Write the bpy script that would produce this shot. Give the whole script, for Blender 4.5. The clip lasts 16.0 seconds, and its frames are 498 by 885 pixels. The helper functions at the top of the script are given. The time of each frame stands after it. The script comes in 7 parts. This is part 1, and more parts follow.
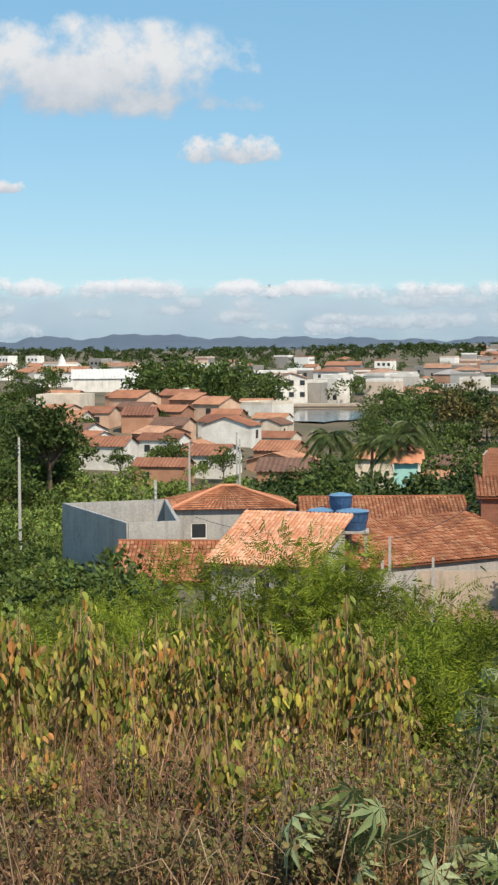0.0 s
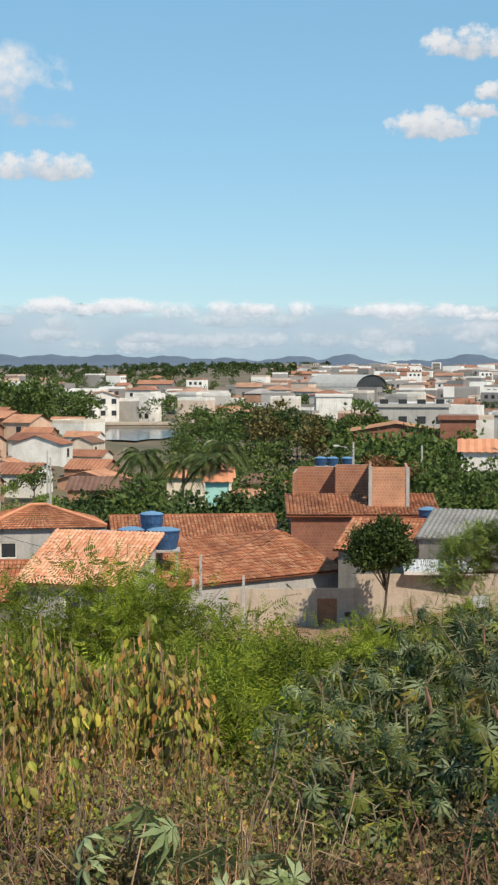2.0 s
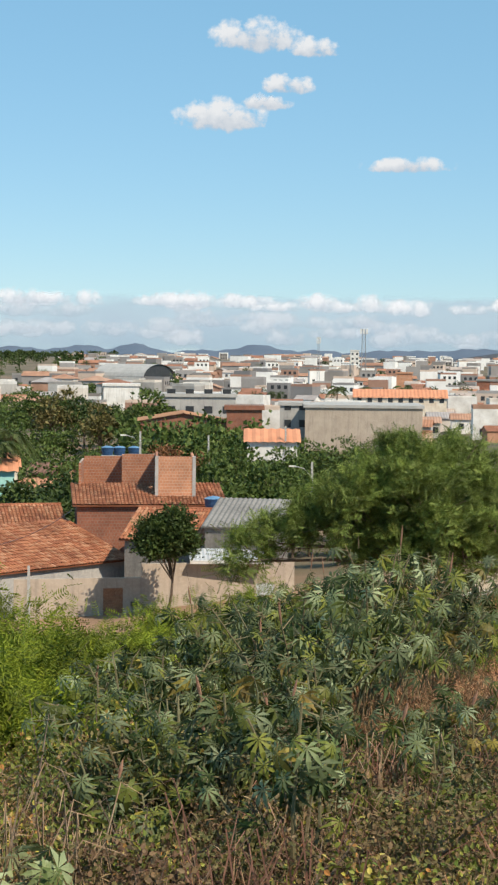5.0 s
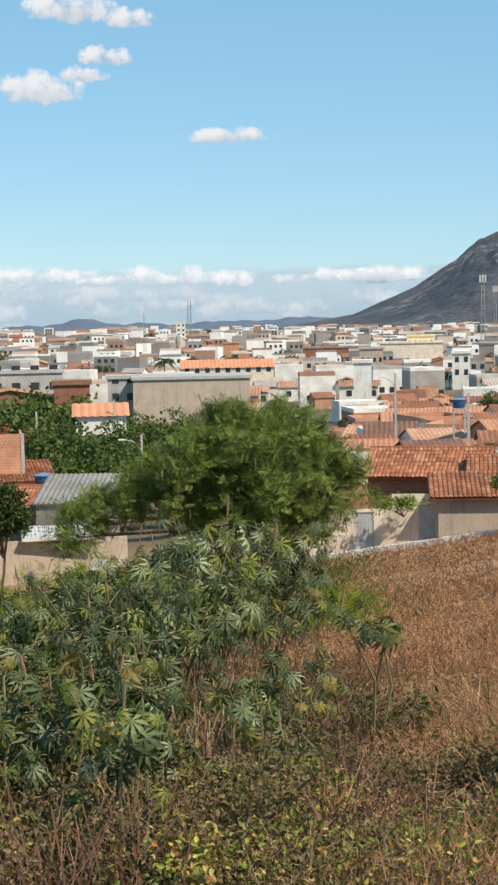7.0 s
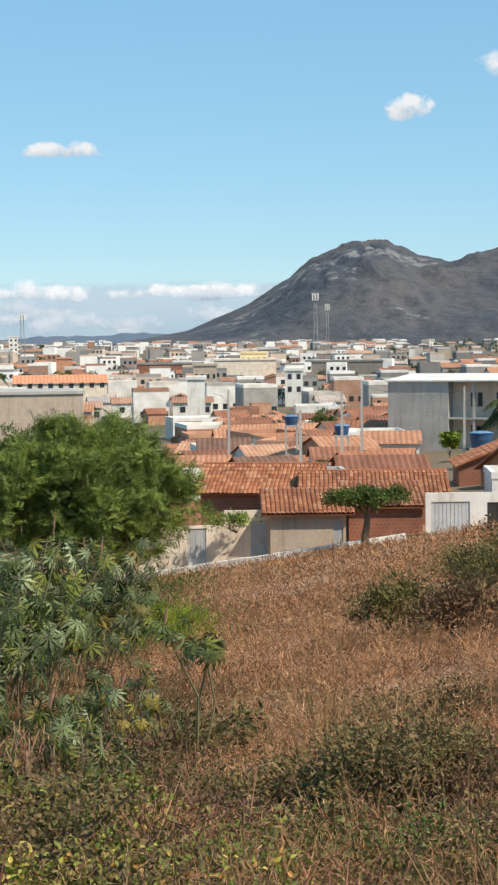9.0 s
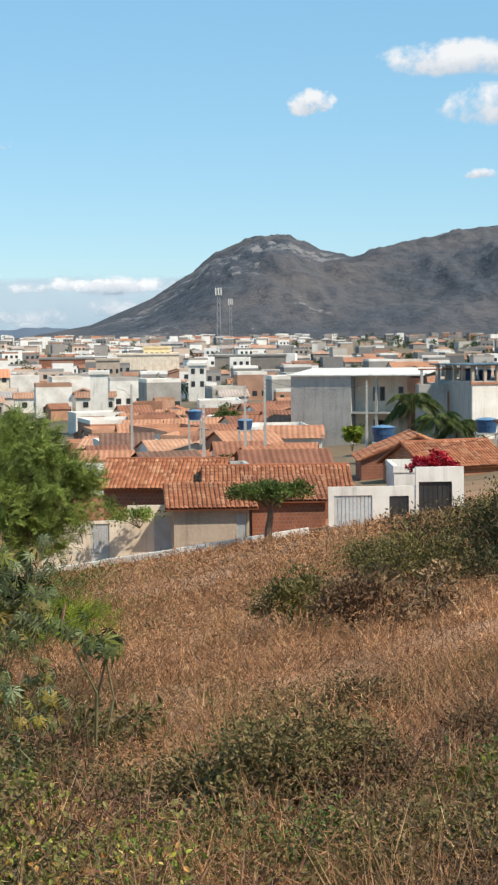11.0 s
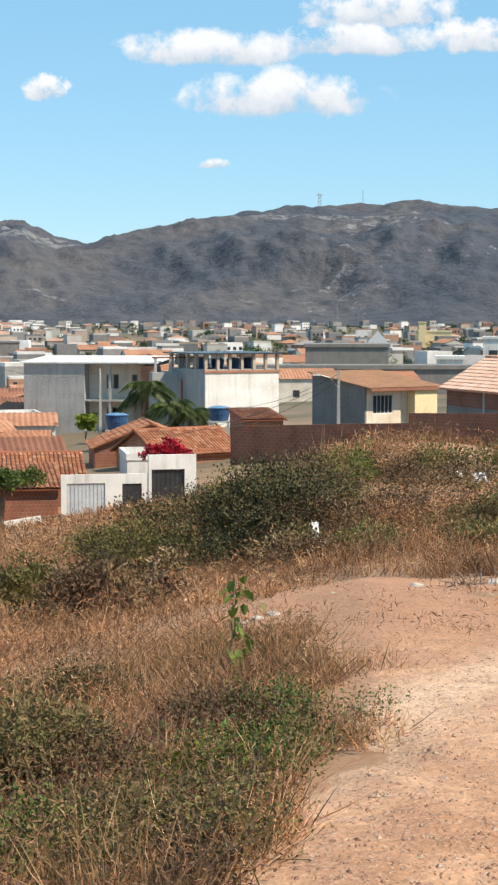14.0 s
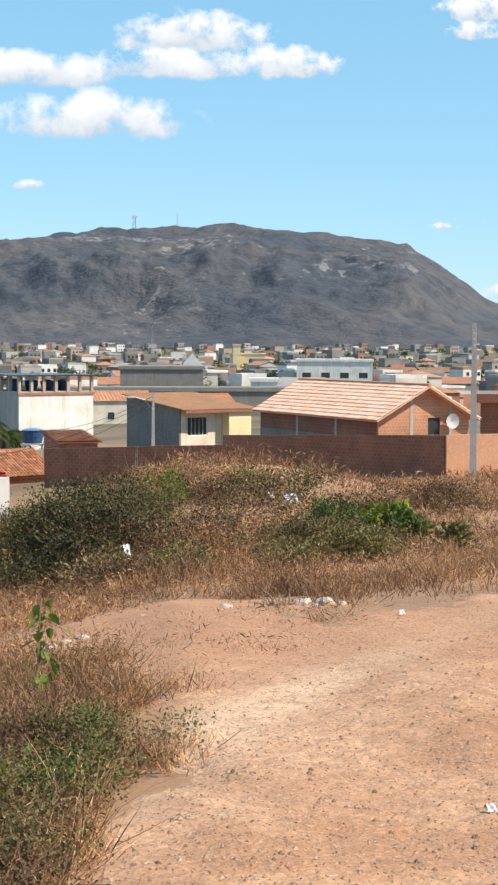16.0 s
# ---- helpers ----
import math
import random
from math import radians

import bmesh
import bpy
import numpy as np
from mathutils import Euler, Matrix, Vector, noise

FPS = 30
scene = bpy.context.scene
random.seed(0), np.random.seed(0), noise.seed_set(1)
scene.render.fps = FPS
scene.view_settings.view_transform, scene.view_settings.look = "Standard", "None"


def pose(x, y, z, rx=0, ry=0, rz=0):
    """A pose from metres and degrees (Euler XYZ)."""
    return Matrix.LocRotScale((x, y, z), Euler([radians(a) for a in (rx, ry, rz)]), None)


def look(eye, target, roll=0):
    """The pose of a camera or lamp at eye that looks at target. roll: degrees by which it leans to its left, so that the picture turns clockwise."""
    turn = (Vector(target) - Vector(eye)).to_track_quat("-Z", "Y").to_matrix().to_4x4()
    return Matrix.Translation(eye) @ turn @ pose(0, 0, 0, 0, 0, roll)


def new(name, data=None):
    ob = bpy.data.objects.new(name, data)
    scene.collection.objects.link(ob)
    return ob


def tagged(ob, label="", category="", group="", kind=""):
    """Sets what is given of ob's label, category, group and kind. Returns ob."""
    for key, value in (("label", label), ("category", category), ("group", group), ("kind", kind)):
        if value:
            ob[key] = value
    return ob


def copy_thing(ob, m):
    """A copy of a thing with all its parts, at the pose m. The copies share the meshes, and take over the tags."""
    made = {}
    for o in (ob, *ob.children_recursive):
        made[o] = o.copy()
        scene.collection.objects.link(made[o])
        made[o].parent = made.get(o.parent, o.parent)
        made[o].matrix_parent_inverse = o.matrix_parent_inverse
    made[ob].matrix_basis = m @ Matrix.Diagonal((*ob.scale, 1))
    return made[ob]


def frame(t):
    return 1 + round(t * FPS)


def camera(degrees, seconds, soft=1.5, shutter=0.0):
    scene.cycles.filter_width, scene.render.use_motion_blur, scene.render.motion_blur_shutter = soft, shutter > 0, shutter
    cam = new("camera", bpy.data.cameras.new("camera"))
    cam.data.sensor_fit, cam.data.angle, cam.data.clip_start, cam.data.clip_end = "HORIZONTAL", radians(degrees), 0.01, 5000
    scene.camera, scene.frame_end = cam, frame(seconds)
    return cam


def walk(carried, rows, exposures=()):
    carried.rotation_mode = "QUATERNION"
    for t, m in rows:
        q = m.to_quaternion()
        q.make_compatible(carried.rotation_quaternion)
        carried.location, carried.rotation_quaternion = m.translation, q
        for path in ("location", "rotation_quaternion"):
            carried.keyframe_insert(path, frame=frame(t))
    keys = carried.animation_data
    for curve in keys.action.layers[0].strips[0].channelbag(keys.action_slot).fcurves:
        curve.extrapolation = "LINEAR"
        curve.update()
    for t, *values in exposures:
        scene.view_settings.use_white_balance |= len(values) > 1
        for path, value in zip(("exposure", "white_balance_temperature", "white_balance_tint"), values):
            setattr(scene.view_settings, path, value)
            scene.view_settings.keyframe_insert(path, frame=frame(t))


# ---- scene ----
cam = camera(16.72, 16.0, soft=2.4)
EYE, ARM = 1.6, 0.45  # eye height; the camera is swung at arm's length round the body
ROWS = [
    (0, 3.184, -3.228, -0.314),
    (0.5, 1.718, -3.202, -0.151),
    (1, 0.234, -2.850, -0.106),
    (1.5, -1.502, -2.734, 0.120),
    (2, -3.178, -2.610, 0.070),
    (2.5, -4.247, -2.817, 0.061),
    (3, -5.323, -2.815, 0.092),
    (3.5, -6.656, -2.963, 0.056),
    (4, -7.685, -2.928, 0.206),
    (4.5, -9.559, -2.885, 0.278),
    (4.7, -9.840, -2.876, 0.466),
    (6.8, -15.740, -3.896, -1.117),
    (7, -16.123, -3.900, -1.155),
    (7.5, -17.633, -3.581, -0.918),
    (8, -18.690, -3.398, -0.915),
    (8.5, -20.328, -3.339, -0.712),
    (9, -21.761, -3.438, -0.644),
    (9.2, -22.217, -3.620, -0.503),
    (11.3, -25.772, -3.700, -0.623),
    (11.5, -26.374, -3.758, -0.571),
    (12, -27.821, -3.813, -0.465),
    (12.5, -29.296, -3.884, -0.340),
    (13, -30.834, -4.048, -0.230),
    (13.5, -32.367, -4.092, -0.105),
    (14, -34.003, -4.112, 0.042),
    (14.5, -35.675, -3.762, 0.182),
    (15, -37.359, -3.589, 0.263),
    (15.5, -38.826, -3.435, 0.196),
    (16, -40.250, -3.349, 0.245),
]


def eye_pose(yaw, pitch, roll):
    a = radians(yaw)
    return pose(-ARM * math.sin(a), ARM * math.cos(a), EYE, 0, 0, yaw) @ pose(0, 0, 0, 90 + pitch) @ pose(0, 0, 0, 0, 0, roll)


walk(cam, [(t, eye_pose(yaw, pitch, roll)) for t, yaw, pitch, roll in ROWS],
     exposures=((0.0, -0.16), (4.5, -0.1), (9.0, 0.0), (12.5, 0.1), (16.0, 0.22)))

# ---- daylight ----
SUN_BEARING, SUN_HEIGHT = 147.0, 47.0  # degrees clockwise from +y, degrees above the horizon
world = bpy.data.worlds.new("world")
scene.world = world
world.use_nodes = True
wn = world.node_tree
sky = wn.nodes.new("ShaderNodeTexSky")
sky.sky_type, sky.sun_disc = "NISHITA", False
sky.sun_elevation, sky.sun_rotation = radians(SUN_HEIGHT), radians(SUN_BEARING)
sky.air_density, sky.dust_density, sky.ozone_density, sky.altitude = 1.0, 0.1, 2.0, 900.0
tint = wn.nodes.new("ShaderNodeMix")
tint.data_type = "RGBA"
tint.inputs[0].default_value = 0.5
tint.inputs[7].default_value = (1.85, 4.75, 6.75, 1)  # clear tropical blue
wn.links.new(sky.outputs[0], tint.inputs[6])
wn.links.new(tint.outputs[2], wn.nodes["Background"].inputs[0])
wn.nodes["Background"].inputs[1].default_value = 0.13
sb, sh = radians(SUN_BEARING), radians(SUN_HEIGHT)
sun = new("sun", bpy.data.lights.new("sun", "SUN"))
sun.data.energy, sun.data.angle, sun.data.color = 5.6, radians(0.5), (1.0, 0.88, 0.70)
sun.matrix_world = look((300 * math.sin(sb) * math.cos(sh), 300 * math.cos(sb) * math.cos(sh), 300 * math.sin(sh)), (0, 0, 0))


# ---- materials ----
def nodes_of(name):
    m = bpy.data.materials.new(name)
    m.use_nodes = True
    nt = m.node_tree
    return m, nt, nt.nodes["Principled BSDF"]


def ramp(nt, stops, constant=False):
    r = nt.nodes.new("ShaderNodeValToRGB")
    if constant:
        r.color_ramp.interpolation = "CONSTANT"
    els = r.color_ramp.elements
    while len(els) < len(stops):
        els.new(0.5)
    for e, (p, c) in zip(els, stops):
        e.position, e.color = p, (*c, 1)
    return r


def noise_tex(nt, coord, scale, detail=4, rough=0.55):
    n = nt.nodes.new("ShaderNodeTexNoise")
    n.inputs["Scale"].default_value, n.inputs["Detail"].default_value, n.inputs["Roughness"].default_value = scale, detail, rough
    if coord:
        nt.links.new(coord, n.inputs["Vector"])
    return n


def mixed(nt, fac, a, b, kind="MIX"):
    m = nt.nodes.new("ShaderNodeMix")
    m.data_type, m.blend_type = "RGBA", kind
    for sock, val in ((m.inputs[0], fac), (m.inputs[6], a), (m.inputs[7], b)):
        if isinstance(val, (int, float)):
            sock.default_value = val
        elif isinstance(val, tuple):
            sock.default_value = (*val, 1)
        else:
            nt.links.new(val, sock)
    return m.outputs[2]


def surface(name, base, stain, wear, coarse=0.6, fine=9.0, rough=0.85, bump=0.3, depth=0.02, by=None, metallic=0.0, spread=(0.35, 0.65), world_space=False, streaks=0.0):
    """A weathered surface: base colour (or a list of them, picked per object or per piece), stains, fine wear and relief."""
    m, nt, bsdf = nodes_of(name)
    tc = nt.nodes.new("ShaderNodeTexCoord")
    geo = nt.nodes.new("ShaderNodeNewGeometry")
    coord = geo.outputs["Position"] if world_space else tc.outputs["Object"]
    if by:
        src = nt.nodes.new("ShaderNodeObjectInfo").outputs["Random"] if by == "object" else geo.outputs["Random Per Island"]
        r = ramp(nt, [(k / len(base), c) for k, c in enumerate(base)], constant=True)
        nt.links.new(src, r.inputs[0])
        col = r.outputs[0]
    else:
        col = base
    big = noise_tex(nt, coord, coarse, 5)
    f1 = ramp(nt, [(spread[0], (0, 0, 0)), (spread[1], (1, 1, 1))])
    nt.links.new(big.outputs[0], f1.inputs[0])
    small = noise_tex(nt, coord, fine, 6, 0.65)
    f2 = ramp(nt, [(0.45, (0, 0, 0)), (0.75, (1, 1, 1))])
    nt.links.new(small.outputs[0], f2.inputs[0])
    c1 = mixed(nt, f1.outputs[0], col, stain, "MIX" if not by else "MULTIPLY")
    c2 = mixed(nt, f2.outputs[0], c1, wear, "MIX" if not by else "MULTIPLY")
    if streaks:
        mp = nt.nodes.new("ShaderNodeMapping")
        mp.inputs["Scale"].default_value = (2.5, 2.5, 0.22)
        nt.links.new(coord, mp.inputs["Vector"])
        st = noise_tex(nt, mp.outputs[0], 1.0, 6, 0.7)
        f3 = ramp(nt, [(0.5, (0, 0, 0)), (0.72, (streaks, streaks, streaks))])
        nt.links.new(st.outputs[0], f3.inputs[0])
        c2 = mixed(nt, f3.outputs[0], c2, (0.10, 0.095, 0.085))
    nt.links.new(c2, bsdf.inputs["Base Color"])
    bsdf.inputs["Roughness"].default_value, bsdf.inputs["Metallic"].default_value = rough, metallic
    if bump:
        b = nt.nodes.new("ShaderNodeBump")
        b.inputs["Strength"].default_value, b.inputs["Distance"].default_value = bump, depth
        nt.links.new(small.outputs[0], b.inputs["Height"])
        nt.links.new(b.outputs[0], bsdf.inputs["Normal"])
    return m


def leaf_material(name, colours, through_light=0.3, rough=0.55, patch=(0.55, 1.25), size=1.3, single=False, second=None):
    m, nt, bsdf = nodes_of(name)
    geo = nt.nodes.new("ShaderNodeNewGeometry")
    r = ramp(nt, [(k / max(1, len(colours) - 1), c) for k, c in enumerate(colours)])
    nt.links.new(nt.nodes.new("ShaderNodeObjectInfo").outputs["Random"] if single else geo.outputs["Random Per Island"], r.inputs[0])
    # patch noise darkens and lightens leaf colour like shaded hollows and sunlit tufts
    n = noise_tex(nt, geo.outputs["Position"], size, 3)
    f = ramp(nt, [(0.35, (patch[0],) * 3), (0.68, (patch[1], patch[1], patch[1] * 0.9))])
    nt.links.new(n.outputs[0], f.inputs[0])
    own = r.outputs[0]
    if second:
        n2 = noise_tex(nt, geo.outputs["Position"], 0.55, 4)
        f2 = ramp(nt, [(0.48, (0, 0, 0)), (0.62, (0.8, 0.8, 0.8))])
        nt.links.new(n2.outputs[0], f2.inputs[0])
        own = mixed(nt, f2.outputs[0], own, second)
    col = mixed(nt, 1.0, own, f.outputs[0], "MULTIPLY")
    nt.links.new(col, bsdf.inputs["Base Color"])
    bsdf.inputs["Roughness"].default_value = rough
    bsdf.inputs["Specular IOR Level"].default_value = 0.22
    tr = nt.nodes.new("ShaderNodeBsdfTranslucent")
    nt.links.new(col, tr.inputs["Color"])
    mx = nt.nodes.new("ShaderNodeMixShader")
    mx.inputs[0].default_value = through_light * 0.6
    nt.links.new(bsdf.outputs[0], mx.inputs[1])
    nt.links.new(tr.outputs[0], mx.inputs[2])
    nt.links.new(mx.outputs[0], nt.nodes["Material Output"].inputs[0])
    return m


SOIL = surface("dry_soil", (0.38, 0.205, 0.112), (0.25, 0.14, 0.078), (0.42, 0.25, 0.15), 0.35, 14, 0.95, 0.6, 0.03, world_space=True)
TRACK = surface("red_dirt", (0.58, 0.325, 0.19), (0.43, 0.215, 0.115), (0.33, 0.175, 0.10), 1.3, 11, 0.95, 1.0, 0.025, world_space=True, spread=(0.42, 0.6))
PLASTER_GREY = surface("grey_plaster", (0.42, 0.40, 0.38), (0.30, 0.29, 0.28), (0.5, 0.47, 0.44), 0.5, 6, 0.9, 0.25, streaks=0.4)
PLASTER_DARK = surface("dark_render", (0.23, 0.21, 0.19), (0.17, 0.155, 0.14), (0.29, 0.27, 0.25), 0.5, 6, 0.9, 0.25, streaks=0.4)
PLASTER_CREAM = surface("cream_plaster", (0.82, 0.73, 0.61), (0.64, 0.52, 0.40), (0.70, 0.60, 0.5), 0.7, 5, 0.9, 0.25, streaks=0.3)
PLASTER_TAN = surface("tan_plaster", (0.47, 0.385, 0.31), (0.38, 0.305, 0.24), (0.52, 0.43, 0.35), 0.6, 5, 0.9, 0.25, streaks=0.35)
PLASTER_YELLOW = surface("pale_yellow_plaster", (0.78, 0.63, 0.36), (0.66, 0.52, 0.3), (0.8, 0.68, 0.45), 0.6, 5, 0.85, 0.2)
WHITEWASH = surface("whitewash", (0.80, 0.78, 0.75), (0.62, 0.58, 0.53), (0.78, 0.75, 0.7), 0.45, 5, 0.85, 0.2, streaks=0.35)
CONCRETE = surface("concrete", (0.44, 0.42, 0.40), (0.33, 0.32, 0.30), (0.5, 0.48, 0.46), 0.8, 10, 0.9, 0.3)
ROOF_TILE = surface("terracotta_tile", [(0.42, 0.15, 0.07), (0.50, 0.205, 0.10), (0.35, 0.125, 0.06), (0.55, 0.27, 0.15), (0.44, 0.175, 0.085)], (0.62, 0.58, 0.55), (0.75, 0.7, 0.66), 0.5, 6, 0.85, 0.3, by="piece")
ROOF_PALE = surface("pale_tile", [(0.70, 0.34, 0.19), (0.78, 0.44, 0.28), (0.66, 0.29, 0.16), (0.74, 0.40, 0.25)], (0.85, 0.82, 0.8), (0.88, 0.85, 0.82), 0.7, 6, 0.8, 0.2, by="piece")
ROOF_NEW = surface("new_pink_tile", [(0.80, 0.50, 0.37), (0.84, 0.58, 0.46), (0.76, 0.44, 0.31), (0.82, 0.54, 0.41)], (0.92, 0.9, 0.88), (0.92, 0.9, 0.88), 0.7, 6, 0.8, 0.2, by="piece")
ROOF_SHEET = surface("weathered_sheet_roof", (0.42, 0.20, 0.10), (0.30, 0.15, 0.08), (0.48, 0.27, 0.15), 0.7, 6, 0.8, 0.3)
ROOF_FIBRE = surface("fibre_cement_sheet", (0.24, 0.225, 0.21), (0.15, 0.14, 0.13), (0.3, 0.28, 0.26), 0.4, 5, 0.9, 0.3)
FAR_WALL = surface("painted_town_wall", [(0.90, 0.86, 0.82), (0.80, 0.72, 0.64), (0.40, 0.38, 0.36), (0.90, 0.87, 0.83), (0.46, 0.27, 0.19), (0.62, 0.58, 0.54), (0.88, 0.84, 0.80), (0.74, 0.60, 0.50), (0.86, 0.83, 0.80), (0.54, 0.52, 0.50)], (0.72, 0.70, 0.68), (0.85, 0.83, 0.8), 0.3, 3, 0.9, 0.1, by="object")
FAR_WALL_PIECE = surface("far_painted_town_wall", [(0.93, 0.91, 0.88), (0.30, 0.27, 0.25), (0.92, 0.90, 0.87), (0.38, 0.36, 0.35), (0.38, 0.22, 0.16), (0.90, 0.88, 0.86), (0.25, 0.24, 0.24), (0.66, 0.52, 0.43), (0.88, 0.86, 0.84), (0.33, 0.31, 0.30)], (0.86, 0.85, 0.84), (0.92, 0.9, 0.88), 0.3, 3, 0.9, 0.1, by="piece")
# darker palette carries the haze and shade over the town below the mountain
FOOT_WALL_PIECE = surface("shaded_far_wall", [(0.86, 0.84, 0.82), (0.28, 0.26, 0.25), (0.40, 0.36, 0.33), (0.24, 0.23, 0.23), (0.38, 0.22, 0.16), (0.52, 0.49, 0.46), (0.22, 0.21, 0.21), (0.46, 0.36, 0.29), (0.74, 0.72, 0.70), (0.30, 0.28, 0.27)], (0.8, 0.79, 0.78), (0.9, 0.88, 0.86), 0.3, 3, 0.9, 0.1, by="piece")
FAR_ROOF = surface("town_tile_roof", [(0.42, 0.20, 0.12), (0.50, 0.31, 0.22), (0.34, 0.16, 0.10), (0.50, 0.42, 0.37), (0.38, 0.21, 0.14), (0.46, 0.26, 0.17), (0.40, 0.37, 0.36), (0.48, 0.24, 0.14)], (0.75, 0.7, 0.68), (0.8, 0.78, 0.75), 0.3, 3, 0.9, 0.1, by="object")
FAR_ROOF_PIECE = surface("far_town_tile_roof", [(0.42, 0.20, 0.12), (0.50, 0.31, 0.22), (0.34, 0.16, 0.10), (0.50, 0.42, 0.37), (0.38, 0.21, 0.14), (0.46, 0.26, 0.17), (0.40, 0.37, 0.36), (0.48, 0.24, 0.14)], (0.75, 0.7, 0.68), (0.8, 0.78, 0.75), 0.3, 3, 0.9, 0.1, by="piece")
DARK_GLASS = surface("dark_window", (0.03, 0.035, 0.04), (0.05, 0.05, 0.055), (0.04, 0.04, 0.04), 1, 8, 0.25, 0)
WOOD_OLD = surface("old_boards", (0.34, 0.15, 0.075), (0.22, 0.10, 0.055), (0.42, 0.24, 0.14), 2, 14, 0.8, 0.3)
PALE_METAL = surface("pale_painted_metal", (0.55, 0.60, 0.64), (0.42, 0.44, 0.46), (0.5, 0.42, 0.36), 1.2, 9, 0.55, 0.15)
TANK_BLUE = surface("blue_polyethylene", (0.02, 0.06, 0.15), (0.03, 0.08, 0.19), (0.06, 0.13, 0.24), 1.0, 7, 0.45, 0.05)
TANK_LID = surface("faded_blue_lid", (0.08, 0.20, 0.36), (0.13, 0.26, 0.42), (0.25, 0.36, 0.48), 1.0, 7, 0.5, 0.05)
STEEL = surface("galvanised_steel", (0.45, 0.45, 0.45), (0.34, 0.34, 0.34), (0.5, 0.48, 0.46), 2, 9, 0.5, 0.1, metallic=0.6)
BARK = surface("bark", (0.16, 0.11, 0.075), (0.10, 0.07, 0.05), (0.24, 0.18, 0.13), 3, 18, 0.95, 0.6)
STALK = surface("green_stalk", (0.13, 0.13, 0.055), (0.15, 0.09, 0.05), (0.2, 0.19, 0.1), 3, 18, 0.8, 0.2)
RED_STALK = surface("red_dry_stalk", (0.19, 0.085, 0.055), (0.12, 0.055, 0.035), (0.28, 0.15, 0.1), 3, 18, 0.9, 0.2)
DRY_STALK = surface("dry_stalk", (0.34, 0.22, 0.13), (0.24, 0.145, 0.08), (0.44, 0.32, 0.2), 3, 18, 0.9, 0.2)
# haze blue put into the base; noise tones paint lit slopes, dark gullies
HAZY_SCRUB = surface("hazy_scrub_rock", (0.055, 0.065, 0.086), (0.105, 0.096, 0.100), (0.026, 0.036, 0.052), 0.006, 0.05, 0.95, 0.7, 12.0, world_space=True)


def add_outcrops(m):
    """Pale bare rock showing through the scrub in patches."""
    nt = m.node_tree
    bsdf = nt.nodes["Principled BSDF"]
    old = bsdf.inputs["Base Color"].links[0].from_socket
    geo = nt.nodes.new("ShaderNodeNewGeometry")
    a, b = noise_tex(nt, geo.outputs["Position"], 0.0035, 3), noise_tex(nt, geo.outputs["Position"], 0.045, 6, 0.75)
    s = nt.nodes.new("ShaderNodeMath")
    s.operation = "MULTIPLY"
    nt.links.new(a.outputs[0], s.inputs[0])
    nt.links.new(b.outputs[0], s.inputs[1])
    r = ramp(nt, [(0.352, (0, 0, 0)), (0.385, (0.65, 0.65, 0.65))])
    nt.links.new(s.outputs[0], r.inputs[0])
    # the first peak is barer than the long ridge behind it
    px, py = 2350 * math.sin(radians(25.55)), 2350 * math.cos(radians(25.55))
    dist = nt.nodes.new("ShaderNodeVectorMath")
    dist.operation = "DISTANCE"
    nt.links.new(geo.outputs["Position"], dist.inputs[0])
    dist.inputs[1].default_value = (px - 20, py - 60, 75)
    near = nt.nodes.new("ShaderNodeMapRange")
    near.inputs[1].default_value, near.inputs[2].default_value = 40.0, 190.0
    near.inputs[3].default_value, near.inputs[4].default_value = 0.095, 0.0
    nt.links.new(dist.outputs["Value"], near.inputs[0])
    more = nt.nodes.new("ShaderNodeMath")
    nt.links.new(s.outputs[0], more.inputs[0])
    nt.links.new(near.outputs[0], more.inputs[1])
    nt.links.new(more.outputs[0], r.inputs[0])
    nt.links.new(mixed(nt, r.outputs[0], old, (0.27, 0.26, 0.26)), bsdf.inputs["Base Color"])


add_outcrops(HAZY_SCRUB)


def add_land_cover(m):
    """Beyond the near slope the ground is covered by green and dry scrub in large patches."""
    nt = m.node_tree
    bsdf = nt.nodes["Principled BSDF"]
    old = bsdf.inputs["Base Color"].links[0].from_socket
    geo = nt.nodes.new("ShaderNodeNewGeometry")
    ln = nt.nodes.new("ShaderNodeVectorMath")
    ln.operation = "LENGTH"
    nt.links.new(geo.outputs["Position"], ln.inputs[0])
    mr = nt.nodes.new("ShaderNodeMapRange")
    mr.inputs[1].default_value, mr.inputs[2].default_value = 88.0, 125.0
    nt.links.new(ln.outputs["Value"], mr.inputs[0])
    n = noise_tex(nt, geo.outputs["Position"], 0.035, 6, 0.65)
    r = ramp(nt, [(0.35, (0.075, 0.075, 0.035)), (0.5, (0.15, 0.115, 0.07)), (0.68, (0.26, 0.17, 0.11))])
    nt.links.new(n.outputs[0], r.inputs[0])
    nt.links.new(mixed(nt, mr.outputs[0], old, r.outputs[0]), bsdf.inputs["Base Color"])


add_land_cover(SOIL)


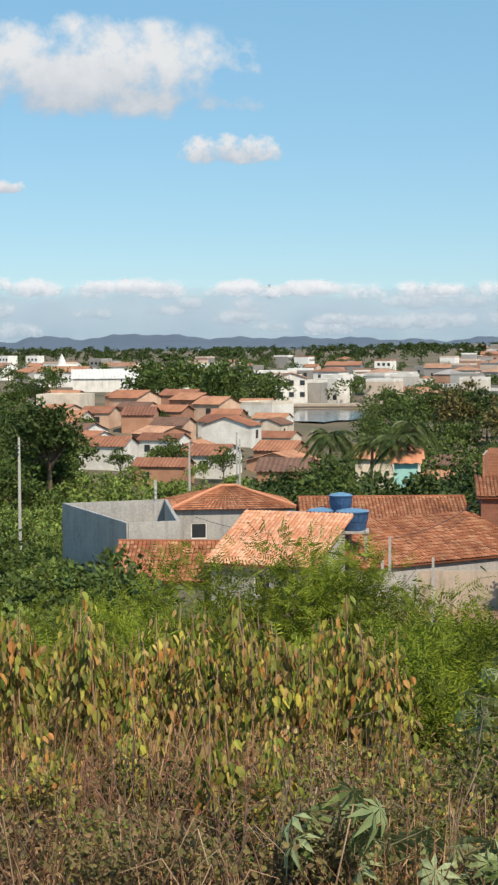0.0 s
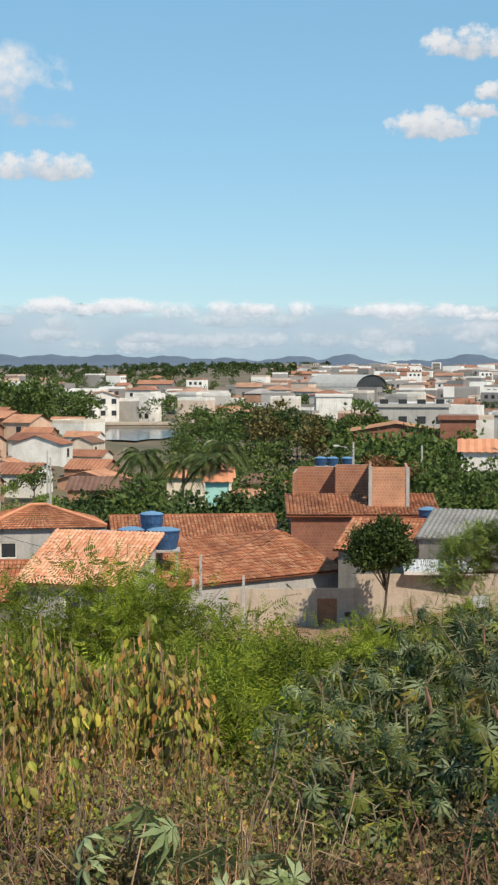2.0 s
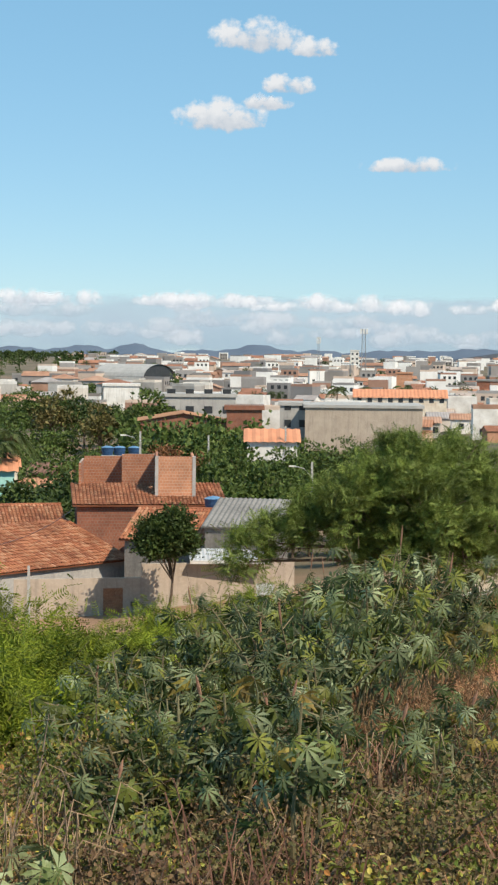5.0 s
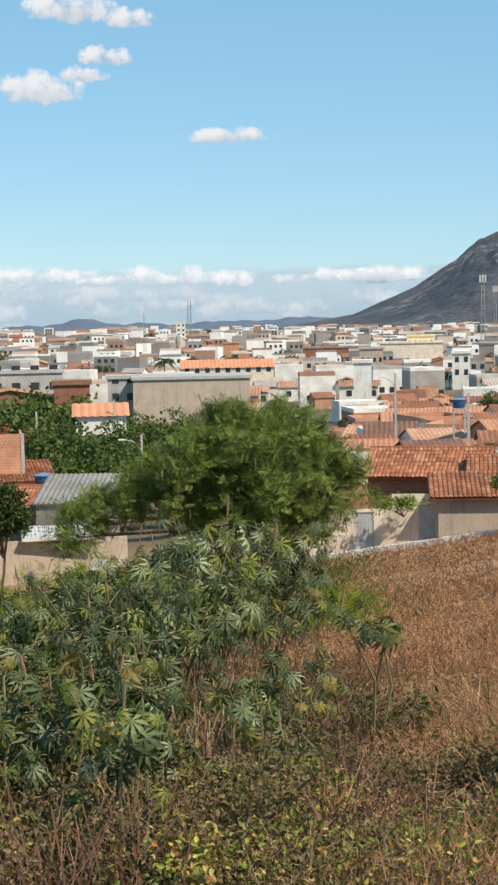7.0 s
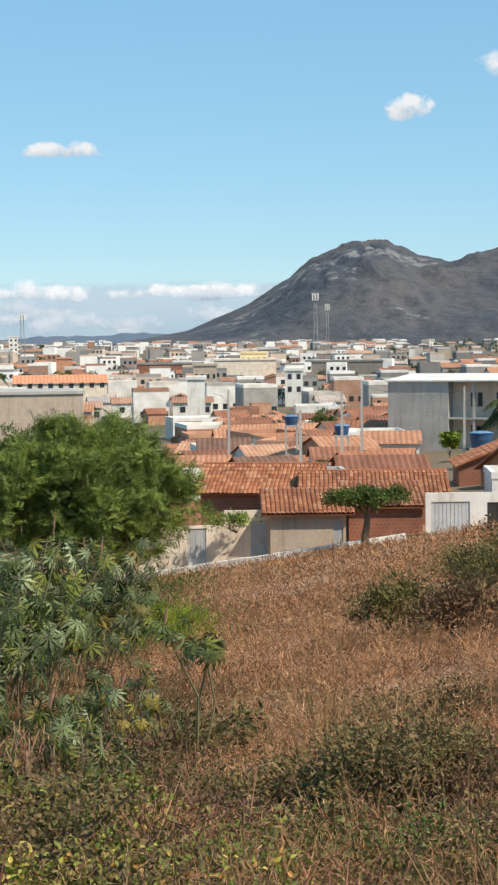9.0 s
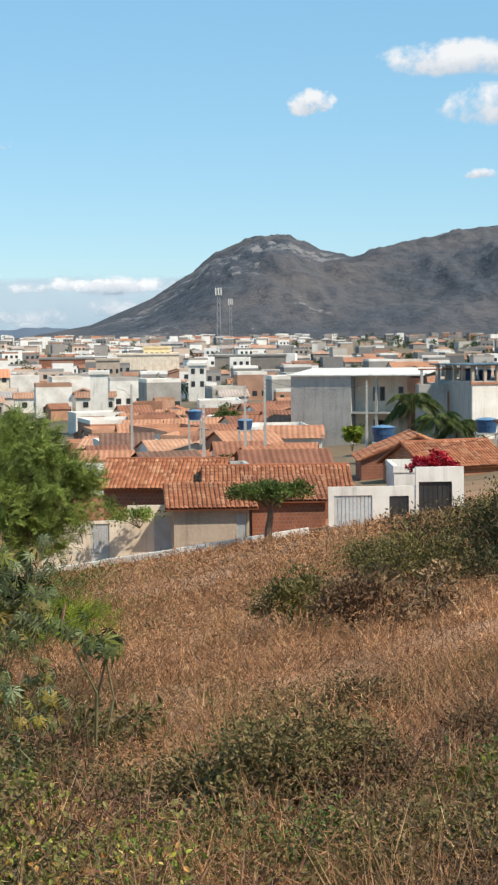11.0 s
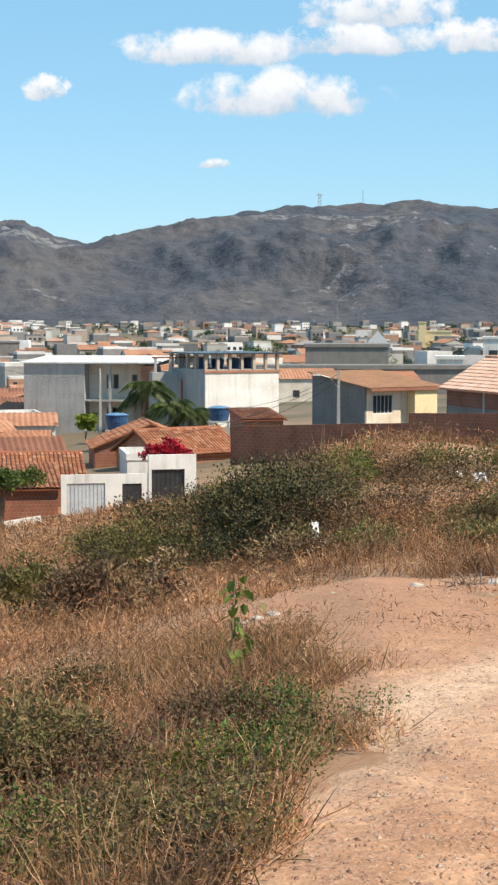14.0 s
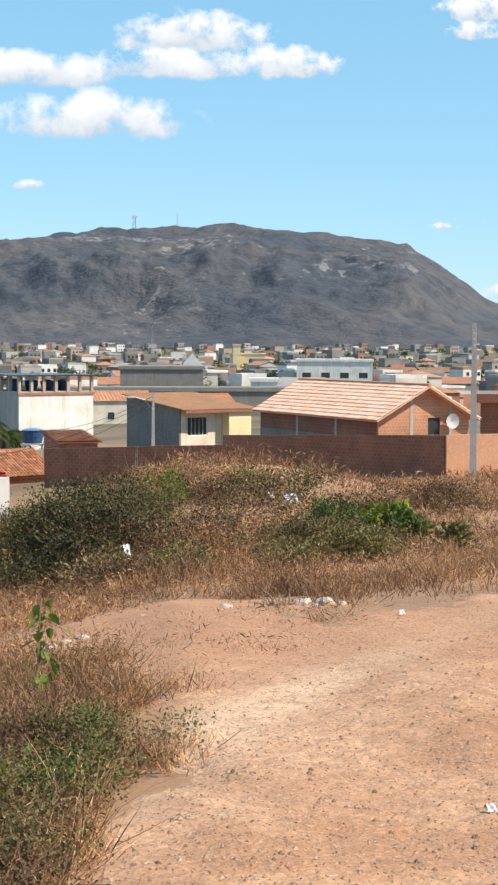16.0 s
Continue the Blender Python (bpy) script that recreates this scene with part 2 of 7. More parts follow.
def add_wheel_stripes(m):
    """Pale dust worn smooth along the two wheel paths of the track."""
    nt = m.node_tree
    bsdf = nt.nodes["Principled BSDF"]
    old = bsdf.inputs["Base Color"].links[0].from_socket
    geo = nt.nodes.new("ShaderNodeNewGeometry")
    wob = noise_tex(nt, geo.outputs["Position"], 0.9, 4)
    for nx, ny, c, wide, amount in ((0.447, -0.894, -3.24, 0.36, 0.8), (0.547, -0.837, -2.24, 0.6, 0.3)):
        dot = nt.nodes.new("ShaderNodeVectorMath")
        dot.operation = "DOT_PRODUCT"
        nt.links.new(geo.outputs["Position"], dot.inputs[0])
        dot.inputs[1].default_value = (nx, ny, 0)
        s = nt.nodes.new("ShaderNodeMath")
        s.operation = "MULTIPLY_ADD"
        nt.links.new(wob.outputs[0], s.inputs[0])
        s.inputs[1].default_value = 0.5
        nt.links.new(dot.outputs["Value"], s.inputs[2])
        r = ramp(nt, [(0.0, (0, 0, 0)), (0.45, (amount,) * 3), (0.6, (amount,) * 3), (1.0, (0, 0, 0))])
        mr = nt.nodes.new("ShaderNodeMapRange")
        mr.inputs[1].default_value, mr.inputs[2].default_value = c + 0.25 - wide, c + 0.25 + wide
        nt.links.new(s.outputs[0], mr.inputs[0])
        nt.links.new(mr.outputs[0], r.inputs[0])
        old = mixed(nt, r.outputs[0], old, (0.68, 0.45, 0.30))
    nt.links.new(old, bsdf.inputs["Base Color"])


def add_grit(m):
    """Redder trodden soil on the side patch, and pebbles and clods pressed into the dirt."""
    nt = m.node_tree
    bsdf = nt.nodes["Principled BSDF"]
    old = bsdf.inputs["Base Color"].links[0].from_socket
    geo = nt.nodes.new("ShaderNodeNewGeometry")
    away = nt.nodes.new("ShaderNodeVectorMath")
    away.operation = "DISTANCE"
    nt.links.new(geo.outputs["Position"], away.inputs[0])
    away.inputs[1].default_value = (7.9, 9.6, -0.4)
    reach = nt.nodes.new("ShaderNodeMapRange")
    reach.inputs[1].default_value, reach.inputs[2].default_value = 2.0, 3.6
    reach.inputs[3].default_value, reach.inputs[4].default_value = 0.75, 0.0
    nt.links.new(away.outputs["Value"], reach.inputs[0])
    old = mixed(nt, reach.outputs[0], old, (0.42, 0.20, 0.105))
    for scale, lo, hi, tone, much in ((3.0, 0.5, 0.68, (0.36, 0.175, 0.09), 0.5), (12.0, 0.52, 0.7, (0.30, 0.155, 0.085), 0.5), (30.0, 0.52, 0.68, (0.26, 0.14, 0.085), 0.55), (44.0, 0.55, 0.66, (0.76, 0.54, 0.39), 0.5)):
        n = noise_tex(nt, geo.outputs["Position"], scale, 5, 0.7)
        f = ramp(nt, [(lo, (0, 0, 0)), (hi, (much,) * 3)])
        nt.links.new(n.outputs[0], f.inputs[0])
        old = mixed(nt, f.outputs[0], old, tone)
    nt.links.new(old, bsdf.inputs["Base Color"])
    cells = nt.nodes.new("ShaderNodeTexVoronoi")
    cells.inputs["Scale"].default_value = 38.0
    nt.links.new(geo.outputs["Position"], cells.inputs["Vector"])
    b = nt.nodes.new("ShaderNodeBump")
    b.inputs["Strength"].default_value, b.inputs["Distance"].default_value = 0.45, 0.009
    b.invert = True
    nt.links.new(cells.outputs["Distance"], b.inputs["Height"])
    nt.links.new(bsdf.inputs["Normal"].links[0].from_socket, b.inputs["Normal"])
    nt.links.new(b.outputs[0], bsdf.inputs["Normal"])


add_wheel_stripes(TRACK)
add_grit(TRACK)
# the hills' blue is distance haze mixed into their base colour
HAZY_HILL = surface("hazy_hill", (0.10, 0.135, 0.19), (0.085, 0.115, 0.165), (0.12, 0.15, 0.2), 0.003, 0.02, 1.0, 0.3, 10.0, world_space=True)
WATER = surface("lake_water", (0.05, 0.10, 0.15), (0.04, 0.08, 0.12), (0.06, 0.11, 0.16), 0.02, 0.6, 0.12, 0.05, 0.05)
PLASTIC_WHITE = surface("white_plastic", (0.78, 0.77, 0.75), (0.68, 0.67, 0.66), (0.8, 0.8, 0.8), 4, 20, 0.6, 0.3)
STONE = surface("pale_stone", (0.50, 0.44, 0.38), (0.40, 0.34, 0.28), (0.6, 0.54, 0.48), 4, 20, 0.9, 0.5)


def brick_material(name, brick_a, brick_b, joint, w=0.22, h=0.20):
    m, nt, bsdf = nodes_of(name)
    tc = nt.nodes.new("ShaderNodeTexCoord")
    sep = nt.nodes.new("ShaderNodeSeparateXYZ")
    nt.links.new(tc.outputs["Object"], sep.inputs[0])
    add = nt.nodes.new("ShaderNodeMath")
    add.operation = "ADD"
    nt.links.new(sep.outputs[0], add.inputs[0])
    nt.links.new(sep.outputs[1], add.inputs[1])
    com = nt.nodes.new("ShaderNodeCombineXYZ")
    nt.links.new(add.outputs[0], com.inputs[0])
    nt.links.new(sep.outputs[2], com.inputs[1])
    br = nt.nodes.new("ShaderNodeTexBrick")
    nt.links.new(com.outputs[0], br.inputs["Vector"])
    br.inputs["Color1"].default_value, br.inputs["Color2"].default_value, br.inputs["Mortar"].default_value = (*brick_a, 1), (*brick_b, 1), (*joint, 1)
    br.inputs["Scale"].default_value, br.inputs["Mortar Size"].default_value = 1.0, 0.012
    br.inputs["Brick Width"].default_value, br.inputs["Row Height"].default_value = w, h
    n = noise_tex(nt, tc.outputs["Object"], 0.8, 5)
    f = ramp(nt, [(0.3, (0.7, 0.68, 0.66)), (0.7, (1.1, 1.08, 1.05))])
    nt.links.new(n.outputs[0], f.inputs[0])
    nt.links.new(mixed(nt, 1.0, br.outputs[0], f.outputs[0], "MULTIPLY"), bsdf.inputs["Base Color"])
    bsdf.inputs["Roughness"].default_value = 0.9
    b = nt.nodes.new("ShaderNodeBump")
    b.inputs["Strength"].default_value, b.inputs["Distance"].default_value = 0.5, 0.012
    b.invert = True
    nt.links.new(br.outputs[1], b.inputs["Height"])
    nt.links.new(b.outputs[0], bsdf.inputs["Normal"])
    return m


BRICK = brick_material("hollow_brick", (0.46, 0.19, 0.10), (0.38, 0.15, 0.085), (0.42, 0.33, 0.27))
# dark and orange bricks double as shaded and sunlit faces of one brick
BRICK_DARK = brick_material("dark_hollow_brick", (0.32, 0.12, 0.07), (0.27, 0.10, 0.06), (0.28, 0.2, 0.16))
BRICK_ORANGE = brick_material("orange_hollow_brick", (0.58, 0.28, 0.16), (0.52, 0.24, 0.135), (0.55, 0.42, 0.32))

# near-black and pale leaf tones paint shaded gaps and sunlit highlights
L_CASTOR = leaf_material("castor_leaf", [(0.024, 0.04, 0.01), (0.05, 0.075, 0.02), (0.20, 0.24, 0.12), (0.03, 0.048, 0.012), (0.32, 0.36, 0.21), (0.06, 0.09, 0.024), (0.24, 0.25, 0.05), (0.04, 0.06, 0.014)], 0.3, 0.58, single=True)
L_YELLOWING = leaf_material("yellowing_leaf", [(0.17, 0.20, 0.035), (0.32, 0.31, 0.06), (0.11, 0.16, 0.03), (0.50, 0.42, 0.08), (0.42, 0.30, 0.13), (0.48, 0.20, 0.06), (0.24, 0.26, 0.06), (0.22, 0.12, 0.055), (0.12, 0.17, 0.035)], 0.35, 0.5, (0.6, 1.35), 3.0)
L_MESQUITE = leaf_material("mesquite_leaf", [(0.13, 0.18, 0.02), (0.20, 0.25, 0.025), (0.27, 0.31, 0.035), (0.085, 0.12, 0.018)], 0.4, 0.55, (0.55, 1.35), 1.3)
L_ACACIA = leaf_material("acacia_leaf", [(0.14, 0.20, 0.045), (0.20, 0.27, 0.06), (0.27, 0.32, 0.085), (0.085, 0.125, 0.03)], 0.35, 0.55, (0.5, 1.35), 0.8)
L_DARK = leaf_material("dark_leaf", [(0.035, 0.06, 0.016), (0.055, 0.085, 0.022), (0.08, 0.11, 0.03), (0.04, 0.065, 0.018)], 0.2)
L_OLIVE = leaf_material("olive_leaf", [(0.12, 0.115, 0.035), (0.19, 0.165, 0.06), (0.27, 0.21, 0.09), (0.085, 0.09, 0.028), (0.17, 0.125, 0.055)], 0.3)
L_MID = leaf_material("valley_leaf", [(0.06, 0.10, 0.024), (0.095, 0.14, 0.033), (0.13, 0.17, 0.045), (0.06, 0.09, 0.022)], 0.3)
L_PALM = leaf_material("palm_leaf", [(0.05, 0.085, 0.025), (0.09, 0.12, 0.04), (0.13, 0.15, 0.06)], 0.2, 0.4)
# darkest stalk tones here stand in for shade gaps deep in the growth
L_DRY = leaf_material("dry_grass", [(0.41, 0.20, 0.11), (0.57, 0.32, 0.185), (0.23, 0.112, 0.062), (0.66, 0.44, 0.275), (0.44, 0.215, 0.12), (0.12, 0.06, 0.036), (0.31, 0.155, 0.085)], 0.3, 0.7, (0.5, 1.4), 1.0, second=(0.34, 0.19, 0.10))
L_DRYBUSH = leaf_material("dry_bush", [(0.20, 0.12, 0.062), (0.34, 0.22, 0.12), (0.12, 0.09, 0.042), (0.46, 0.32, 0.19), (0.07, 0.042, 0.026), (0.16, 0.085, 0.05)], 0.3, 0.7, (0.4, 1.35), 1.6, second=(0.15, 0.08, 0.05))
L_YELLOWGREEN = leaf_material("creeper_leaf", [(0.11, 0.15, 0.03), (0.17, 0.20, 0.04), (0.23, 0.23, 0.05), (0.08, 0.11, 0.025), (0.27, 0.23, 0.08)], 0.35, 0.5, (0.6, 1.3), 2.0)
L_FRESH = leaf_material("fresh_leaf", [(0.06, 0.11, 0.02), (0.10, 0.16, 0.03), (0.24, 0.21, 0.05)], 0.35)
L_RED = leaf_material("bougainvillea_flower", [(0.42, 0.015, 0.03), (0.52, 0.03, 0.06), (0.34, 0.01, 0.03)], 0.25)
L_RUST = leaf_material("rusty_leaf", [(0.28, 0.12, 0.05), (0.22, 0.10, 0.05), (0.33, 0.17, 0.08)], 0.3)
# sunlight is put into this orange for the yard wall's right stretch
WALL_SUNLIT = surface("sunlit_rendered_brick", (0.62, 0.32, 0.19), (0.52, 0.26, 0.15), (0.68, 0.4, 0.27), 0.6, 8, 0.9, 0.3)
RUST_SPIKE = surface("rusty_spike", (0.26, 0.13, 0.08), (0.2, 0.1, 0.06), (0.34, 0.2, 0.13), 3, 30, 0.9, 0.3)
DEADWOOD = surface("dead_wood", (0.22, 0.165, 0.125), (0.15, 0.11, 0.085), (0.3, 0.24, 0.19), 3, 20, 0.9, 0.4)
GRAVEL = surface("gravel_stone", [(0.34, 0.18, 0.11), (0.45, 0.27, 0.17), (0.25, 0.14, 0.09), (0.52, 0.38, 0.28)], (0.8, 0.78, 0.75), (0.85, 0.82, 0.8), 3, 20, 0.9, 0.3, by="piece")
TURQUOISE = surface("turquoise_paint", (0.36, 0.66, 0.60), (0.3, 0.56, 0.5), (0.45, 0.7, 0.65), 0.6, 6, 0.85, 0.2)
L_DRYDARK = leaf_material("dark_dry_bush", [(0.15, 0.11, 0.055), (0.20, 0.16, 0.07), (0.10, 0.10, 0.035), (0.26, 0.17, 0.09), (0.08, 0.055, 0.03)], 0.3, 0.7)
NEAR_WALL = surface("street_house_wall", [(0.62, 0.36, 0.24), (0.82, 0.80, 0.76), (0.44, 0.22, 0.14), (0.80, 0.78, 0.74), (0.72, 0.48, 0.35), (0.74, 0.66, 0.56), (0.52, 0.28, 0.18)], (0.75, 0.72, 0.7), (0.82, 0.8, 0.78), 0.4, 4, 0.9, 0.15, by="object")
NEAR_ROOF = surface("street_house_tiles", [(0.46, 0.20, 0.11), (0.60, 0.34, 0.22), (0.27, 0.115, 0.07), (0.50, 0.24, 0.14), (0.36, 0.155, 0.09), (0.54, 0.27, 0.16), (0.22, 0.12, 0.085)], (0.7, 0.66, 0.63), (0.78, 0.74, 0.72), 0.5, 4, 0.9, 0.2, by="object")
L_THICKET = leaf_material("thicket_leaf", [(0.05, 0.052, 0.022), (0.10, 0.09, 0.04), (0.17, 0.14, 0.065), (0.03, 0.032, 0.016), (0.12, 0.085, 0.045)], 0.25, 0.6, (0.5, 1.3), 2.0)
L_CASTOR_PALE = leaf_material("pale_castor_leaf", [(0.20, 0.25, 0.11), (0.34, 0.38, 0.22), (0.26, 0.30, 0.14), (0.12, 0.16, 0.05)], 0.3, 0.55, single=True)
L_CASTOR_OLD = leaf_material("old_castor_leaf", [(0.30, 0.24, 0.05), (0.20, 0.13, 0.05), (0.16, 0.18, 0.04), (0.12, 0.14, 0.03)], 0.35, 0.5, single=True)


# ---- building blocks ----
class Build:
    """Vertices and faces of one mesh."""

    def __init__(self):
        self.v, self.f = [], []

    def add(self, vs, fs):
        o = len(self.v)
        self.v += [tuple(p) for p in vs]
        self.f += [tuple(o + i for i in f) for f in fs]
        return self

    def box(self, x0, y0, z0, x1, y1, z1):
        return self.add([(x0, y0, z0), (x1, y0, z0), (x1, y1, z0), (x0, y1, z0), (x0, y0, z1), (x1, y0, z1), (x1, y1, z1), (x0, y1, z1)],
                        [(3, 2, 1, 0), (4, 5, 6, 7), (0, 1, 5, 4), (1, 2, 6, 5), (2, 3, 7, 6), (3, 0, 4, 7)])

    def slab(self, a, b, c, d, t):
        """A four-cornered plate of thickness t below its top corners."""
        top = [Vector(p) for p in (a, b, c, d)]
        n = (top[1] - top[0]).cross(top[3] - top[0]).normalized() * t
        return self.add([*top, *[p - n for p in top]], [(0, 1, 2, 3), (7, 6, 5, 4), (0, 4, 5, 1), (1, 5, 6, 2), (2, 6, 7, 3), (3, 7, 4, 0)])

    def tube(self, pts, radii, n=6, caps=True):
        pts = [Vector(p) for p in pts]
        o = len(self.v)
        for k, p in enumerate(pts):
            t = (pts[min(k + 1, len(pts) - 1)] - pts[max(k - 1, 0)]).normalized()
            a = t.orthogonal().normalized() if abs(t.z) < 0.9 else Vector((1, 0, 0)).cross(t).normalized()
            b = t.cross(a)
            self.v += [tuple(p + (a * math.cos(2 * math.pi * i / n) + b * math.sin(2 * math.pi * i / n)) * radii[k]) for i in range(n)]
        for k in range(len(pts) - 1):
            for i in range(n):
                j = (i + 1) % n
                self.f.append((o + k * n + i, o + k * n + j, o + (k + 1) * n + j, o + (k + 1) * n + i))
        if caps:
            self.f.append(tuple(o + i for i in reversed(range(n))))
            self.f.append(tuple(o + (len(pts) - 1) * n + i for i in range(n)))
        return self

    def arrays(self, v, f):
        o = len(self.v)
        self.v += v.tolist()
        self.f += (f + o).tolist()
        return self


def part(name, b, material, parent=None, label="", smooth=False):
    me = bpy.data.meshes.new(name)
    me.from_pydata(b.v, [], b.f)
    me.materials.append(material)
    if smooth:
        me.shade_smooth()
    ob = new(name, me)
    ob.parent = parent
    if label:
        ob["label"] = label
    return ob


def thing(name, label, category, group="", m=None):
    ob = tagged(new(name), label, category, group)
    ob.empty_display_size = 0.2
    if m:
        ob.matrix_basis = m
    return ob


def spot(bearing, distance):
    a = radians(bearing)
    return distance * math.sin(a), distance * math.cos(a)


def facing(bearing, distance, z=None, turn=0.0):
    """A pose on the ground at that bearing and distance whose -y side looks back at the viewpoint."""
    x, y = spot(bearing, distance)
    return pose(x, y, ground_z(x, y) if z is None else z, 0, 0, turn - bearing)


# ---- ground ----
LAND_A = np.array([-40.0, -12, -3.2, -1.8, 6, 13, 20, 28, 38, 47, 60, 110])
LAND_D = np.array([0.0, 5, 10, 20, 40, 85, 130, 200, 330, 450, 700, 1100, 1700, 2600, 5000])
LAND_Z = np.array([
    [0, 0, -.8, -2.8, -7.0, -14.5, -16.5, -14.6, -8.8, -9.0, -9.5, -9, -7, -6, -6],
    [0, 0, -.8, -2.8, -7.0, -14.5, -16.5, -14.6, -8.8, -9.0, -9.5, -9, -7, -6, -6],
    [0, 0, -.8, -2.8, -6.9, -14.2, -16.2, -14.6, -9.8, -10.5, -10.5, -9, -7, -6, -6],
    [0, 0, -.8, -2.7, -6.8, -13.6, -15.5, -16.0, -14.4, -13.8, -11.0, -8, -5, -4, -5],
    [0, 0, -.7, -2.5, -6.3, -12.8, -15.0, -15.2, -14.2, -13.6, -10.5, -6, -2, -3, -5],
    [0, 0, -.6, -2.3, -5.8, -11.4, -13.6, -14.2, -15.0, -14.8, -11.5, -6, -2, -4, -5],
    [0, 0, -.6, -2.0, -5.0, -9.9, -11.4, -12.8, -14.0, -14.5, -12.5, -8, -4, -4, -5],
    [0, 0, -.5, -1.7, -4.0, -8.2, -9.2, -10.0, -13.0, -14.0, -12.5, -9, -5, -3, -5],
    [0, 0, -.25, -1.0, -2.6, -6.2, -7.0, -8.5, -11.0, -13.0, -12.5, -9, -5, -2, -5],
    [0, 0, -.15, -.9, -2.4, -5.1, -6.2, -8.0, -11.0, -13.0, -12.5, -9, -5, -2, -5],
    [0, 0, -.1, -.6, -1.8, -4.3, -6, -8, -11, -13, -12.5, -9, -5, -2, -5],
    [0, 0, 0, 0, 0.5, 1, 1, 0, -2, -4, -5, -5, -5, -5, -5]])


def ground_height(x, y):
    x, y = np.asarray(x, float), np.asarray(y, float)
    d = np.hypot(x, y)
    a = np.degrees(np.arctan2(x, y))
    a = np.where(a < -40, np.where(a < -120, 110, -40), np.minimum(a, 110))
    i = np.clip(np.searchsorted(LAND_A, a) - 1, 0, len(LAND_A) - 2)
    fa = np.clip((a - LAND_A[i]) / (LAND_A[i + 1] - LAND_A[i]), 0, 1)
    j = np.clip(np.searchsorted(LAND_D, d) - 1, 0, len(LAND_D) - 2)
    fd = np.clip((d - LAND_D[j]) / (LAND_D[j + 1] - LAND_D[j]), 0, 1)
    z = (LAND_Z[i, j] * (1 - fd) + LAND_Z[i, j + 1] * fd) * (1 - fa) + (LAND_Z[i + 1, j] * (1 - fd) + LAND_Z[i + 1, j + 1] * fd) * fa
    mx, my = spot(39.2, 33)
    z = z + 1.3 * np.exp(-(((x - mx) / 4.6) ** 2 + ((y - my) / 4.6) ** 2))   # the overgrown mound beyond the track
    near = np.exp(-d / 60)
    return z + near * 0.02 * (np.sin(x * 1.7 + y * 0.6) + np.sin(y * 2.3 - x * 0.9)) * np.clip(d / 8, 0, 1)


def ground_z(x, y):
    return float(ground_height(x, y))


def sheet(us, vs, fn):
    """A grid mesh: fn(u, v) gives x, y, z arrays."""
    U, V = np.meshgrid(us, vs, indexing="ij")
    X, Y, Z = fn(U, V)
    nu, nv = U.shape
    idx = np.arange(nu * nv).reshape(nu, nv)
    f = np.stack([idx[:-1, :-1], idx[:-1, 1:], idx[1:, 1:], idx[1:, :-1]], -1).reshape(-1, 4)
    return np.stack([X, Y, Z], -1).reshape(-1, 3), f


angles = np.concatenate([np.arange(-180, -20, 8.0), np.arange(-20, 60, 0.6), np.arange(60, 180.1, 8.0)])
rings = np.concatenate([[0.05], np.geomspace(0.8, 4990, 130)])
# the dirt track: a wide bare patch that leaves to the right
TRACK_EDGE = [spot(a, d) for a, d in ((30.0, 3.4), (32.3, 4.4), (33.7, 5.0), (35.2, 5.8), (36.0, 6.3), (37.0, 6.75), (37.5, 7.3), (37.6, 8.2), (37.4, 9.0), (36.6, 9.8), (35.4, 10.8), (33.9, 12.0), (33.2, 13.2), (33.6, 14.2), (36, 15.0), (39, 15.2), (41.6, 15.0), (42.5, 14.2), (42.2, 13.2), (42.4, 12.2), (43.2, 12.0), (44.6, 12.8), (46.4, 13.6), (48.6, 14.8), (58, 16.5), (70, 11), (85, 5), (70, 2.2), (45, 2.4))]


def inside_track(x, y):
    """Signed distance to the track's edge, positive inside."""
    x, y = np.asarray(x, float), np.asarray(y, float)
    n = len(TRACK_EDGE)
    best = np.full(x.shape, 1e9)
    ins = np.zeros(x.shape, bool)
    for k in range(n):
        (ax, ay), (bx, by) = TRACK_EDGE[k], TRACK_EDGE[(k + 1) % n]
        dx, dy = bx - ax, by - ay
        t = np.clip(((x - ax) * dx + (y - ay) * dy) / (dx * dx + dy * dy), 0, 1)
        best = np.minimum(best, np.hypot(x - ax - t * dx, y - ay - t * dy))
        with np.errstate(divide="ignore", invalid="ignore"):
            ins ^= ((ay > y) != (by > y)) & (x < dx * (y - ay) / (dy + 1e-12) + ax)
    return np.where(ins, best, -best)


def track_height(x, y):
    e = inside_track(x, y) + 0.22 * np.sin(3.1 * x + 1.3 * y) * np.sin(2.7 * y - x) + 0.1 * np.sin(9 * x) * np.sin(8 * y)
    rut = 0.012 * np.sin(5.2 * (x * 0.8 - y * 0.6)) + 0.008 * np.sin(13 * x + 7 * y) * np.sin(11 * y) + 0.006 * np.sin(31 * x - 9 * y) * np.sin(27 * y + 5 * x)
    return ground_height(x, y) + np.clip(e * 0.12, -0.12, 0.022) + rut


def bed_height(x, y):
    """The ground itself, cut down a little under the track."""
    return ground_height(x, y) - 0.12 * np.clip(inside_track(x, y) - 0.25, 0, 1)


v, f = sheet(np.radians(angles), rings, lambda a, r: (r * np.sin(a), r * np.cos(a), bed_height(r * np.sin(a), r * np.cos(a))))
tagged(part("ground", Build().arrays(v, f), SOIL, smooth=True), "dry reddish soil slope with litter falling to the town", "ground", kind="structure")

v, f = sheet(np.arange(1.0, 15.5, 0.07), np.arange(0.4, 14.0, 0.07), lambda x, y: (x, y, track_height(x, y)))
keep = inside_track(v[:, 0], v[:, 1])[f].max(1) > -0.7
tagged(part("road", Build().arrays(v, f[keep]), TRACK, smooth=True), "bare orange dirt track with gravel and faint ruts", "road", kind="structure")

# ---- mountains and distance ----
def crest(bearings, heights, az):
    return np.interp(az, bearings, heights)


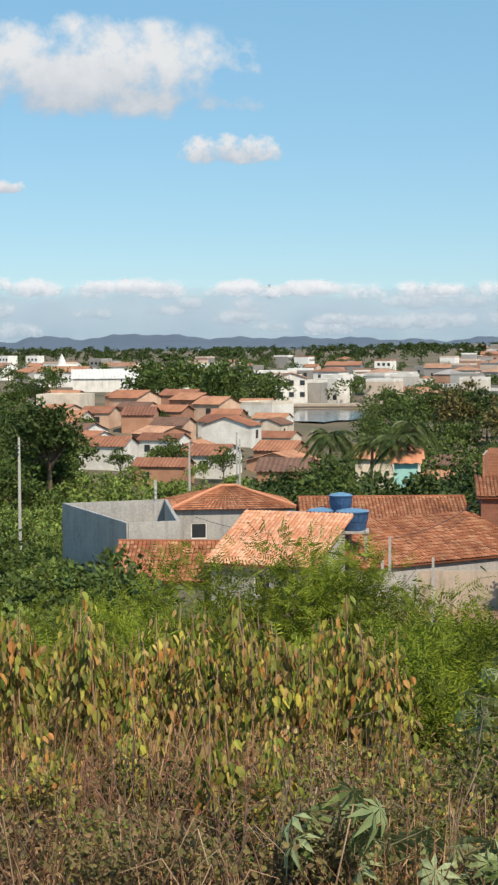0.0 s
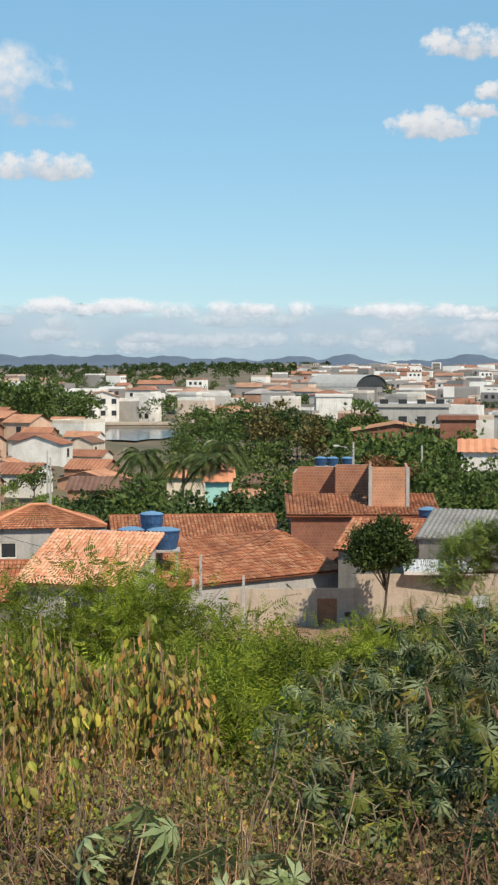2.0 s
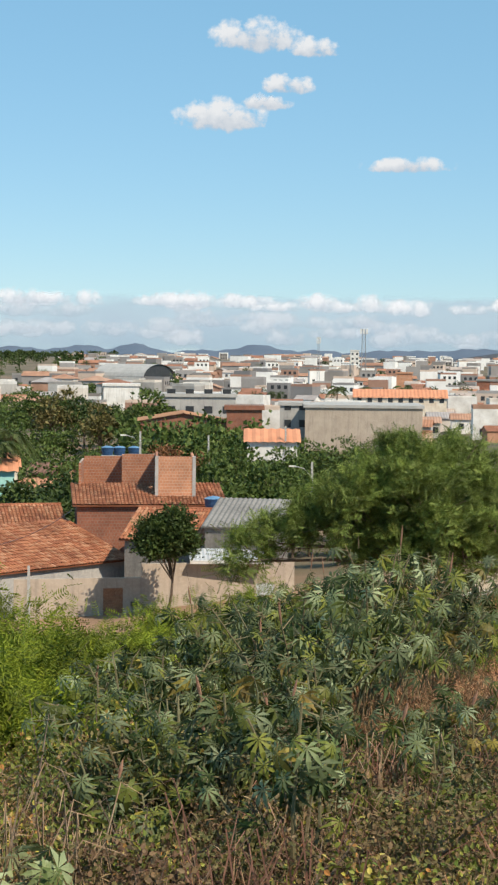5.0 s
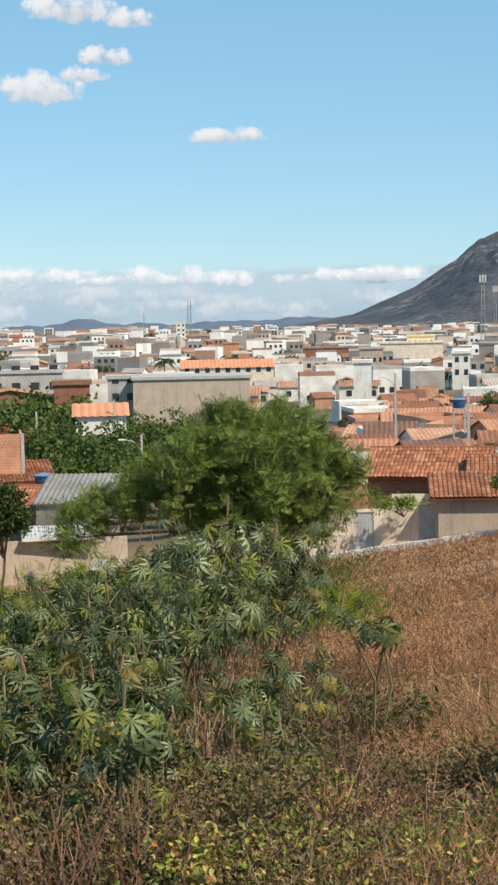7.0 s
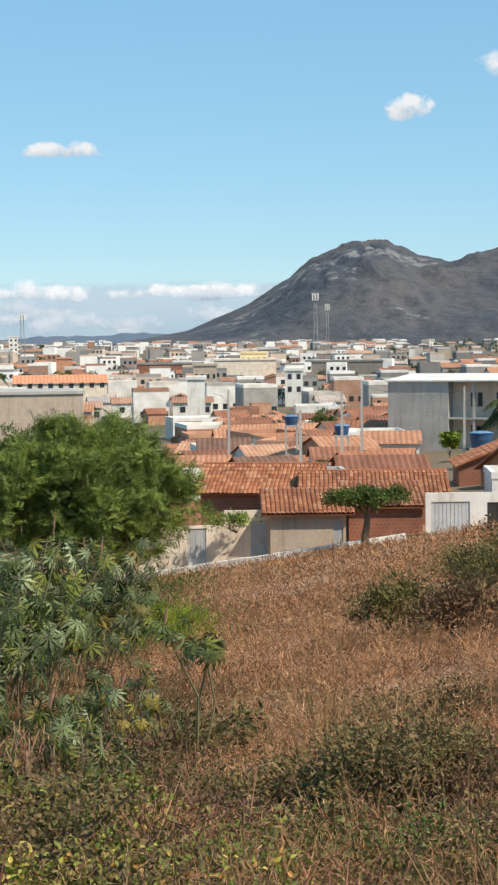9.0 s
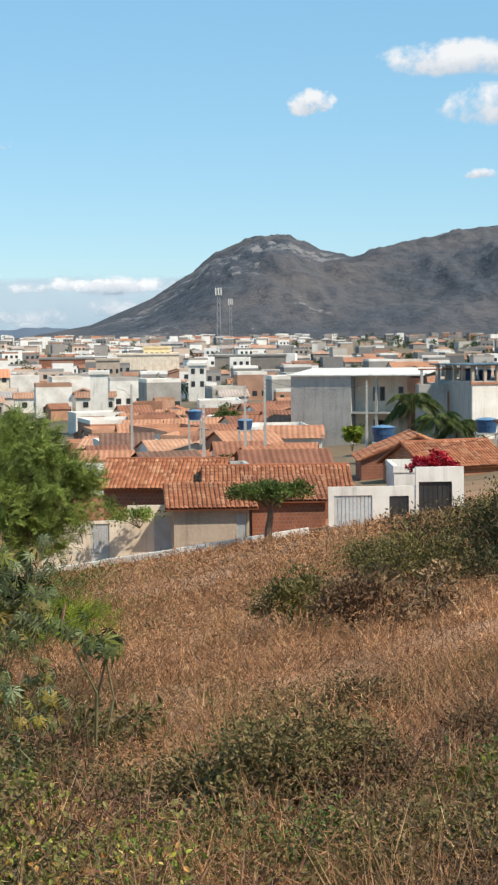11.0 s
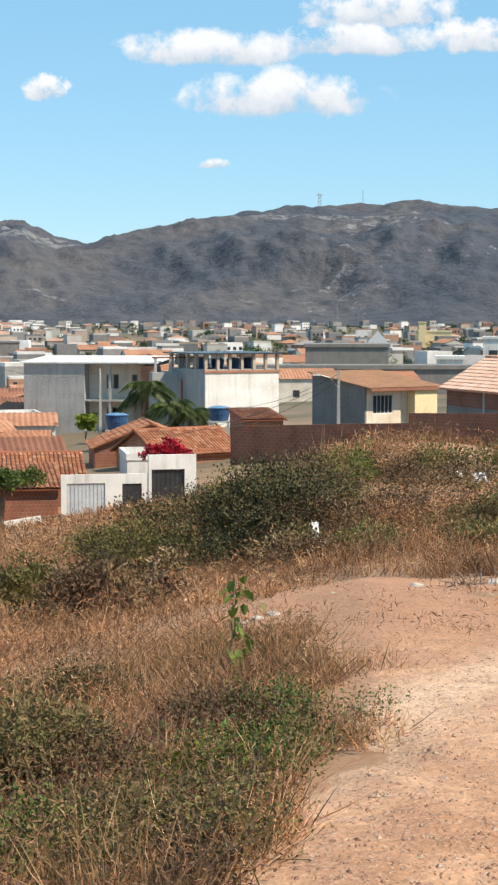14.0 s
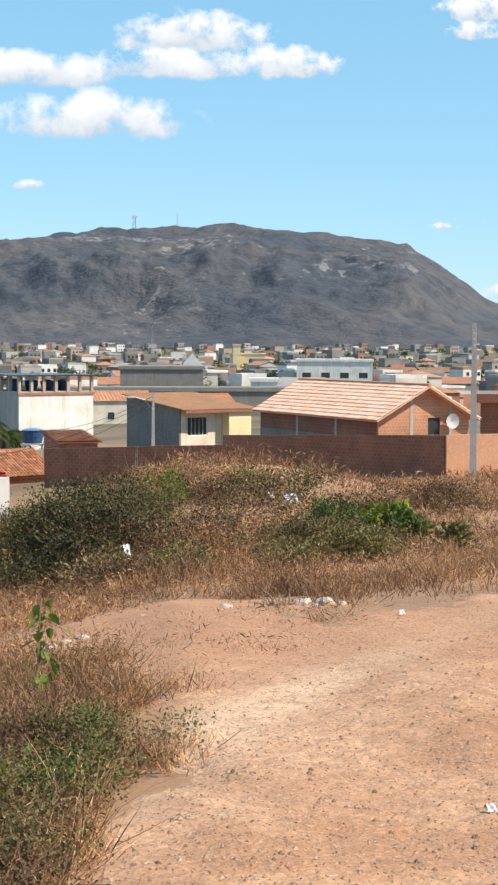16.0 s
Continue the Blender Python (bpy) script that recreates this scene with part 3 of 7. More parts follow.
RIDGE_A = np.array([16.5, 19.7, 21.8, 23.3, 23.9, 25.2, 26.5, 27.5, 28.6, 31.2, 33.1, 35.7, 37.5, 39.5, 41.3, 43.2, 45.5, 46.7, 48, 50, 54, 60])
RIDGE_S = np.array([-.003, .006, .021, .038, .0465, .056, .057, .048, .044, .0555, .0605, .067, .067, .069, .0675, .063, .0575, .046, .028, .012, .002, -.003])


def ridged(x, y, s, seed):
    return np.array([noise.ridged_multi_fractal(Vector((a / s, b / s, seed)), 0.9, 2.1, 6, 1.0, 2.0) for a, b in zip(x.ravel(), y.ravel())]).reshape(x.shape)


def mountain_height(a, r):
    deg = np.degrees(a)
    s = crest(RIDGE_A, RIDGE_S, deg)
    wide = np.clip((deg - 25) / 12, 0, 1)
    front, top, back = 1900 - 100 * wide, 2550 + 250 * wide, 3300 + 300 * wide
    up = np.clip((r - front) / (top - front), 0, 1)
    down = np.clip((back - r) / (back - top), 0, 1)
    peak = s * top + EYE
    x, y = r * np.sin(a), r * np.cos(a)
    rough = ridged(x, y, 520.0, 3.0) - 1.0
    spur = ridged(x + 0.4 * y, y - 0.3 * x, 1000.0, 9.0) - 1.0
    fine = ridged(x, y, 85.0, 7.0) - 1.0
    crag = (ridged(x, y, 42.0, 5.0) - 1.0) * np.exp(-((deg - 26.0) / 1.5) ** 2) * np.clip(up * 2.5 - 0.8, 0, 1)
    base = -4.0
    body = base + (peak - base) * np.minimum(up ** 1.1, down)
    relief = np.clip((peak - base) / 140, 0, 1.2)
    flank = np.sin(np.pi * np.clip(up, 0, 1) ** 0.8) * (up < 1)
    gully = ridged(x * 1.5 - 0.5 * y, y * 0.55 + 0.3 * x, 330.0, 13.0) - 1.0
    return body + relief * (30 * rough * flank + 38 * spur * flank + 38 * gully * flank ** 2 * (1 - up) + 6.0 * fine * np.clip(up * 4, 0, 1) + 7.0 * crag)


v, f = sheet(np.radians(np.arange(15.5, 61, 0.11)), np.concatenate([np.linspace(1780, 2900, 120), np.linspace(2930, 3900, 12)]),
             lambda a, r: (r * np.sin(a), r * np.cos(a), mountain_height(a, r)))
tagged(part("mountain", Build().arrays(v, f), HAZY_SCRUB, smooth=True), "rocky dark scrub-covered mountain ridge behind the town, haze-tinted", "mountain", kind="structure")

HILL_A = np.array([-30, -14, -11.2, -10.5, -9, -6.8, -4.3, -2, 0.6, 3.3, 4.4, 5, 5.6, 6.4, 7.6, 9, 10.6, 12, 14.5, 15.8, 16.8, 17.7, 19.2, 22, 30])
HILL_S = np.array([.003, .004, .003, .0075, .0054, .0086, .0057, .006, .0052, .0035, .0045, .0058, .004, .0069, .0026, .003, .0068, .0035, .003, .005, .003, .0066, .0035, .001, .001])


def hill_height(a, r):
    s = crest(HILL_A, HILL_S, np.degrees(a))
    up = np.clip((r - 3700) / 600, 0, 1) * np.clip((4800 - r) / 500, 0, 1)
    return -8 + (s * 4300 + 9 + 3 * np.sin(np.degrees(a) * 3.1) + 2 * np.sin(np.degrees(a) * 8.7)) * up


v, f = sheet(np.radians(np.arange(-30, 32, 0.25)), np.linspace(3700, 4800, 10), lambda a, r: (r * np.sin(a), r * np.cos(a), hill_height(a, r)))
tagged(part("distant_hills", Build().arrays(v, f), HAZY_HILL, smooth=True), "low hills far off on the horizon, blue for haze", "hills", kind="structure")

# the lake in the valley
lx, ly = spot(-1.0, 384)
b = Build()
rim = [(13 * math.cos(k * math.pi / 14) * (1 + 0.12 * math.sin(3 * k)), 34 * math.sin(k * math.pi / 14) * (1 + 0.1 * math.cos(2.3 * k)), 0) for k in range(28)]
b.add(rim, [tuple(range(28))])
lake = part("water", b, WATER)
lake.location = (lx, ly, ground_z(lx, ly) + 0.25)
tagged(lake, "small blue-grey lake behind the palms", "lake", kind="structure")


# ---- clouds: far backdrops ----
def cloud_material(name, scale, cut, soft, seed, low=0.0, tones=((0.50, 0.59, 0.70), (0.94, 0.96, 0.98))):
    m, nt, bsdf = nodes_of(name)
    nt.nodes.remove(bsdf)
    tc = nt.nodes.new("ShaderNodeTexCoord")
    mp = nt.nodes.new("ShaderNodeMapping")
    mp.inputs["Location"].default_value = (seed, seed * 1.7, 0)
    nt.links.new(tc.outputs["Object"], mp.inputs["Vector"])
    n = noise_tex(nt, mp.outputs[0], scale, 9, 0.6)
    sep = nt.nodes.new("ShaderNodeSeparateXYZ")
    nt.links.new(tc.outputs["Generated"], sep.inputs[0])

    def math_node(op, a, b=None, clamp=False):
        k = nt.nodes.new("ShaderNodeMath")
        k.operation, k.use_clamp = op, clamp
        for sock, val in zip(k.inputs, (a, b)):
            if val is None:
                continue
            if isinstance(val, (int, float)):
                sock.default_value = val
            else:
                nt.links.new(val, sock)
        return k.outputs[0]

    u = math_node("SUBTRACT", math_node("MULTIPLY", sep.outputs[0], 2.0), 1.0)
    w = math_node("SUBTRACT", math_node("MULTIPLY", sep.outputs[1], 2.0), 1.0)
    r2 = math_node("ADD", math_node("MULTIPLY", u, u), math_node("MULTIPLY", w, w))
    # flat bases, billowing tops
    base = math_node("MULTIPLY", math_node("MAXIMUM", math_node("SUBTRACT", -0.35, w), 0.0), 1.3)
    body = math_node("SUBTRACT", math_node("SUBTRACT", math_node("ADD", math_node("MULTIPLY", n.outputs[0], 1.9), -0.03), math_node("MULTIPLY", r2, 0.62)), base)
    a0 = math_node("MULTIPLY", math_node("SUBTRACT", body, cut), 1.0 / soft, True)
    rim = math_node("MULTIPLY", math_node("SUBTRACT", 1.0, r2), 4.0, True)
    alpha = math_node("MULTIPLY", a0, rim)
    # painted cloud light: tops brighten, bases grey, all given off as emission
    shade = math_node("ADD", math_node("MULTIPLY", w, 0.45), math_node("MULTIPLY", n.outputs[0], 0.9), True)
    tone = ramp(nt, [(0.12, tones[0]), (0.62, tones[1])])
    nt.links.new(shade, tone.inputs[0])
    em = nt.nodes.new("ShaderNodeEmission")
    nt.links.new(tone.outputs[0], em.inputs[0])
    em.inputs[1].default_value = 0.93
    tp = nt.nodes.new("ShaderNodeBsdfTransparent")
    mx = nt.nodes.new("ShaderNodeMixShader")
    nt.links.new(alpha if not low else math_node("MULTIPLY", alpha, low), mx.inputs[0])
    nt.links.new(tp.outputs[0], mx.inputs[1])
    nt.links.new(em.outputs[0], mx.inputs[2])
    nt.links.new(mx.outputs[0], nt.nodes["Material Output"].inputs[0])
    return m


def cloud(bearing, height, wide, tall, seed, cut=0.47, soft=0.36, low=0.0, far=4880, tones=((0.50, 0.59, 0.70), (0.94, 0.96, 0.98))):
    """A cloud far off: bearing, height, width and depth in degrees as seen from the hill."""
    w, h = far * radians(wide) / 2, far * radians(tall) / 2
    n = 12
    b = Build()
    vs, fs = sheet(np.linspace(-w, w, n), np.linspace(-h, h, 5), lambda x, y: (x, y, 0.02 * x * x / w))
    b.arrays(vs, fs)
    ob = part("backdrop", b, cloud_material("cloud", min(0.02, 2.3 / w + 0.002), cut, soft, seed * 911.0, low, tones))
    x, y = spot(bearing, far * math.cos(radians(height)))
    ob.matrix_basis = pose(x, y, EYE + far * math.sin(radians(height)), 90, 0, -bearing)
    ob.visible_shadow = False
    return tagged(ob, "white fair-weather cloud in the blue sky", "cloud", "clouds", "structure")


for k, (a, e, w, h) in enumerate(((-8.9, 8.85, 14.8, 4.7), (-3.7, 6.5, 4.4, 1.5), (9.3, 7.9, 3.6, 1.6), (10.45, 10.5, 3.6, 1.6), (12.4, 10.15, 2.2, 1.0), (11.5, 8.95, 2.2, 1.0), (10.8, 8.4, 2.0, 0.85),
                                  (15.6, 6.35, 3.4, 0.8), (27.2, 7.58, 2.0, 1.3), (32.9, 8.85, 8.2, 1.8), (37.5, 9.2, 6.8, 1.8), (41.5, 9.2, 4.7, 1.6), (35.1, 7.4, 7.8, 2.4), (38.3, 10.15, 6.2, 2.0), (47.9, 10.9, 3.6, 1.4), (47.6, 10.2, 2.6, 0.9),
                                  (32.9, 5.2, 1.6, 0.5), (46.8, 3.9, 1.4, 0.4), (-11.3, 5.3, 1.8, 0.7))):
    cloud(a, e, w, h, k + 1)
for k in range(9):   # grey-blue layer low over the horizon
    cloud(-15 + 5.0 * k, 0.75, 15, 2.7, k + 40, 0.05, 0.6, 0.5, 4800 + k * 6, ((0.37, 0.52, 0.67), (0.54, 0.67, 0.79)))
cr = random.Random(5)
for k in range(96):
    a = cr.uniform(-13.5, 21.5)
    top = k < 46
    e = 1.82 - 0.012 * (a - 4) + cr.uniform(-0.12, 0.08) if top else cr.uniform(0.45, 1.55)
    cloud(a, e, cr.uniform(1.3, 2.8), cr.uniform(0.5, 0.95), 60 + k, 0.46, 0.45, 0.92 if top else 0.7, 4700 - k, ((0.50, 0.61, 0.72), (1.04, 1.06, 1.08)) if top else ((0.42, 0.54, 0.66), (0.80, 0.86, 0.92)))
cloud(49.3, 1.7, 3.5, 1.0, 120, 0.5, 0.3, 0.8, 4750)


# ---- buildings ----
rng = random.Random(7)


def roof_tiles(b, p0, u, v, wide, long, tw=0.24, tl=0.42, jitter=0.012):
    """Barrel tiles laid on a slope: p0 its lower corner, u along the eave, v up the slope."""
    u, v, p0 = Vector(u).normalized(), Vector(v).normalized(), Vector(p0)
    n = u.cross(v)
    nu, nv = max(2, round(wide / tw)), max(1, round(long / tl))
    tw, tl = wide / nu, long / nv
    arch = ((0.0, 0.0), (0.26, 0.07), (0.74, 0.07), (1.0, 0.0))
    for j in range(nv):
        for i in range(nu):
            dx, dz = rng.uniform(-jitter, jitter), rng.uniform(-jitter, jitter)
            vs = [p0 + u * ((i + a) * tw + dx) + v * ((j + s) * tl - 0.03) + n * (h + 0.02 + dz + (0.045 if s == 0 else 0.0)) for s in (0, 1.12) for a, h in arch]
            b.add(vs, [(0, 1, 5, 4), (1, 2, 6, 5), (2, 3, 7, 6)])


def ribbed(b, p0, u, v, wide, long, pitch=0.3, rise=0.06):
    """A ribbed sheet on a slope."""
    u, v, p0 = Vector(u).normalized(), Vector(v).normalized(), Vector(p0)
    n = u.cross(v)
    k = max(2, round(wide / pitch))
    vs, fs = [], []
    for i in range(k * 2 + 1):
        h = rise if i % 2 else 0.0
        p = p0 + u * (wide * i / (2 * k)) + n * h
        vs += [p, p + v * long]
    for i in range(k * 2):
        fs.append((2 * i, 2 * i + 2, 2 * i + 3, 2 * i + 1))
    b.add(vs, fs)


def slope(parent, p0, u, v, wide, long, material, style="tiles", name="roof", label=""):
    p0, uu, vv = Vector(p0), Vector(u).normalized(), Vector(v).normalized()
    b = Build()
    b.slab(p0, p0 + uu * wide, p0 + uu * wide + vv * long, p0 + vv * long, 0.07)
    if style == "tiles":
        roof_tiles(b, p0, u, v, wide, long)
    else:
        ribbed(b, p0 + uu.cross(vv) * 0.01, u, v, wide, long)
    return part(name, b, material, parent, label)


def wall_run(b, x0, x1, y0, y1, z0, z1, holes=()):
    """A wall along x with openings (x, z, w, h) cut right through."""
    x = x0
    for hx, hz, hw, hh in sorted(holes):
        if hx > x:
            b.box(x, y0, z0, hx, y1, z1)
        if hz > 0.02:
            b.box(hx, y0, z0, hx + hw, y1, z0 + hz)
        if z0 + hz + hh < z1:
            b.box(hx, y0, z0 + hz + hh, hx + hw, y1, z1)
        x = hx + hw
    if x < x1:
        b.box(x, y0, z0, x1, y1, z1)


def window(parent, x, y, z, w, h, material=None, bars=0, frame=WHITEWASH, side=None):
    """A framed window in a wall along x; side: 1 or -1 for a wall along y."""
    b = Build()
    pts = [(x, y, z, x + 0.07, y + 0.1, z + h), (x + w - 0.07, y, z, x + w, y + 0.1, z + h), (x + 0.07, y, z, x + w - 0.07, y + 0.1, z + 0.07), (x + 0.07, y, z + h - 0.07, x + w - 0.07, y + 0.1, z + h)]
    for p in pts:
        b.box(*p)
    fr = part("window", b, frame, parent)
    part("pane", Build().box(x + 0.07, y + 0.04, z + 0.07, x + w - 0.07, y + 0.07, z + h - 0.07), material or DARK_GLASS, fr)
    for k in range(bars):
        bx = x + 0.07 + (w - 0.14) * (k + 1) / (bars + 1)
        part("bar", Build().box(bx - 0.018, y - 0.01, z + 0.07, bx + 0.018, y + 0.03, z + h - 0.07), PALE_METAL, fr)
    return fr


def plank_door(parent, x, y, z, w, h, material, planks=6, upright=True, name="door"):
    b = Build()
    for k in range(planks):
        if upright:
            b.box(x + w * k / planks + 0.012, y, z + 0.03, x + w * (k + 1) / planks - 0.012, y + 0.05 + 0.012 * (k % 2), z + h)
        else:
            b.box(x, y, z + h * k / planks + 0.012, x + w, y + 0.05 + 0.012 * (k % 2), z + h * (k + 1) / planks - 0.012)
    b.box(x, y + 0.06, z, x + w, y + 0.09, z + h)
    return part(name, b, material, parent)


def house(label, m, w, d, h, wall, roof, kind="gable", rise=1.4, over=0.35, style="tiles", openings=(), name="house", group="", side_window=False, base=1.2):
    """A house with its front on y=0, w wide along x, d deep, eaves at h; openings are (kind, x, z, w, h). Walls go down into the slope by base."""
    ob = thing(name, label, "house", group, m)
    t = 0.16
    holes = [(x, z, ww, hh) for _, x, z, ww, hh in openings]
    b = Build()
    wall_run(b, 0, w, 0, t, -base, h, [(x, z + base, ww, hh) for x, z, ww, hh in holes])
    front = part("wall", b, wall, ob)
    part("wall", Build().box(0, d - t, -base, w, d, h + (rise if kind == "shed" else 0)), wall, ob)
    part("wall", Build().box(0, t, -base, t, d - t, h), wall, ob)
    part("wall", Build().box(w - t, t, -base, w, d - t, h), wall, ob)
    if kind == "gable_y":   # ridge runs away from the front: gable ends front and back
        for y0 in (0, d - t):
            b = Build()
            b.add([(0, y0, h), (w, y0, h), (w / 2, y0, h + rise), (0, y0 + t, h), (w, y0 + t, h), (w / 2, y0 + t, h + rise)], [(0, 1, 2), (5, 4, 3), (0, 2, 5, 3), (1, 4, 5, 2)])
            part("gable", b, wall, ob)
    if kind in ("gable", "shed"):
        top = d / 2 if kind == "gable" else d
        for x0 in (0, w - t):
            b = Build()
            b.add([(x0, 0, h), (x0, d, h), (x0, top, h + rise), (x0 + t, 0, h), (x0 + t, d, h), (x0 + t, top, h + rise)], [(0, 2, 1), (3, 4, 5), (0, 3, 5, 2), (1, 2, 5, 4)])
            part("gable", b, wall, ob)
    if kind == "gable":
        ln = math.hypot(d / 2, rise)
        k = over / ln
        lift = 0.06
        vy, vz = d / 2 / ln, rise / ln
        slope(ob, (-over, -over * vy, h - over * vz + lift), (1, 0, 0), (0, vy, vz), w + 2 * over, ln + over, roof, style)
        slope(ob, (w + over, d + over * vy, h - over * vz + lift), (-1, 0, 0), (0, -vy, vz), w + 2 * over, ln + over, roof, style)
        part("ridge_cap", Build().tube([(-over, d / 2, h + rise + 0.1), (w + over, d / 2, h + rise + 0.1)], [0.11, 0.11], 8), roof, ob)
    elif kind == "gable_y":
        ln = math.hypot(w / 2, rise)
        vx, vz = w / 2 / ln, rise / ln
        slope(ob, (-over * vx, d + over, h - over * vz + 0.06), (0, -1, 0), (vx, 0, vz), d + 2 * over, ln + over, roof, style)
        slope(ob, (w + over * vx, -over, h - over * vz + 0.06), (0, 1, 0), (-vx, 0, vz), d + 2 * over, ln + over, roof, style)
        part("ridge_cap", Build().tube([(w / 2, -over, h + rise + 0.1), (w / 2, d + over, h + rise + 0.1)], [0.11, 0.11], 8), roof, ob)
    elif kind == "shed":
        ln = math.hypot(d, rise)
        vy, vz = d / ln, rise / ln
        slope(ob, (-over, -over * vy, h - over * vz + 0.06), (1, 0, 0), (0, vy, vz), w + 2 * over, ln + 2 * over, roof, style)
    elif kind == "hip":
        b = Build()
        x0, x1, y0, y1, r = -over, w + over, -over, d + over, min(w, d) / 2
        a, c = Vector((x0 + r, (y0 + y1) / 2, h + rise)), Vector((x1 - r, (y0 + y1) / 2, h + rise))
        if x1 - x0 - 2 * r < 0.5:
            a, c = Vector(((x0 + x1) / 2 - 0.2, (y0 + y1) / 2, h + rise)), Vector(((x0 + x1) / 2 + 0.2, (y0 + y1) / 2, h + rise))
        q = [Vector((x0, y0, h)), Vector((x1, y0, h)), Vector((x1, y1, h)), Vector((x0, y1, h))]
        for f in ((q[0], q[1], c, a), (q[2], q[3], a, c), (q[1], q[2], c), (q[3], q[0], a)):
            low, up = f[1] - f[0], (f[2] + f[-1]) / 2 - (f[0] + f[1]) / 2
            n = low.cross(up).normalized()
            courses = max(3, round(up.length / 0.4))
            cols = max(4, round(low.length / 0.3))
            for j in range(courses):
                s0, s1 = j / courses, (j + 1.1) / courses
                for i in range(cols):
                    def at(ii, s):
                        lo, hi = f[0].lerp(f[1], ii / cols), (f[-1].lerp(f[2], ii / cols) if len(f) == 4 else f[2])
                        return lo.lerp(hi, min(s, 1.0))
                    p = [at(i, s0) + n * 0.05, at(i + 0.5, s0) + n * 0.11, at(i + 1, s0) + n * 0.05, at(i, s1), at(i + 0.5, s1) + n * 0.06, at(i + 1, s1)]
                    b.add(p, [(0, 1, 4, 3), (1, 2, 5, 4)])
        part("roof", b, roof, ob)
        for p, e in ((q[0], a), (q[1], c), (a, c)):
            part("ridge_cap", Build().tube([p + Vector((0, 0, 0.09)), e + Vector((0, 0, 0.1))], [0.12, 0.12], 8), ROOF_PALE, ob)
    elif kind == "flat":
        part("roof", Build().box(0.1, 0.1, h - 0.15, w - 0.1, d - 0.1, h - 0.02), roof, ob)
        b = Build()
        for q in ((-.05, -.05, w + .05, .2), (-.05, d - .2, w + .05, d + .05), (-.05, .2, .2, d - .2), (w - .2, .2, w + .05, d - .2)):
            b.box(q[0], q[1], h, q[2], q[3], h + rise)
        part("parapet", b, wall, ob)
    for kind_o, x, z, ww, hh in openings:
        if kind_o == "window":
            window(ob, x, 0.03, z, ww, hh)
        elif kind_o == "barred":
            window(ob, x, 0.03, z, ww, hh, bars=5)
        elif kind_o == "metal":
            plank_door(ob, x, 0.04, z, ww, hh, PALE_METAL, 7)
        elif kind_o == "wood":
            plank_door(ob, x, 0.04, z, ww, hh, WOOD_OLD, 5, False)
    return ob


def yard_wall(label, points, height, material, thick=0.18, drop=1.5, coping=None, name="garden_wall", pillars=0.0, tops=None):
    """A wall along points (bearing, distance); its top runs level from point to point at height above ground, or at given tops."""
    ob = thing(name, label, "wall")
    pts = [Vector((*spot(a, d), 0)) for a, d in points]
    zs = tops or [ground_z(p.x, p.y) + height for p in pts]
    for k in range(len(pts) - 1):
        p, q = pts[k], pts[k + 1]
        u = (q - p).normalized()
        n = Vector((-u.y, u.x, 0)) * thick / 2
        low0, low1 = zs[k] - height - drop, zs[k + 1] - height - drop
        e = u * (thick / 2 - 0.01) if k < len(pts) - 2 else Vector()
        b = Build()
        c = [p - n, q + e - n, q + e + n, p + n]
        b.add([(*c[0].xy, low0), (*c[1].xy, low1), (*c[2].xy, low1), (*c[3].xy, low0), (*c[0].xy, zs[k]), (*c[1].xy, zs[k + 1]), (*c[2].xy, zs[k + 1]), (*c[3].xy, zs[k])],
              [(3, 2, 1, 0), (4, 5, 6, 7), (0, 1, 5, 4), (1, 2, 6, 5), (2, 3, 7, 6), (3, 0, 4, 7)])
        part("wall", b, material, ob)
        if pillars:
            m = max(1, round((q - p).length / pillars))
            for i in range(1, m):
                s = p.lerp(q, i / m)
                z = zs[k] + (zs[k + 1] - zs[k]) * i / m
                part("pillar", Build().box(s.x - 0.16, s.y - 0.16, z - height - drop, s.x + 0.16, s.y + 0.16, z + 0.03), CONCRETE, ob)
    return ob


def water_tank(m, r=0.75, h=0.85, stand=0.0, lid=True, label="round blue plastic water tank with a lid"):
    ob = thing("water_tank", label, "water tank", "water tanks", m)
    n = 20
    b = Build().tube([(0, 0, stand), (0, 0, stand + 0.05), (0, 0, stand + h * 0.5), (0, 0, stand + h * 0.52), (0, 0, stand + h)], [r * 0.78, r * 0.82, r * 0.92, r * 0.95, r], n)
    part("body", b, TANK_BLUE, ob, smooth=False)
    part("rim", Build().tube([(0, 0, stand + h), (0, 0, stand + h + 0.07)], [r * 1.06, r * 1.06], n), TANK_BLUE, ob)
    if lid:
        part("lid", Build().tube([(0, 0, stand + h + 0.07), (0, 0, stand + h + 0.16), (0, 0, stand + h + 0.24)], [r * 1.04, r * 0.75, r * 0.18], n), TANK_LID, ob, "faded pale blue lid")
    if stand:
        part("stand", Build().box(-r, -r, stand - 0.12, r, r, stand), CONCRETE, ob)
        base = -4.0 if stand > 0.5 else -1.0
        for sx in (-1, 1):
            for sy in (-1, 1):
                part("leg", Build().box(sx * r * 0.8 - 0.08, sy * r * 0.8 - 0.08, base, sx * r * 0.8 + 0.08, sy * r * 0.8 + 0.08, stand - 0.12), CONCRETE, ob)
    return ob


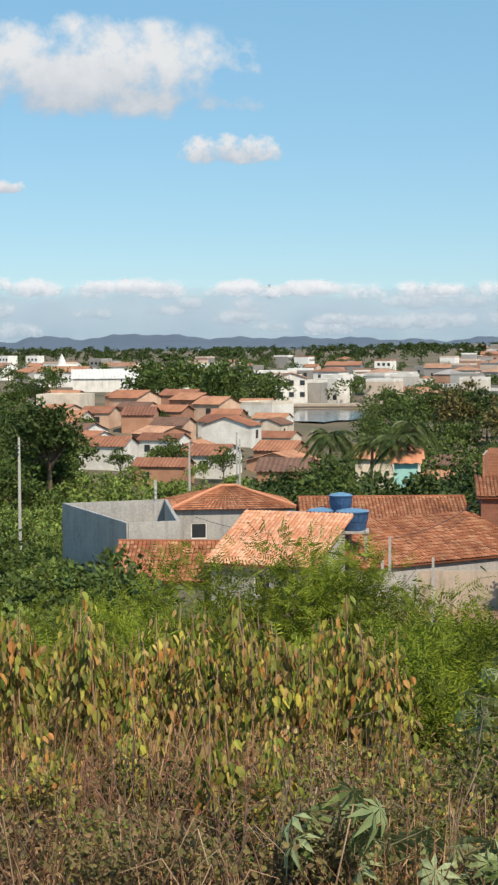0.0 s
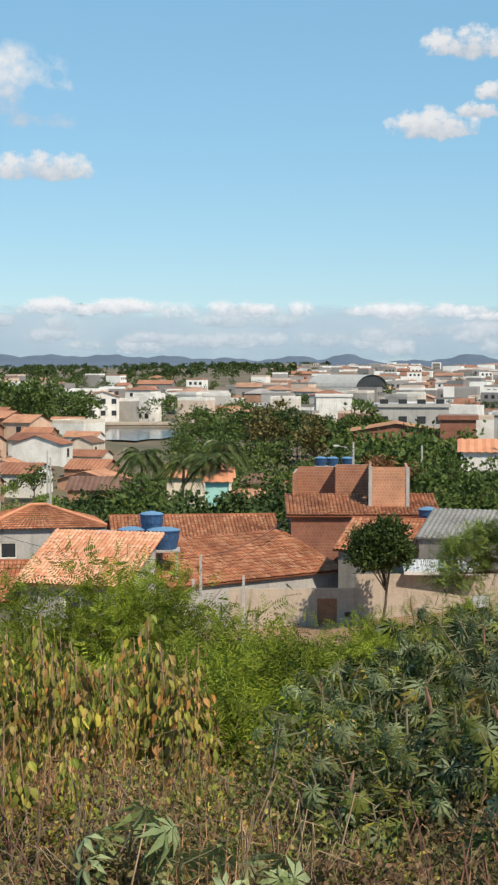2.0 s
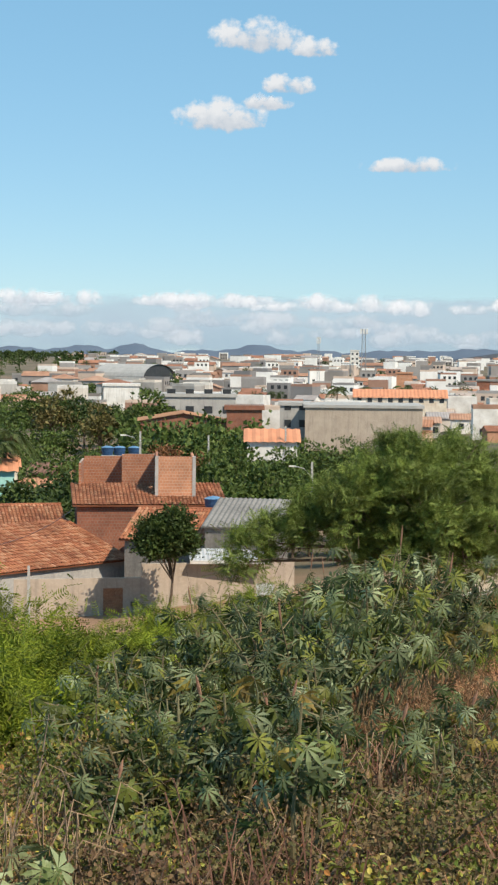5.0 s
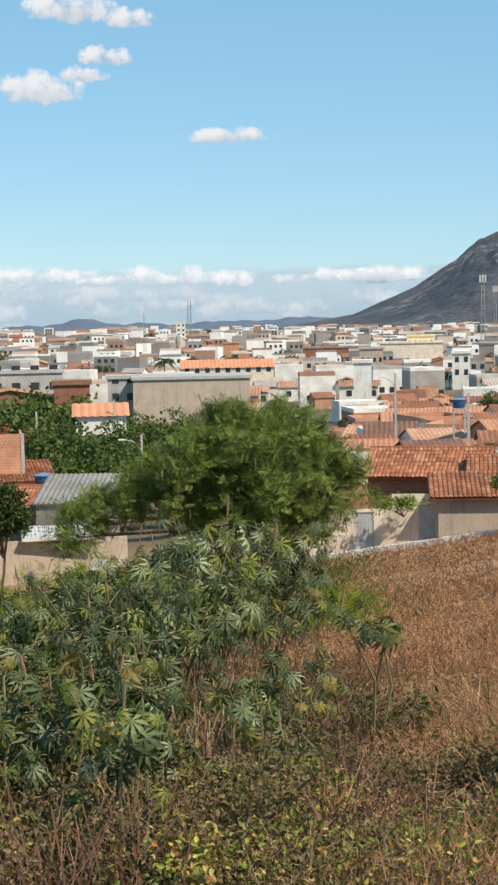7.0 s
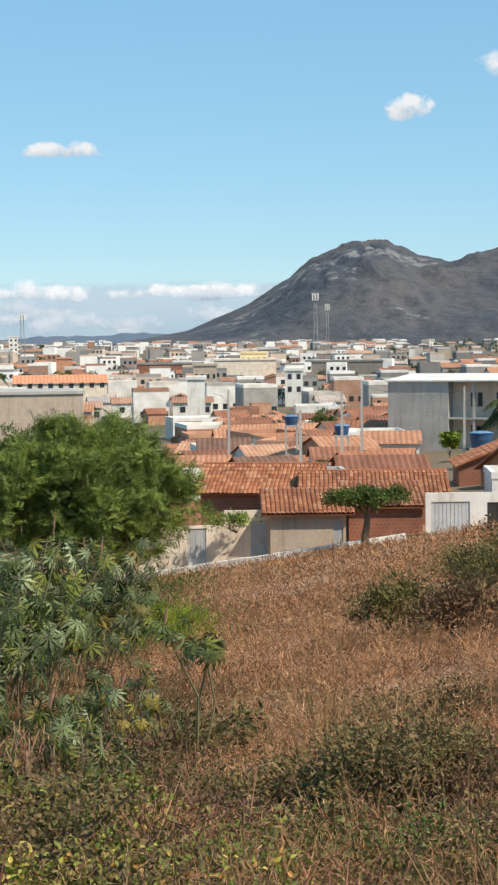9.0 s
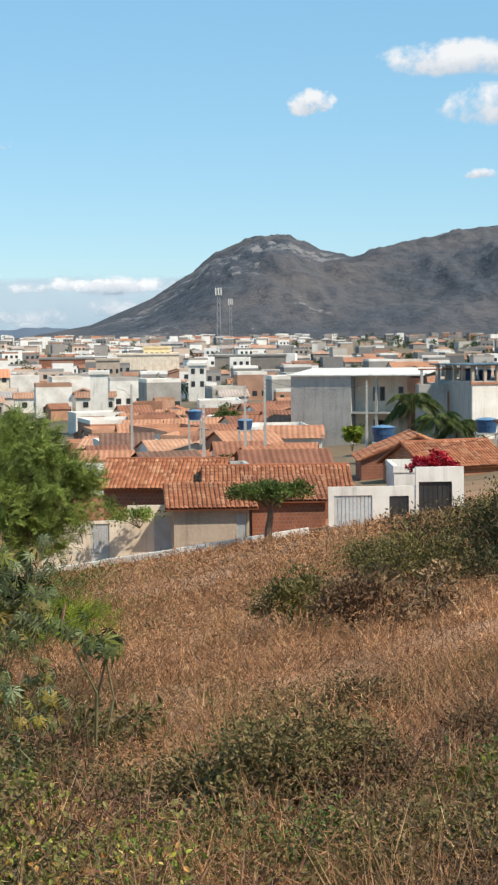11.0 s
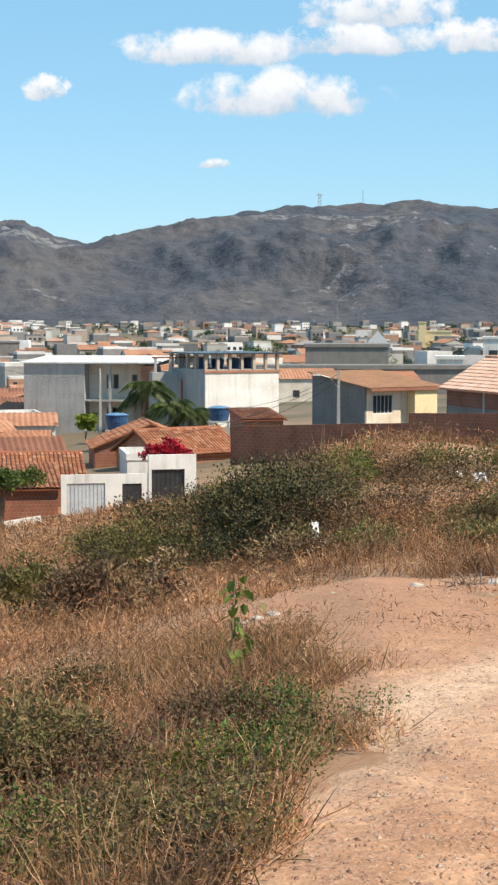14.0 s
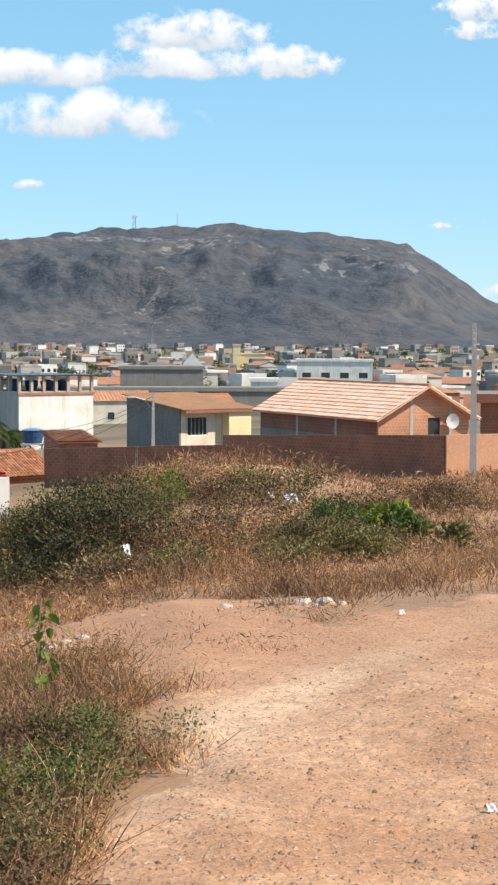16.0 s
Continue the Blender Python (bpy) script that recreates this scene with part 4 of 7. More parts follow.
def pole(bearing, distance, top, wide=0.12, arms=True, base=None, label="grey concrete power pole beside the street", lamp=False):
    x, y = spot(bearing, distance)
    z0 = ground_z(x, y) if base is None else base
    ob = thing("power_pole", label, "power pole", "power poles", pose(x, y, z0, 0, 0, -bearing))
    hgt = top - z0
    b = Build()
    w0, w1 = wide * 1.25, wide * 0.75
    b.add([(-w0, -w0, -0.5), (w0, -w0, -0.5), (w0, w0, -0.5), (-w0, w0, -0.5), (-w1, -w1, hgt), (w1, -w1, hgt), (w1, w1, hgt), (-w1, w1, hgt)], [(3, 2, 1, 0), (4, 5, 6, 7), (0, 1, 5, 4), (1, 2, 6, 5), (2, 3, 7, 6), (3, 0, 4, 7)])
    part("post", b, CONCRETE, ob)
    if arms:
        for k in range(3):
            part("insulator", Build().tube([(0, -w1 - 0.02, hgt - 0.5 - 0.3 * k), (0, -w1 - 0.14, hgt - 0.5 - 0.3 * k)], [0.05, 0.05], 6), WHITEWASH, ob)
    if lamp:
        part("lamp_arm", Build().tube([(0, 0, hgt - 1.2), (-0.6, -0.3, hgt - 0.5), (-1.3, -0.6, hgt - 0.3)], [0.04, 0.04, 0.04], 6), STEEL, ob)
        part("lamp_head", Build().box(-1.75, -0.75, hgt - 0.36, -1.25, -0.5, hgt - 0.24), WHITEWASH, ob)
    return ob


def top_z(slope_value, distance):
    return EYE + slope_value * distance


# --- street below the field, from the walled yard to the brick house ---
yard_wall("open roofless grey rendered walled yard with stains", [(-7.28, 105), (-9.42, 119), (-6.0, 121), (-5.6, 106), (-7.28, 105.05)], 3.4, PLASTER_GREY, 0.22, tops=[top_z(-.103, 105)] * 5)
house("low house with a terracotta hipped roof", facing(-5.75, 117, top_z(-.096, 117) - 3.0, 4), 8.4, 8.0, 3.0, PLASTER_GREY, ROOF_TILE, "hip", 1.25, openings=[("window", 1.2, 1.0, 1.1, 1.1), ("window", 5.6, 1.0, 1.1, 1.1)])
# left roof in darker tile; the next one's paler tile paints its sunlit slope
house("long tiled house with a darker orange roof", facing(-7.7, 96.5, top_z(-.136, 96.5) - 2.5, -10), 6.6, 6.4, 2.5, PLASTER_DARK, ROOF_TILE, "gable", 1.7, 0.4, openings=[("window", 2.0, 0.9, 1.0, 1.0)])
house("house with an orange tile roof paled for sunlight", facing(-4.5, 95, top_z(-.1265, 95) - 2.6, -24), 6.0, 5.6, 2.6, PLASTER_GREY, ROOF_PALE, "shed", 2.1, 0.4, openings=[("window", 2.6, 0.8, 1.0, 1.1)])
house("grey rendered house under a wide terracotta tile roof", facing(0.5, 97.5, top_z(-.131, 97.5) - 3.2, 38), 13.5, 5.6, 3.2, PLASTER_GREY, ROOF_TILE, "shed", 1.85, 0.3)
house("brick house with a low rust-red tile roof", facing(-1.3, 109, top_z(-.1035, 109) - 2.8, 3), 10.5, 7.0, 2.8, BRICK_DARK, ROOF_TILE, "gable", 1.2, 0.3)
house("house with a dark gable wall and tiled roof", facing(6.2, 103.5, top_z(-.108, 103.5) - 3.0, -18), 6.5, 7.5, 3.0, PLASTER_DARK, ROOF_TILE, "gable", 1.5, 0.3)
house("low tiled lean-to beside the brick house", facing(4.6, 110, top_z(-.0885, 110) - 2.6, 2), 9.5, 4.5, 2.6, BRICK_DARK, ROOF_TILE, "shed", 0.9, 0.3)
house("dark sheet-roofed shed behind the blue awning", facing(8.9, 101, top_z(-.101, 101) - 2.6, -12), 4.2, 5.0, 2.6, PLASTER_DARK, ROOF_FIBRE, "shed", 1.2, 0.2, style="sheet")

# unfinished upper floor in bare brick, its walls stepped
ub = thing("unfinished_house", "unfinished bare brick upper floor with stepped walls", "house", m=facing(7.24, 112, top_z(-.0843, 112)))
b = Build()
b.box(0, 0, -4.0, 2.55, 0.16, 2.75)
b.box(2.39, 0.16, -4.0, 2.55, 6.0, 2.7)
# orange brick front imitates the sunlit face; the side keeps redder brick
part("front_wall", b, BRICK_ORANGE, ub)
b = Build()
b.box(-0.02, 0.16, -4.0, 0.14, 1.0, 2.75)
b.box(-0.02, 1.0, -4.0, 0.14, 1.9, 0.7)
b.box(-0.02, 1.0, 1.6, 0.14, 1.9, 2.7)
b.box(-0.02, 1.9, -4.0, 0.14, 7.0, 2.7)
side = part("side_wall", b, BRICK, ub)
b = Build()
b.box(-5.0, 7.0, -4.0, 2.55, 7.16, 2.35)
b.box(-2.2, 5.5, -4.0, -0.02, 5.66, 2.6)
b.box(-2.36, 5.5, -4.0, -2.2, 7.0, 2.5)
b.box(-5.16, 2.0, -4.0, -5.0, 7.16, 2.2)
part("back_wall", b, BRICK, ub)
part("column", Build().box(-0.06, -0.05, -4.0, 0.16, 0.2, 2.8), CONCRETE, ub, "grey concrete corner column")
part("column", Build().box(2.4, -0.05, -4.0, 2.62, 0.2, 2.78), CONCRETE, ub, "grey concrete corner column")
wf = Build()
for q in ((-0.08, 1.0, 0.7, 0.0, 1.1, 1.6), (-0.08, 1.8, 0.7, 0.0, 1.9, 1.6), (-0.08, 1.1, 0.7, 0.0, 1.8, 0.8), (-0.08, 1.1, 1.5, 0.0, 1.8, 1.6)):
    wf.box(*q)
part("window_frame", wf, WHITEWASH, ub)

# rendered street wall with a plank door and a barred gate
sw = thing("street_wall", "stained grey-tan rendered street wall with a plank door", "wall", m=facing(2.5, 98, top_z(-.1593, 98.5), 3.5))
b = Build()
wall_run(b, 0, 16.5, 0, 0.18, 0, 2.75, [(5.15, 0.0, 1.15, 2.15), (14.2, 0.6, 1.1, 1.7)])
b.box(0, 0, -2.5, 16.5, 0.18, 0)
b.box(7.4, 0, 2.75, 16.5, 0.18, 3.55)
part("wall", b, PLASTER_TAN, sw)
plank_door(sw, 5.15, 0.05, 0.0, 1.15, 2.15, WOOD_OLD, 5, False)
plank_door(sw, 14.2, 0.05, 0.6, 1.1, 1.7, PALE_METAL, 6, True, "gate")
part("meter_box", Build().box(6.75, -0.1, 1.1, 7.15, -0.002, 1.35), DARK_GLASS, sw)
aw = thing("awning", "pale blue painted sheet awning over the street wall", "awning", m=facing(8.4, 99, top_z(-.121, 99), 3.5))
bb = Build()
ribbed(bb, (0, -0.4, 0), (1, 0, 0), (0, 0.96, 0.28), 4.6, 1.9, 0.25, 0.05)
part("sheet", bb, PALE_METAL, aw)
part("edge_beam", Build().box(0, -0.46, -0.14, 4.6, -0.4, 0.06), WHITEWASH, aw)
part("bracket", Build().box(0.2, -0.4, -0.1, 0.28, 1.3, -0.02), WHITEWASH, aw)
part("bracket", Build().box(4.3, -0.4, -0.1, 4.38, 1.3, -0.02), WHITEWASH, aw)
for a, d, s, r in ((-0.1, 101, -.0955, 0.7), (0.3, 99.5, -.105, 0.95), (-0.75, 101, -.1045, 0.85), (-1.75, 100, -.1065, 0.9)):
    water_tank(facing(a, d, top_z(s, d) - 1.2), r, 1.05, 0.9)
water_tank(facing(9.2, 108, top_z(-.083, 108) - 0.9), 0.6, 0.7)
for a, d, s in ((-7.0, 94, -.135), (1.3, 92, -.126), (1.55, 95.5, -.112), (3.0, 92, -.124)):
    pole(a, d, top_z(s, d), 0.09, False, label="short weathered concrete post by the street wall")

# --- the street above the grass field ---
cw = thing("street_wall", "peeling cream plaster wall with a barred metal door", "wall", m=facing(18.0, 87, top_z(-.1345, 86.5), -2))
b = Build()
wall_run(b, 0, 4.4, 0, 0.18, 0, 2.2, [(2.5, 0.0, 0.95, 2.05)])
wall_run(b, 4.4, 6.75, 0, 0.18, 0, 2.95, [(5.75, 0.3, 0.85, 2.1)])
b.box(0, 0, -2.5, 6.75, 0.18, 0)
part("wall", b, PLASTER_CREAM, cw)
plank_door(cw, 2.5, 0.05, 0.5, 0.95, 1.6, PALE_METAL, 7, True)
plank_door(cw, 5.75, 0.05, 0.3, 0.85, 2.1, PALE_METAL, 7, True)
part("step", Build().box(2.5, 0.02, 0.0, 3.45, 0.16, 0.5), WHITEWASH, cw)
house("low tan house with a two-part terracotta roof", facing(20.1, 95, top_z(-.0885, 95) - 2.8, -12), 6.3, 5.6, 2.8, BRICK_DARK, ROOF_TILE, "gable", 1.25, 0.4)
house("tan rendered front room under a tiled lean-to", facing(22.45, 86.2, top_z(-.1015, 86.2) - 2.55, 2), 3.85, 2.6, 2.55, PLASTER_TAN, ROOF_TILE, "shed", 0.75, 0.45, openings=[("metal", 3.2, 0.3, 0.5, 1.9)])
house("narrow house with rough old barrel tiles", facing(23.6, 92, top_z(-.0915, 92) - 2.7, 0), 7.6, 5.5, 2.7, BRICK_DARK, ROOF_TILE, "gable", 1.0, 0.35)
house("dark brick lean-to between the houses", facing(25.1, 87.5, top_z(-.0985, 87.5) - 2.4, 3), 3.8, 4.0, 2.4, BRICK_DARK, ROOF_TILE, "shed", 0.8, 0.3)
kerb = yard_wall("pale concrete kerb along the street edge", [(17.5, 84.8), (20, 83.8), (22.5, 82.6), (25, 82.3), (27, 83.0)], 0.35, WHITEWASH, 0.35, 1.0, name="kerb")
gw = thing("street_wall", "white painted garage wall with pale metal gates", "wall", m=facing(27.68, 86, top_z(-.1205, 86), 5))
b = Build()
wall_run(b, 0, 4.45, 0, 0.2, 0, 2.6, [(0.28, 0.0, 1.95, 2.15), (3.1, 0.5, 1.0, 1.6)])
b.box(0, 0, -2.0, 4.45, 0.2, 0)
wall_run(b, 4.45, 6.9, -0.05, 0.2, 0, 3.55, [(4.6, 0.2, 1.7, 2.6)])
part("wall", b, WHITEWASH, gw)
plank_door(gw, 0.28, 0.05, 0.0, 1.95, 2.15, PALE_METAL, 10, True, "gate")
plank_door(gw, 3.1, 0.06, 0.5, 1.0, 1.6, DARK_GLASS, 4, True, "gate")
plank_door(gw, 4.6, 0.06, 0.2, 1.7, 2.6, DARK_GLASS, 7, True, "gate")
house("white rendered house with a flat roof behind the wall", facing(29.9, 92, top_z(-.12, 92), 5), 2.0, 5.0, 3.5, WHITEWASH, CONCRETE, "flat", 0.35)
house("small grey flat-roofed kitchen block", facing(23.9, 98, top_z(-.112, 98), 5), 1.9, 2.5, 3.3, CONCRETE, CONCRETE, "flat", 0.2, openings=[("window", 0.4, 1.6, 1.1, 1.0)])

# --- grey two-storey block with loggias, and its neighbour with the roof deck ---
gb = thing("apartment_block", "grey rendered two-storey block with loggias and stains", "building", m=facing(26.45, 172, top_z(-.0645, 172), -14))
b = Build()
W = 6.2
b.box(0, 0, -2, W, 0.2, 6.9)
b.box(0, 0.2, -2, 0.2, 11, 6.9)
b.box(W - 0.2, 0.2, -2, W, 2.2, 6.9)
b.box(0, 11, -2, 13.5, 11.2, 6.9)
part("wall", b, PLASTER_GREY, gb)
b = Build()
wall_run(b, W, 12.0, 2.2, 2.4, -1, 6.7, [(W + 2.2, 1.9, 0.7, 1.4), (W + 2.9, 5.3, 0.0, 0.0)])
part("loggia_wall", b, PLASTER_CREAM, gb)
for z in (3.2, 0.0):
    part("balcony_slab", Build().box(W, 0.1, z - 0.18, 11.9, 2.2, z), CONCRETE, gb)
part("column", Build().box(8.6, 0.15, -1, 8.85, 0.4, 6.6), PLASTER_GREY, gb)
part("end_wall", Build().box(11.9, 0.1, -2, 13.5, 11, 6.6), BRICK, gb)
for x, z in ((W + 1.8, 4.2), (W + 2.5, 4.2), (W + 4.4, 4.2), (W + 1.8, 0.9)):
    window(gb, x, 2.14, z, 0.6, 1.5, frame=PLASTER_GREY)
part("roof", Build().slab((-0.3, -0.3, 6.95), (13.6, -0.3, 6.95), (13.6, 11.4, 7.4), (-0.3, 11.4, 7.4), 0.14), WHITEWASH, gb, "pale flat metal roof")
nb = thing("apartment_block", "whitewashed block with an open columned roof deck", "building", m=facing(32.5, 163, top_z(-.064, 163), 26))
b = Build()
b.box(0, 0, -3, 0.2, 8, 5.6)
b.box(-0.0, 8, -3, 8.0, 8.2, 5.6)
b.box(7.8, 0.2, -3, 8.0, 8, 5.6)
part("side_wall", b, PLASTER_GREY, nb)
nbw = part("front_wall", Build().box(0.0, -0.2, -3, 8.0, 0, 5.4), WHITEWASH, nb)
part("cornice", Build().box(-0.15, -0.3, 5.4, 8.1, 0.0, 5.65), BRICK, nb)
part("deck", Build().box(0, 0, 5.6, 8, 8.2, 5.75), CONCRETE, nb)
for k in range(7):
    part("column", Build().box(k * 1.3, -0.1, 5.65, k * 1.3 + 0.28, 0.2, 7.2), PLASTER_TAN, nb)
    part("column", Build().box(k * 1.3, 7.6, 5.65, k * 1.3 + 0.28, 7.9, 7.2), PLASTER_GREY, nb)
for k in range(3):
    part("column", Build().box(-0.05, 1.8 + k * 1.9, 5.65, 0.25, 2.1 + k * 1.9, 7.2), PLASTER_TAN, nb)
part("canopy", Build().box(-0.5, -0.5, 7.2, 8.5, 8.5, 7.34), DARK_GLASS, nb, "dark thin roof over the deck")
nc = thing("apartment_block", "dark grey stairwell block between the two buildings", "building", m=facing(30.75, 167, top_z(-.064, 167), 8))
part("wall", Build().box(0, 0, -3, 5.0, 7, 5.6), PLASTER_GREY, nc)
part("doorway", Build().box(3.0, -0.03, 2.4, 4.3, 0.001, 4.6), DARK_GLASS, nc)
part("surround", Build().box(2.8, -0.06, 2.2, 3.0, 0.002, 4.9), BRICK_DARK, nc)
for k in range(4):
    part("column", Build().box(0.2 + 1.5 * k, 0.1, 5.6, 0.45 + 1.5 * k, 0.35, 7.0), CONCRETE, nc)
part("beam", Build().box(0, 0.05, 7.0, 5.2, 0.4, 7.15), BRICK_DARK, nc)
for k in range(4):
    x, y, _ = (nb.matrix_basis @ Vector((1.2 + 1.7 * k, 3.0, 0))).to_tuple()
    water_tank(pose(x, y, nb.matrix_basis.translation.z + 5.75), 0.65, 0.85)
water_tank(facing(29.55, 140, top_z(-.056, 140) - 1.2), 0.95, 1.15, 0.1)
water_tank(facing(33.0, 140, top_z(-.053, 140) - 0.9), 0.9, 1.0, 0.1)
house("long low brick shed with a rusty sheet roof", facing(28.8, 120, top_z(-.0745, 120) - 2.0, 4), 8.0, 6.0, 2.0, BRICK_DARK, ROOF_TILE, "gable_y", 1.6, 0.3)
house("low brick house with sagging tile roof", facing(31.0, 112, top_z(-.079, 112) - 2.2, 30), 6.2, 6.0, 2.2, BRICK, ROOF_TILE, "gable", 1.4, 0.35)
house("bare brick outbuilding with a tilted tile roof", facing(33.9, 118, top_z(-.062, 118) - 2.6, 15), 2.7, 4.5, 3.0, BRICK, ROOF_TILE, "shed", 0.5, 0.25)
yard_wall("long bare brick yard wall", [(33.4, 108), (37, 104), (40.2, 102)], 2.0, BRICK_DARK, tops=[top_z(-.062, 108), top_z(-.0605, 104), top_z(-.0595, 102)])

# --- house with the sheet roof, and the tiled house in its brick yard ---
th = thing("house", "dark rendered house with a sloping rust-brown roof and yellow front", "house", m=facing(37.9, 122, top_z(-.0615, 122), 38))
b = Build()
b.add([(0, 0, -1), (0, 6.2, -1), (0, 6.2, 3.55), (0, 0, 2.75), (0.16, 0, -1), (0.16, 6.2, -1), (0.16, 6.2, 3.55), (0.16, 0, 2.75)], [(0, 3, 2, 1), (4, 5, 6, 7), (0, 4, 7, 3), (3, 7, 6, 2), (1, 2, 6, 5)])
part("side_wall", b, PLASTER_DARK, th)
b = Build()
wall_run(b, 0.16, 6.0, 0, 0.16, -1, 2.7, [(0.7, 1.8, 1.9, 1.4)])
part("front_wall", b, PLASTER_CREAM, th)
b = Build().box(3.9, -0.9, -1, 6.0, -0.02, 2.5)
part("porch", b, PLASTER_YELLOW, th)
part("back_wall", Build().box(0, 6.2, -1, 6.0, 6.36, 3.5), PLASTER_DARK, th)
part("end_wall", Build().box(5.84, 0.16, -1, 6.0, 6.2, 2.7), PLASTER_YELLOW, th)
slope(th, (-0.3, -1.1, 2.72), (1, 0, 0), (0, 0.991, 0.128), 6.9, 7.8, ROOF_SHEET, "sheet")
window(th, 0.7, 0.03, 0.8, 1.9, 1.4, bars=4)
part("barge_board", Build().box(-0.3, -1.16, 2.5, 6.6, -1.1, 2.72), BRICK_DARK, th)

rh = thing("house", "brick house with a wide pale orange tiled gable roof", "house", m=facing(44.6, 97.5, top_z(-.0725, 97.5), 30))
# local x runs along the gable side, y back along the long side
GW, GL, GH, GR = 6.1, 15.2, 2.85, 1.7
b = Build()
wall_run(b, 0, GW, 0, 0.16, 1.45, GH, [(3.3, 0.35, 0.85, 1.0)])
b.add([(0, 0, GH), (GW, 0, GH), (GW / 2, 0, GH + GR), (0, 0.16, GH), (GW, 0.16, GH), (GW / 2, 0.16, GH + GR)], [(0, 1, 2), (5, 4, 3), (0, 2, 5, 3), (1, 4, 5, 2)])
# orange brick puts the sunlight on the gable into its colour
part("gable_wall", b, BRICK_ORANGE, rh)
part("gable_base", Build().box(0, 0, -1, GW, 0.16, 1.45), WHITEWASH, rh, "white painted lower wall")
# dark brick and dark render paint the long side's shade
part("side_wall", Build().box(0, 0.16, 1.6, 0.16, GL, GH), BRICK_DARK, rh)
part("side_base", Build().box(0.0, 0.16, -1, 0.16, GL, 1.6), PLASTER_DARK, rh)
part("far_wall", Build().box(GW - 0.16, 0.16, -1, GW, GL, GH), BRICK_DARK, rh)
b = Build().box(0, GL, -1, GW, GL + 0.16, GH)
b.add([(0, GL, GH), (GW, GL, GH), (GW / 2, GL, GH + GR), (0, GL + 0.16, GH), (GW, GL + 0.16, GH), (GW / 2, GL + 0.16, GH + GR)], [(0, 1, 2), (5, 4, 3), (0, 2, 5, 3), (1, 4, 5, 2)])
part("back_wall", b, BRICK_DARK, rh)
ln = math.hypot(GW / 2, GR)
vx, vz = GW / 2 / ln, GR / ln
slope(rh, (-0.5 * vx, GL + 0.5, GH - 0.5 * vz + 0.08), (0, -1, 0), (vx, 0, vz), GL + 1.1, ln + 0.52, ROOF_NEW)
slope(rh, (GW + 0.5 * vx, -0.6, GH - 0.5 * vz + 0.08), (0, 1, 0), (-vx, 0, vz), GL + 1.1, ln + 0.52, ROOF_NEW)
part("ridge_cap", Build().tube([(GW / 2, -0.6, GH + GR + 0.14), (GW / 2, GL + 0.5, GH + GR + 0.14)], [0.12, 0.12], 8), ROOF_PALE, rh)
for x in (2.2, 4.8):
    part("column", Build().box(x - 0.1, -0.02, 0.9, x + 0.1, 0.0, GH + 1.2), CONCRETE, rh)
for k in range(1, 3):
    part("column", Build().box(-0.03, GL * k / 3 - 0.12, -1, 0.0, GL * k / 3 + 0.12, GH), CONCRETE, rh)
part("window", Build().box(3.3, 0.1, 1.8, 4.15, 0.13, 2.8), DARK_GLASS, rh)
part("air_conditioner", Build().box(2.6, -0.35, 0.7, 3.3, -0.02, 1.25), WHITEWASH, rh)
b = Build()
for k in range(12):
    a0, a1 = 2 * math.pi * k / 12, 2 * math.pi * (k + 1) / 12
    b.add([(0, 0.12, 0), (0.45 * math.cos(a0), -0.05, 0.45 * math.sin(a0)), (0.45 * math.cos(a1), -0.05, 0.45 * math.sin(a1))], [(0, 1, 2)])
sd = part("satellite_dish", b, PALE_METAL, rh)
sd.location = (4.75, -0.35, 2.6)
part("dish_arm", Build().tube([(4.75, -0.3, 2.6), (4.75, 0.0, 2.5)], [0.03, 0.03], 6), STEEL, rh)
# one wall in two tones: dark brick paints shade, orange paints sun
yard_wall("bare brick yard wall round the tiled house, darkened for shade", [(39.4, 98), (46.83, 88.5)], 2.05, BRICK_DARK, 0.18, tops=[top_z(-.0539, 98), top_z(-.053, 88.5)])
yard_wall("rendered yard wall in an orange lightened for full sun", [(46.86, 88.4), (56, 96)], 2.05, WALL_SUNLIT, 0.18, tops=[top_z(-.053, 88.4), top_z(-.046, 96)])

# --- poles ---
pole(47.76, 86.5, top_z(.0122, 86.5), 0.15)
for a, d, s, lamp in ((25.57, 128, -.0244, False), (24.9, 126, -.030, False), (21.08, 150, -.0286, True), (23.5, 112, -.041, False), (37.02, 116, -.029, True), (6.7, 150, -.045, True), (9.0, 170, -.047, False), (11.6, 190, -.041, False), (12.5, 130, -.062, True), (-10.9, 125, -.052, False), (-5.2, 170, -.056, False), (-3.6, 180, -.050, False), (-6.35, 107, -.078, False), (-3.5, 165, -.054, False), (29.0, 150, -.028, False)):
    pole(a, d, top_z(s, d), 0.11, True, lamp=lamp)


def cable(p, q, sag=0.6):
    pts = [Vector(p).lerp(Vector(q), k / 14) - Vector((0, 0, sag * 4 * (k / 14) * (1 - k / 14))) for k in range(15)]
    return tagged(part("power_cable", Build().tube(pts, [0.016] * 15, 4), DARK_GLASS), "thin dark power cable hung between poles", "cable", "power cables")


for (a0, d0, s0), (a1, d1, s1) in (((37.02, 116, -.031), (33.0, 120, -.052)), ((37.02, 116, -.035), (33.2, 118, -.062)), ((37.02, 116, -.034), (30.5, 110, -.07)), ((25.57, 128, -.027), (29.0, 150, -.030)), ((1.55, 95.5, -.113), (-5, 100, -.10)), ((5.0, 112, -.083), (1.55, 95.5, -.113))):
    cable((*spot(a0, d0), top_z(s0, d0)), (*spot(a1, d1), top_z(s1, d1)))


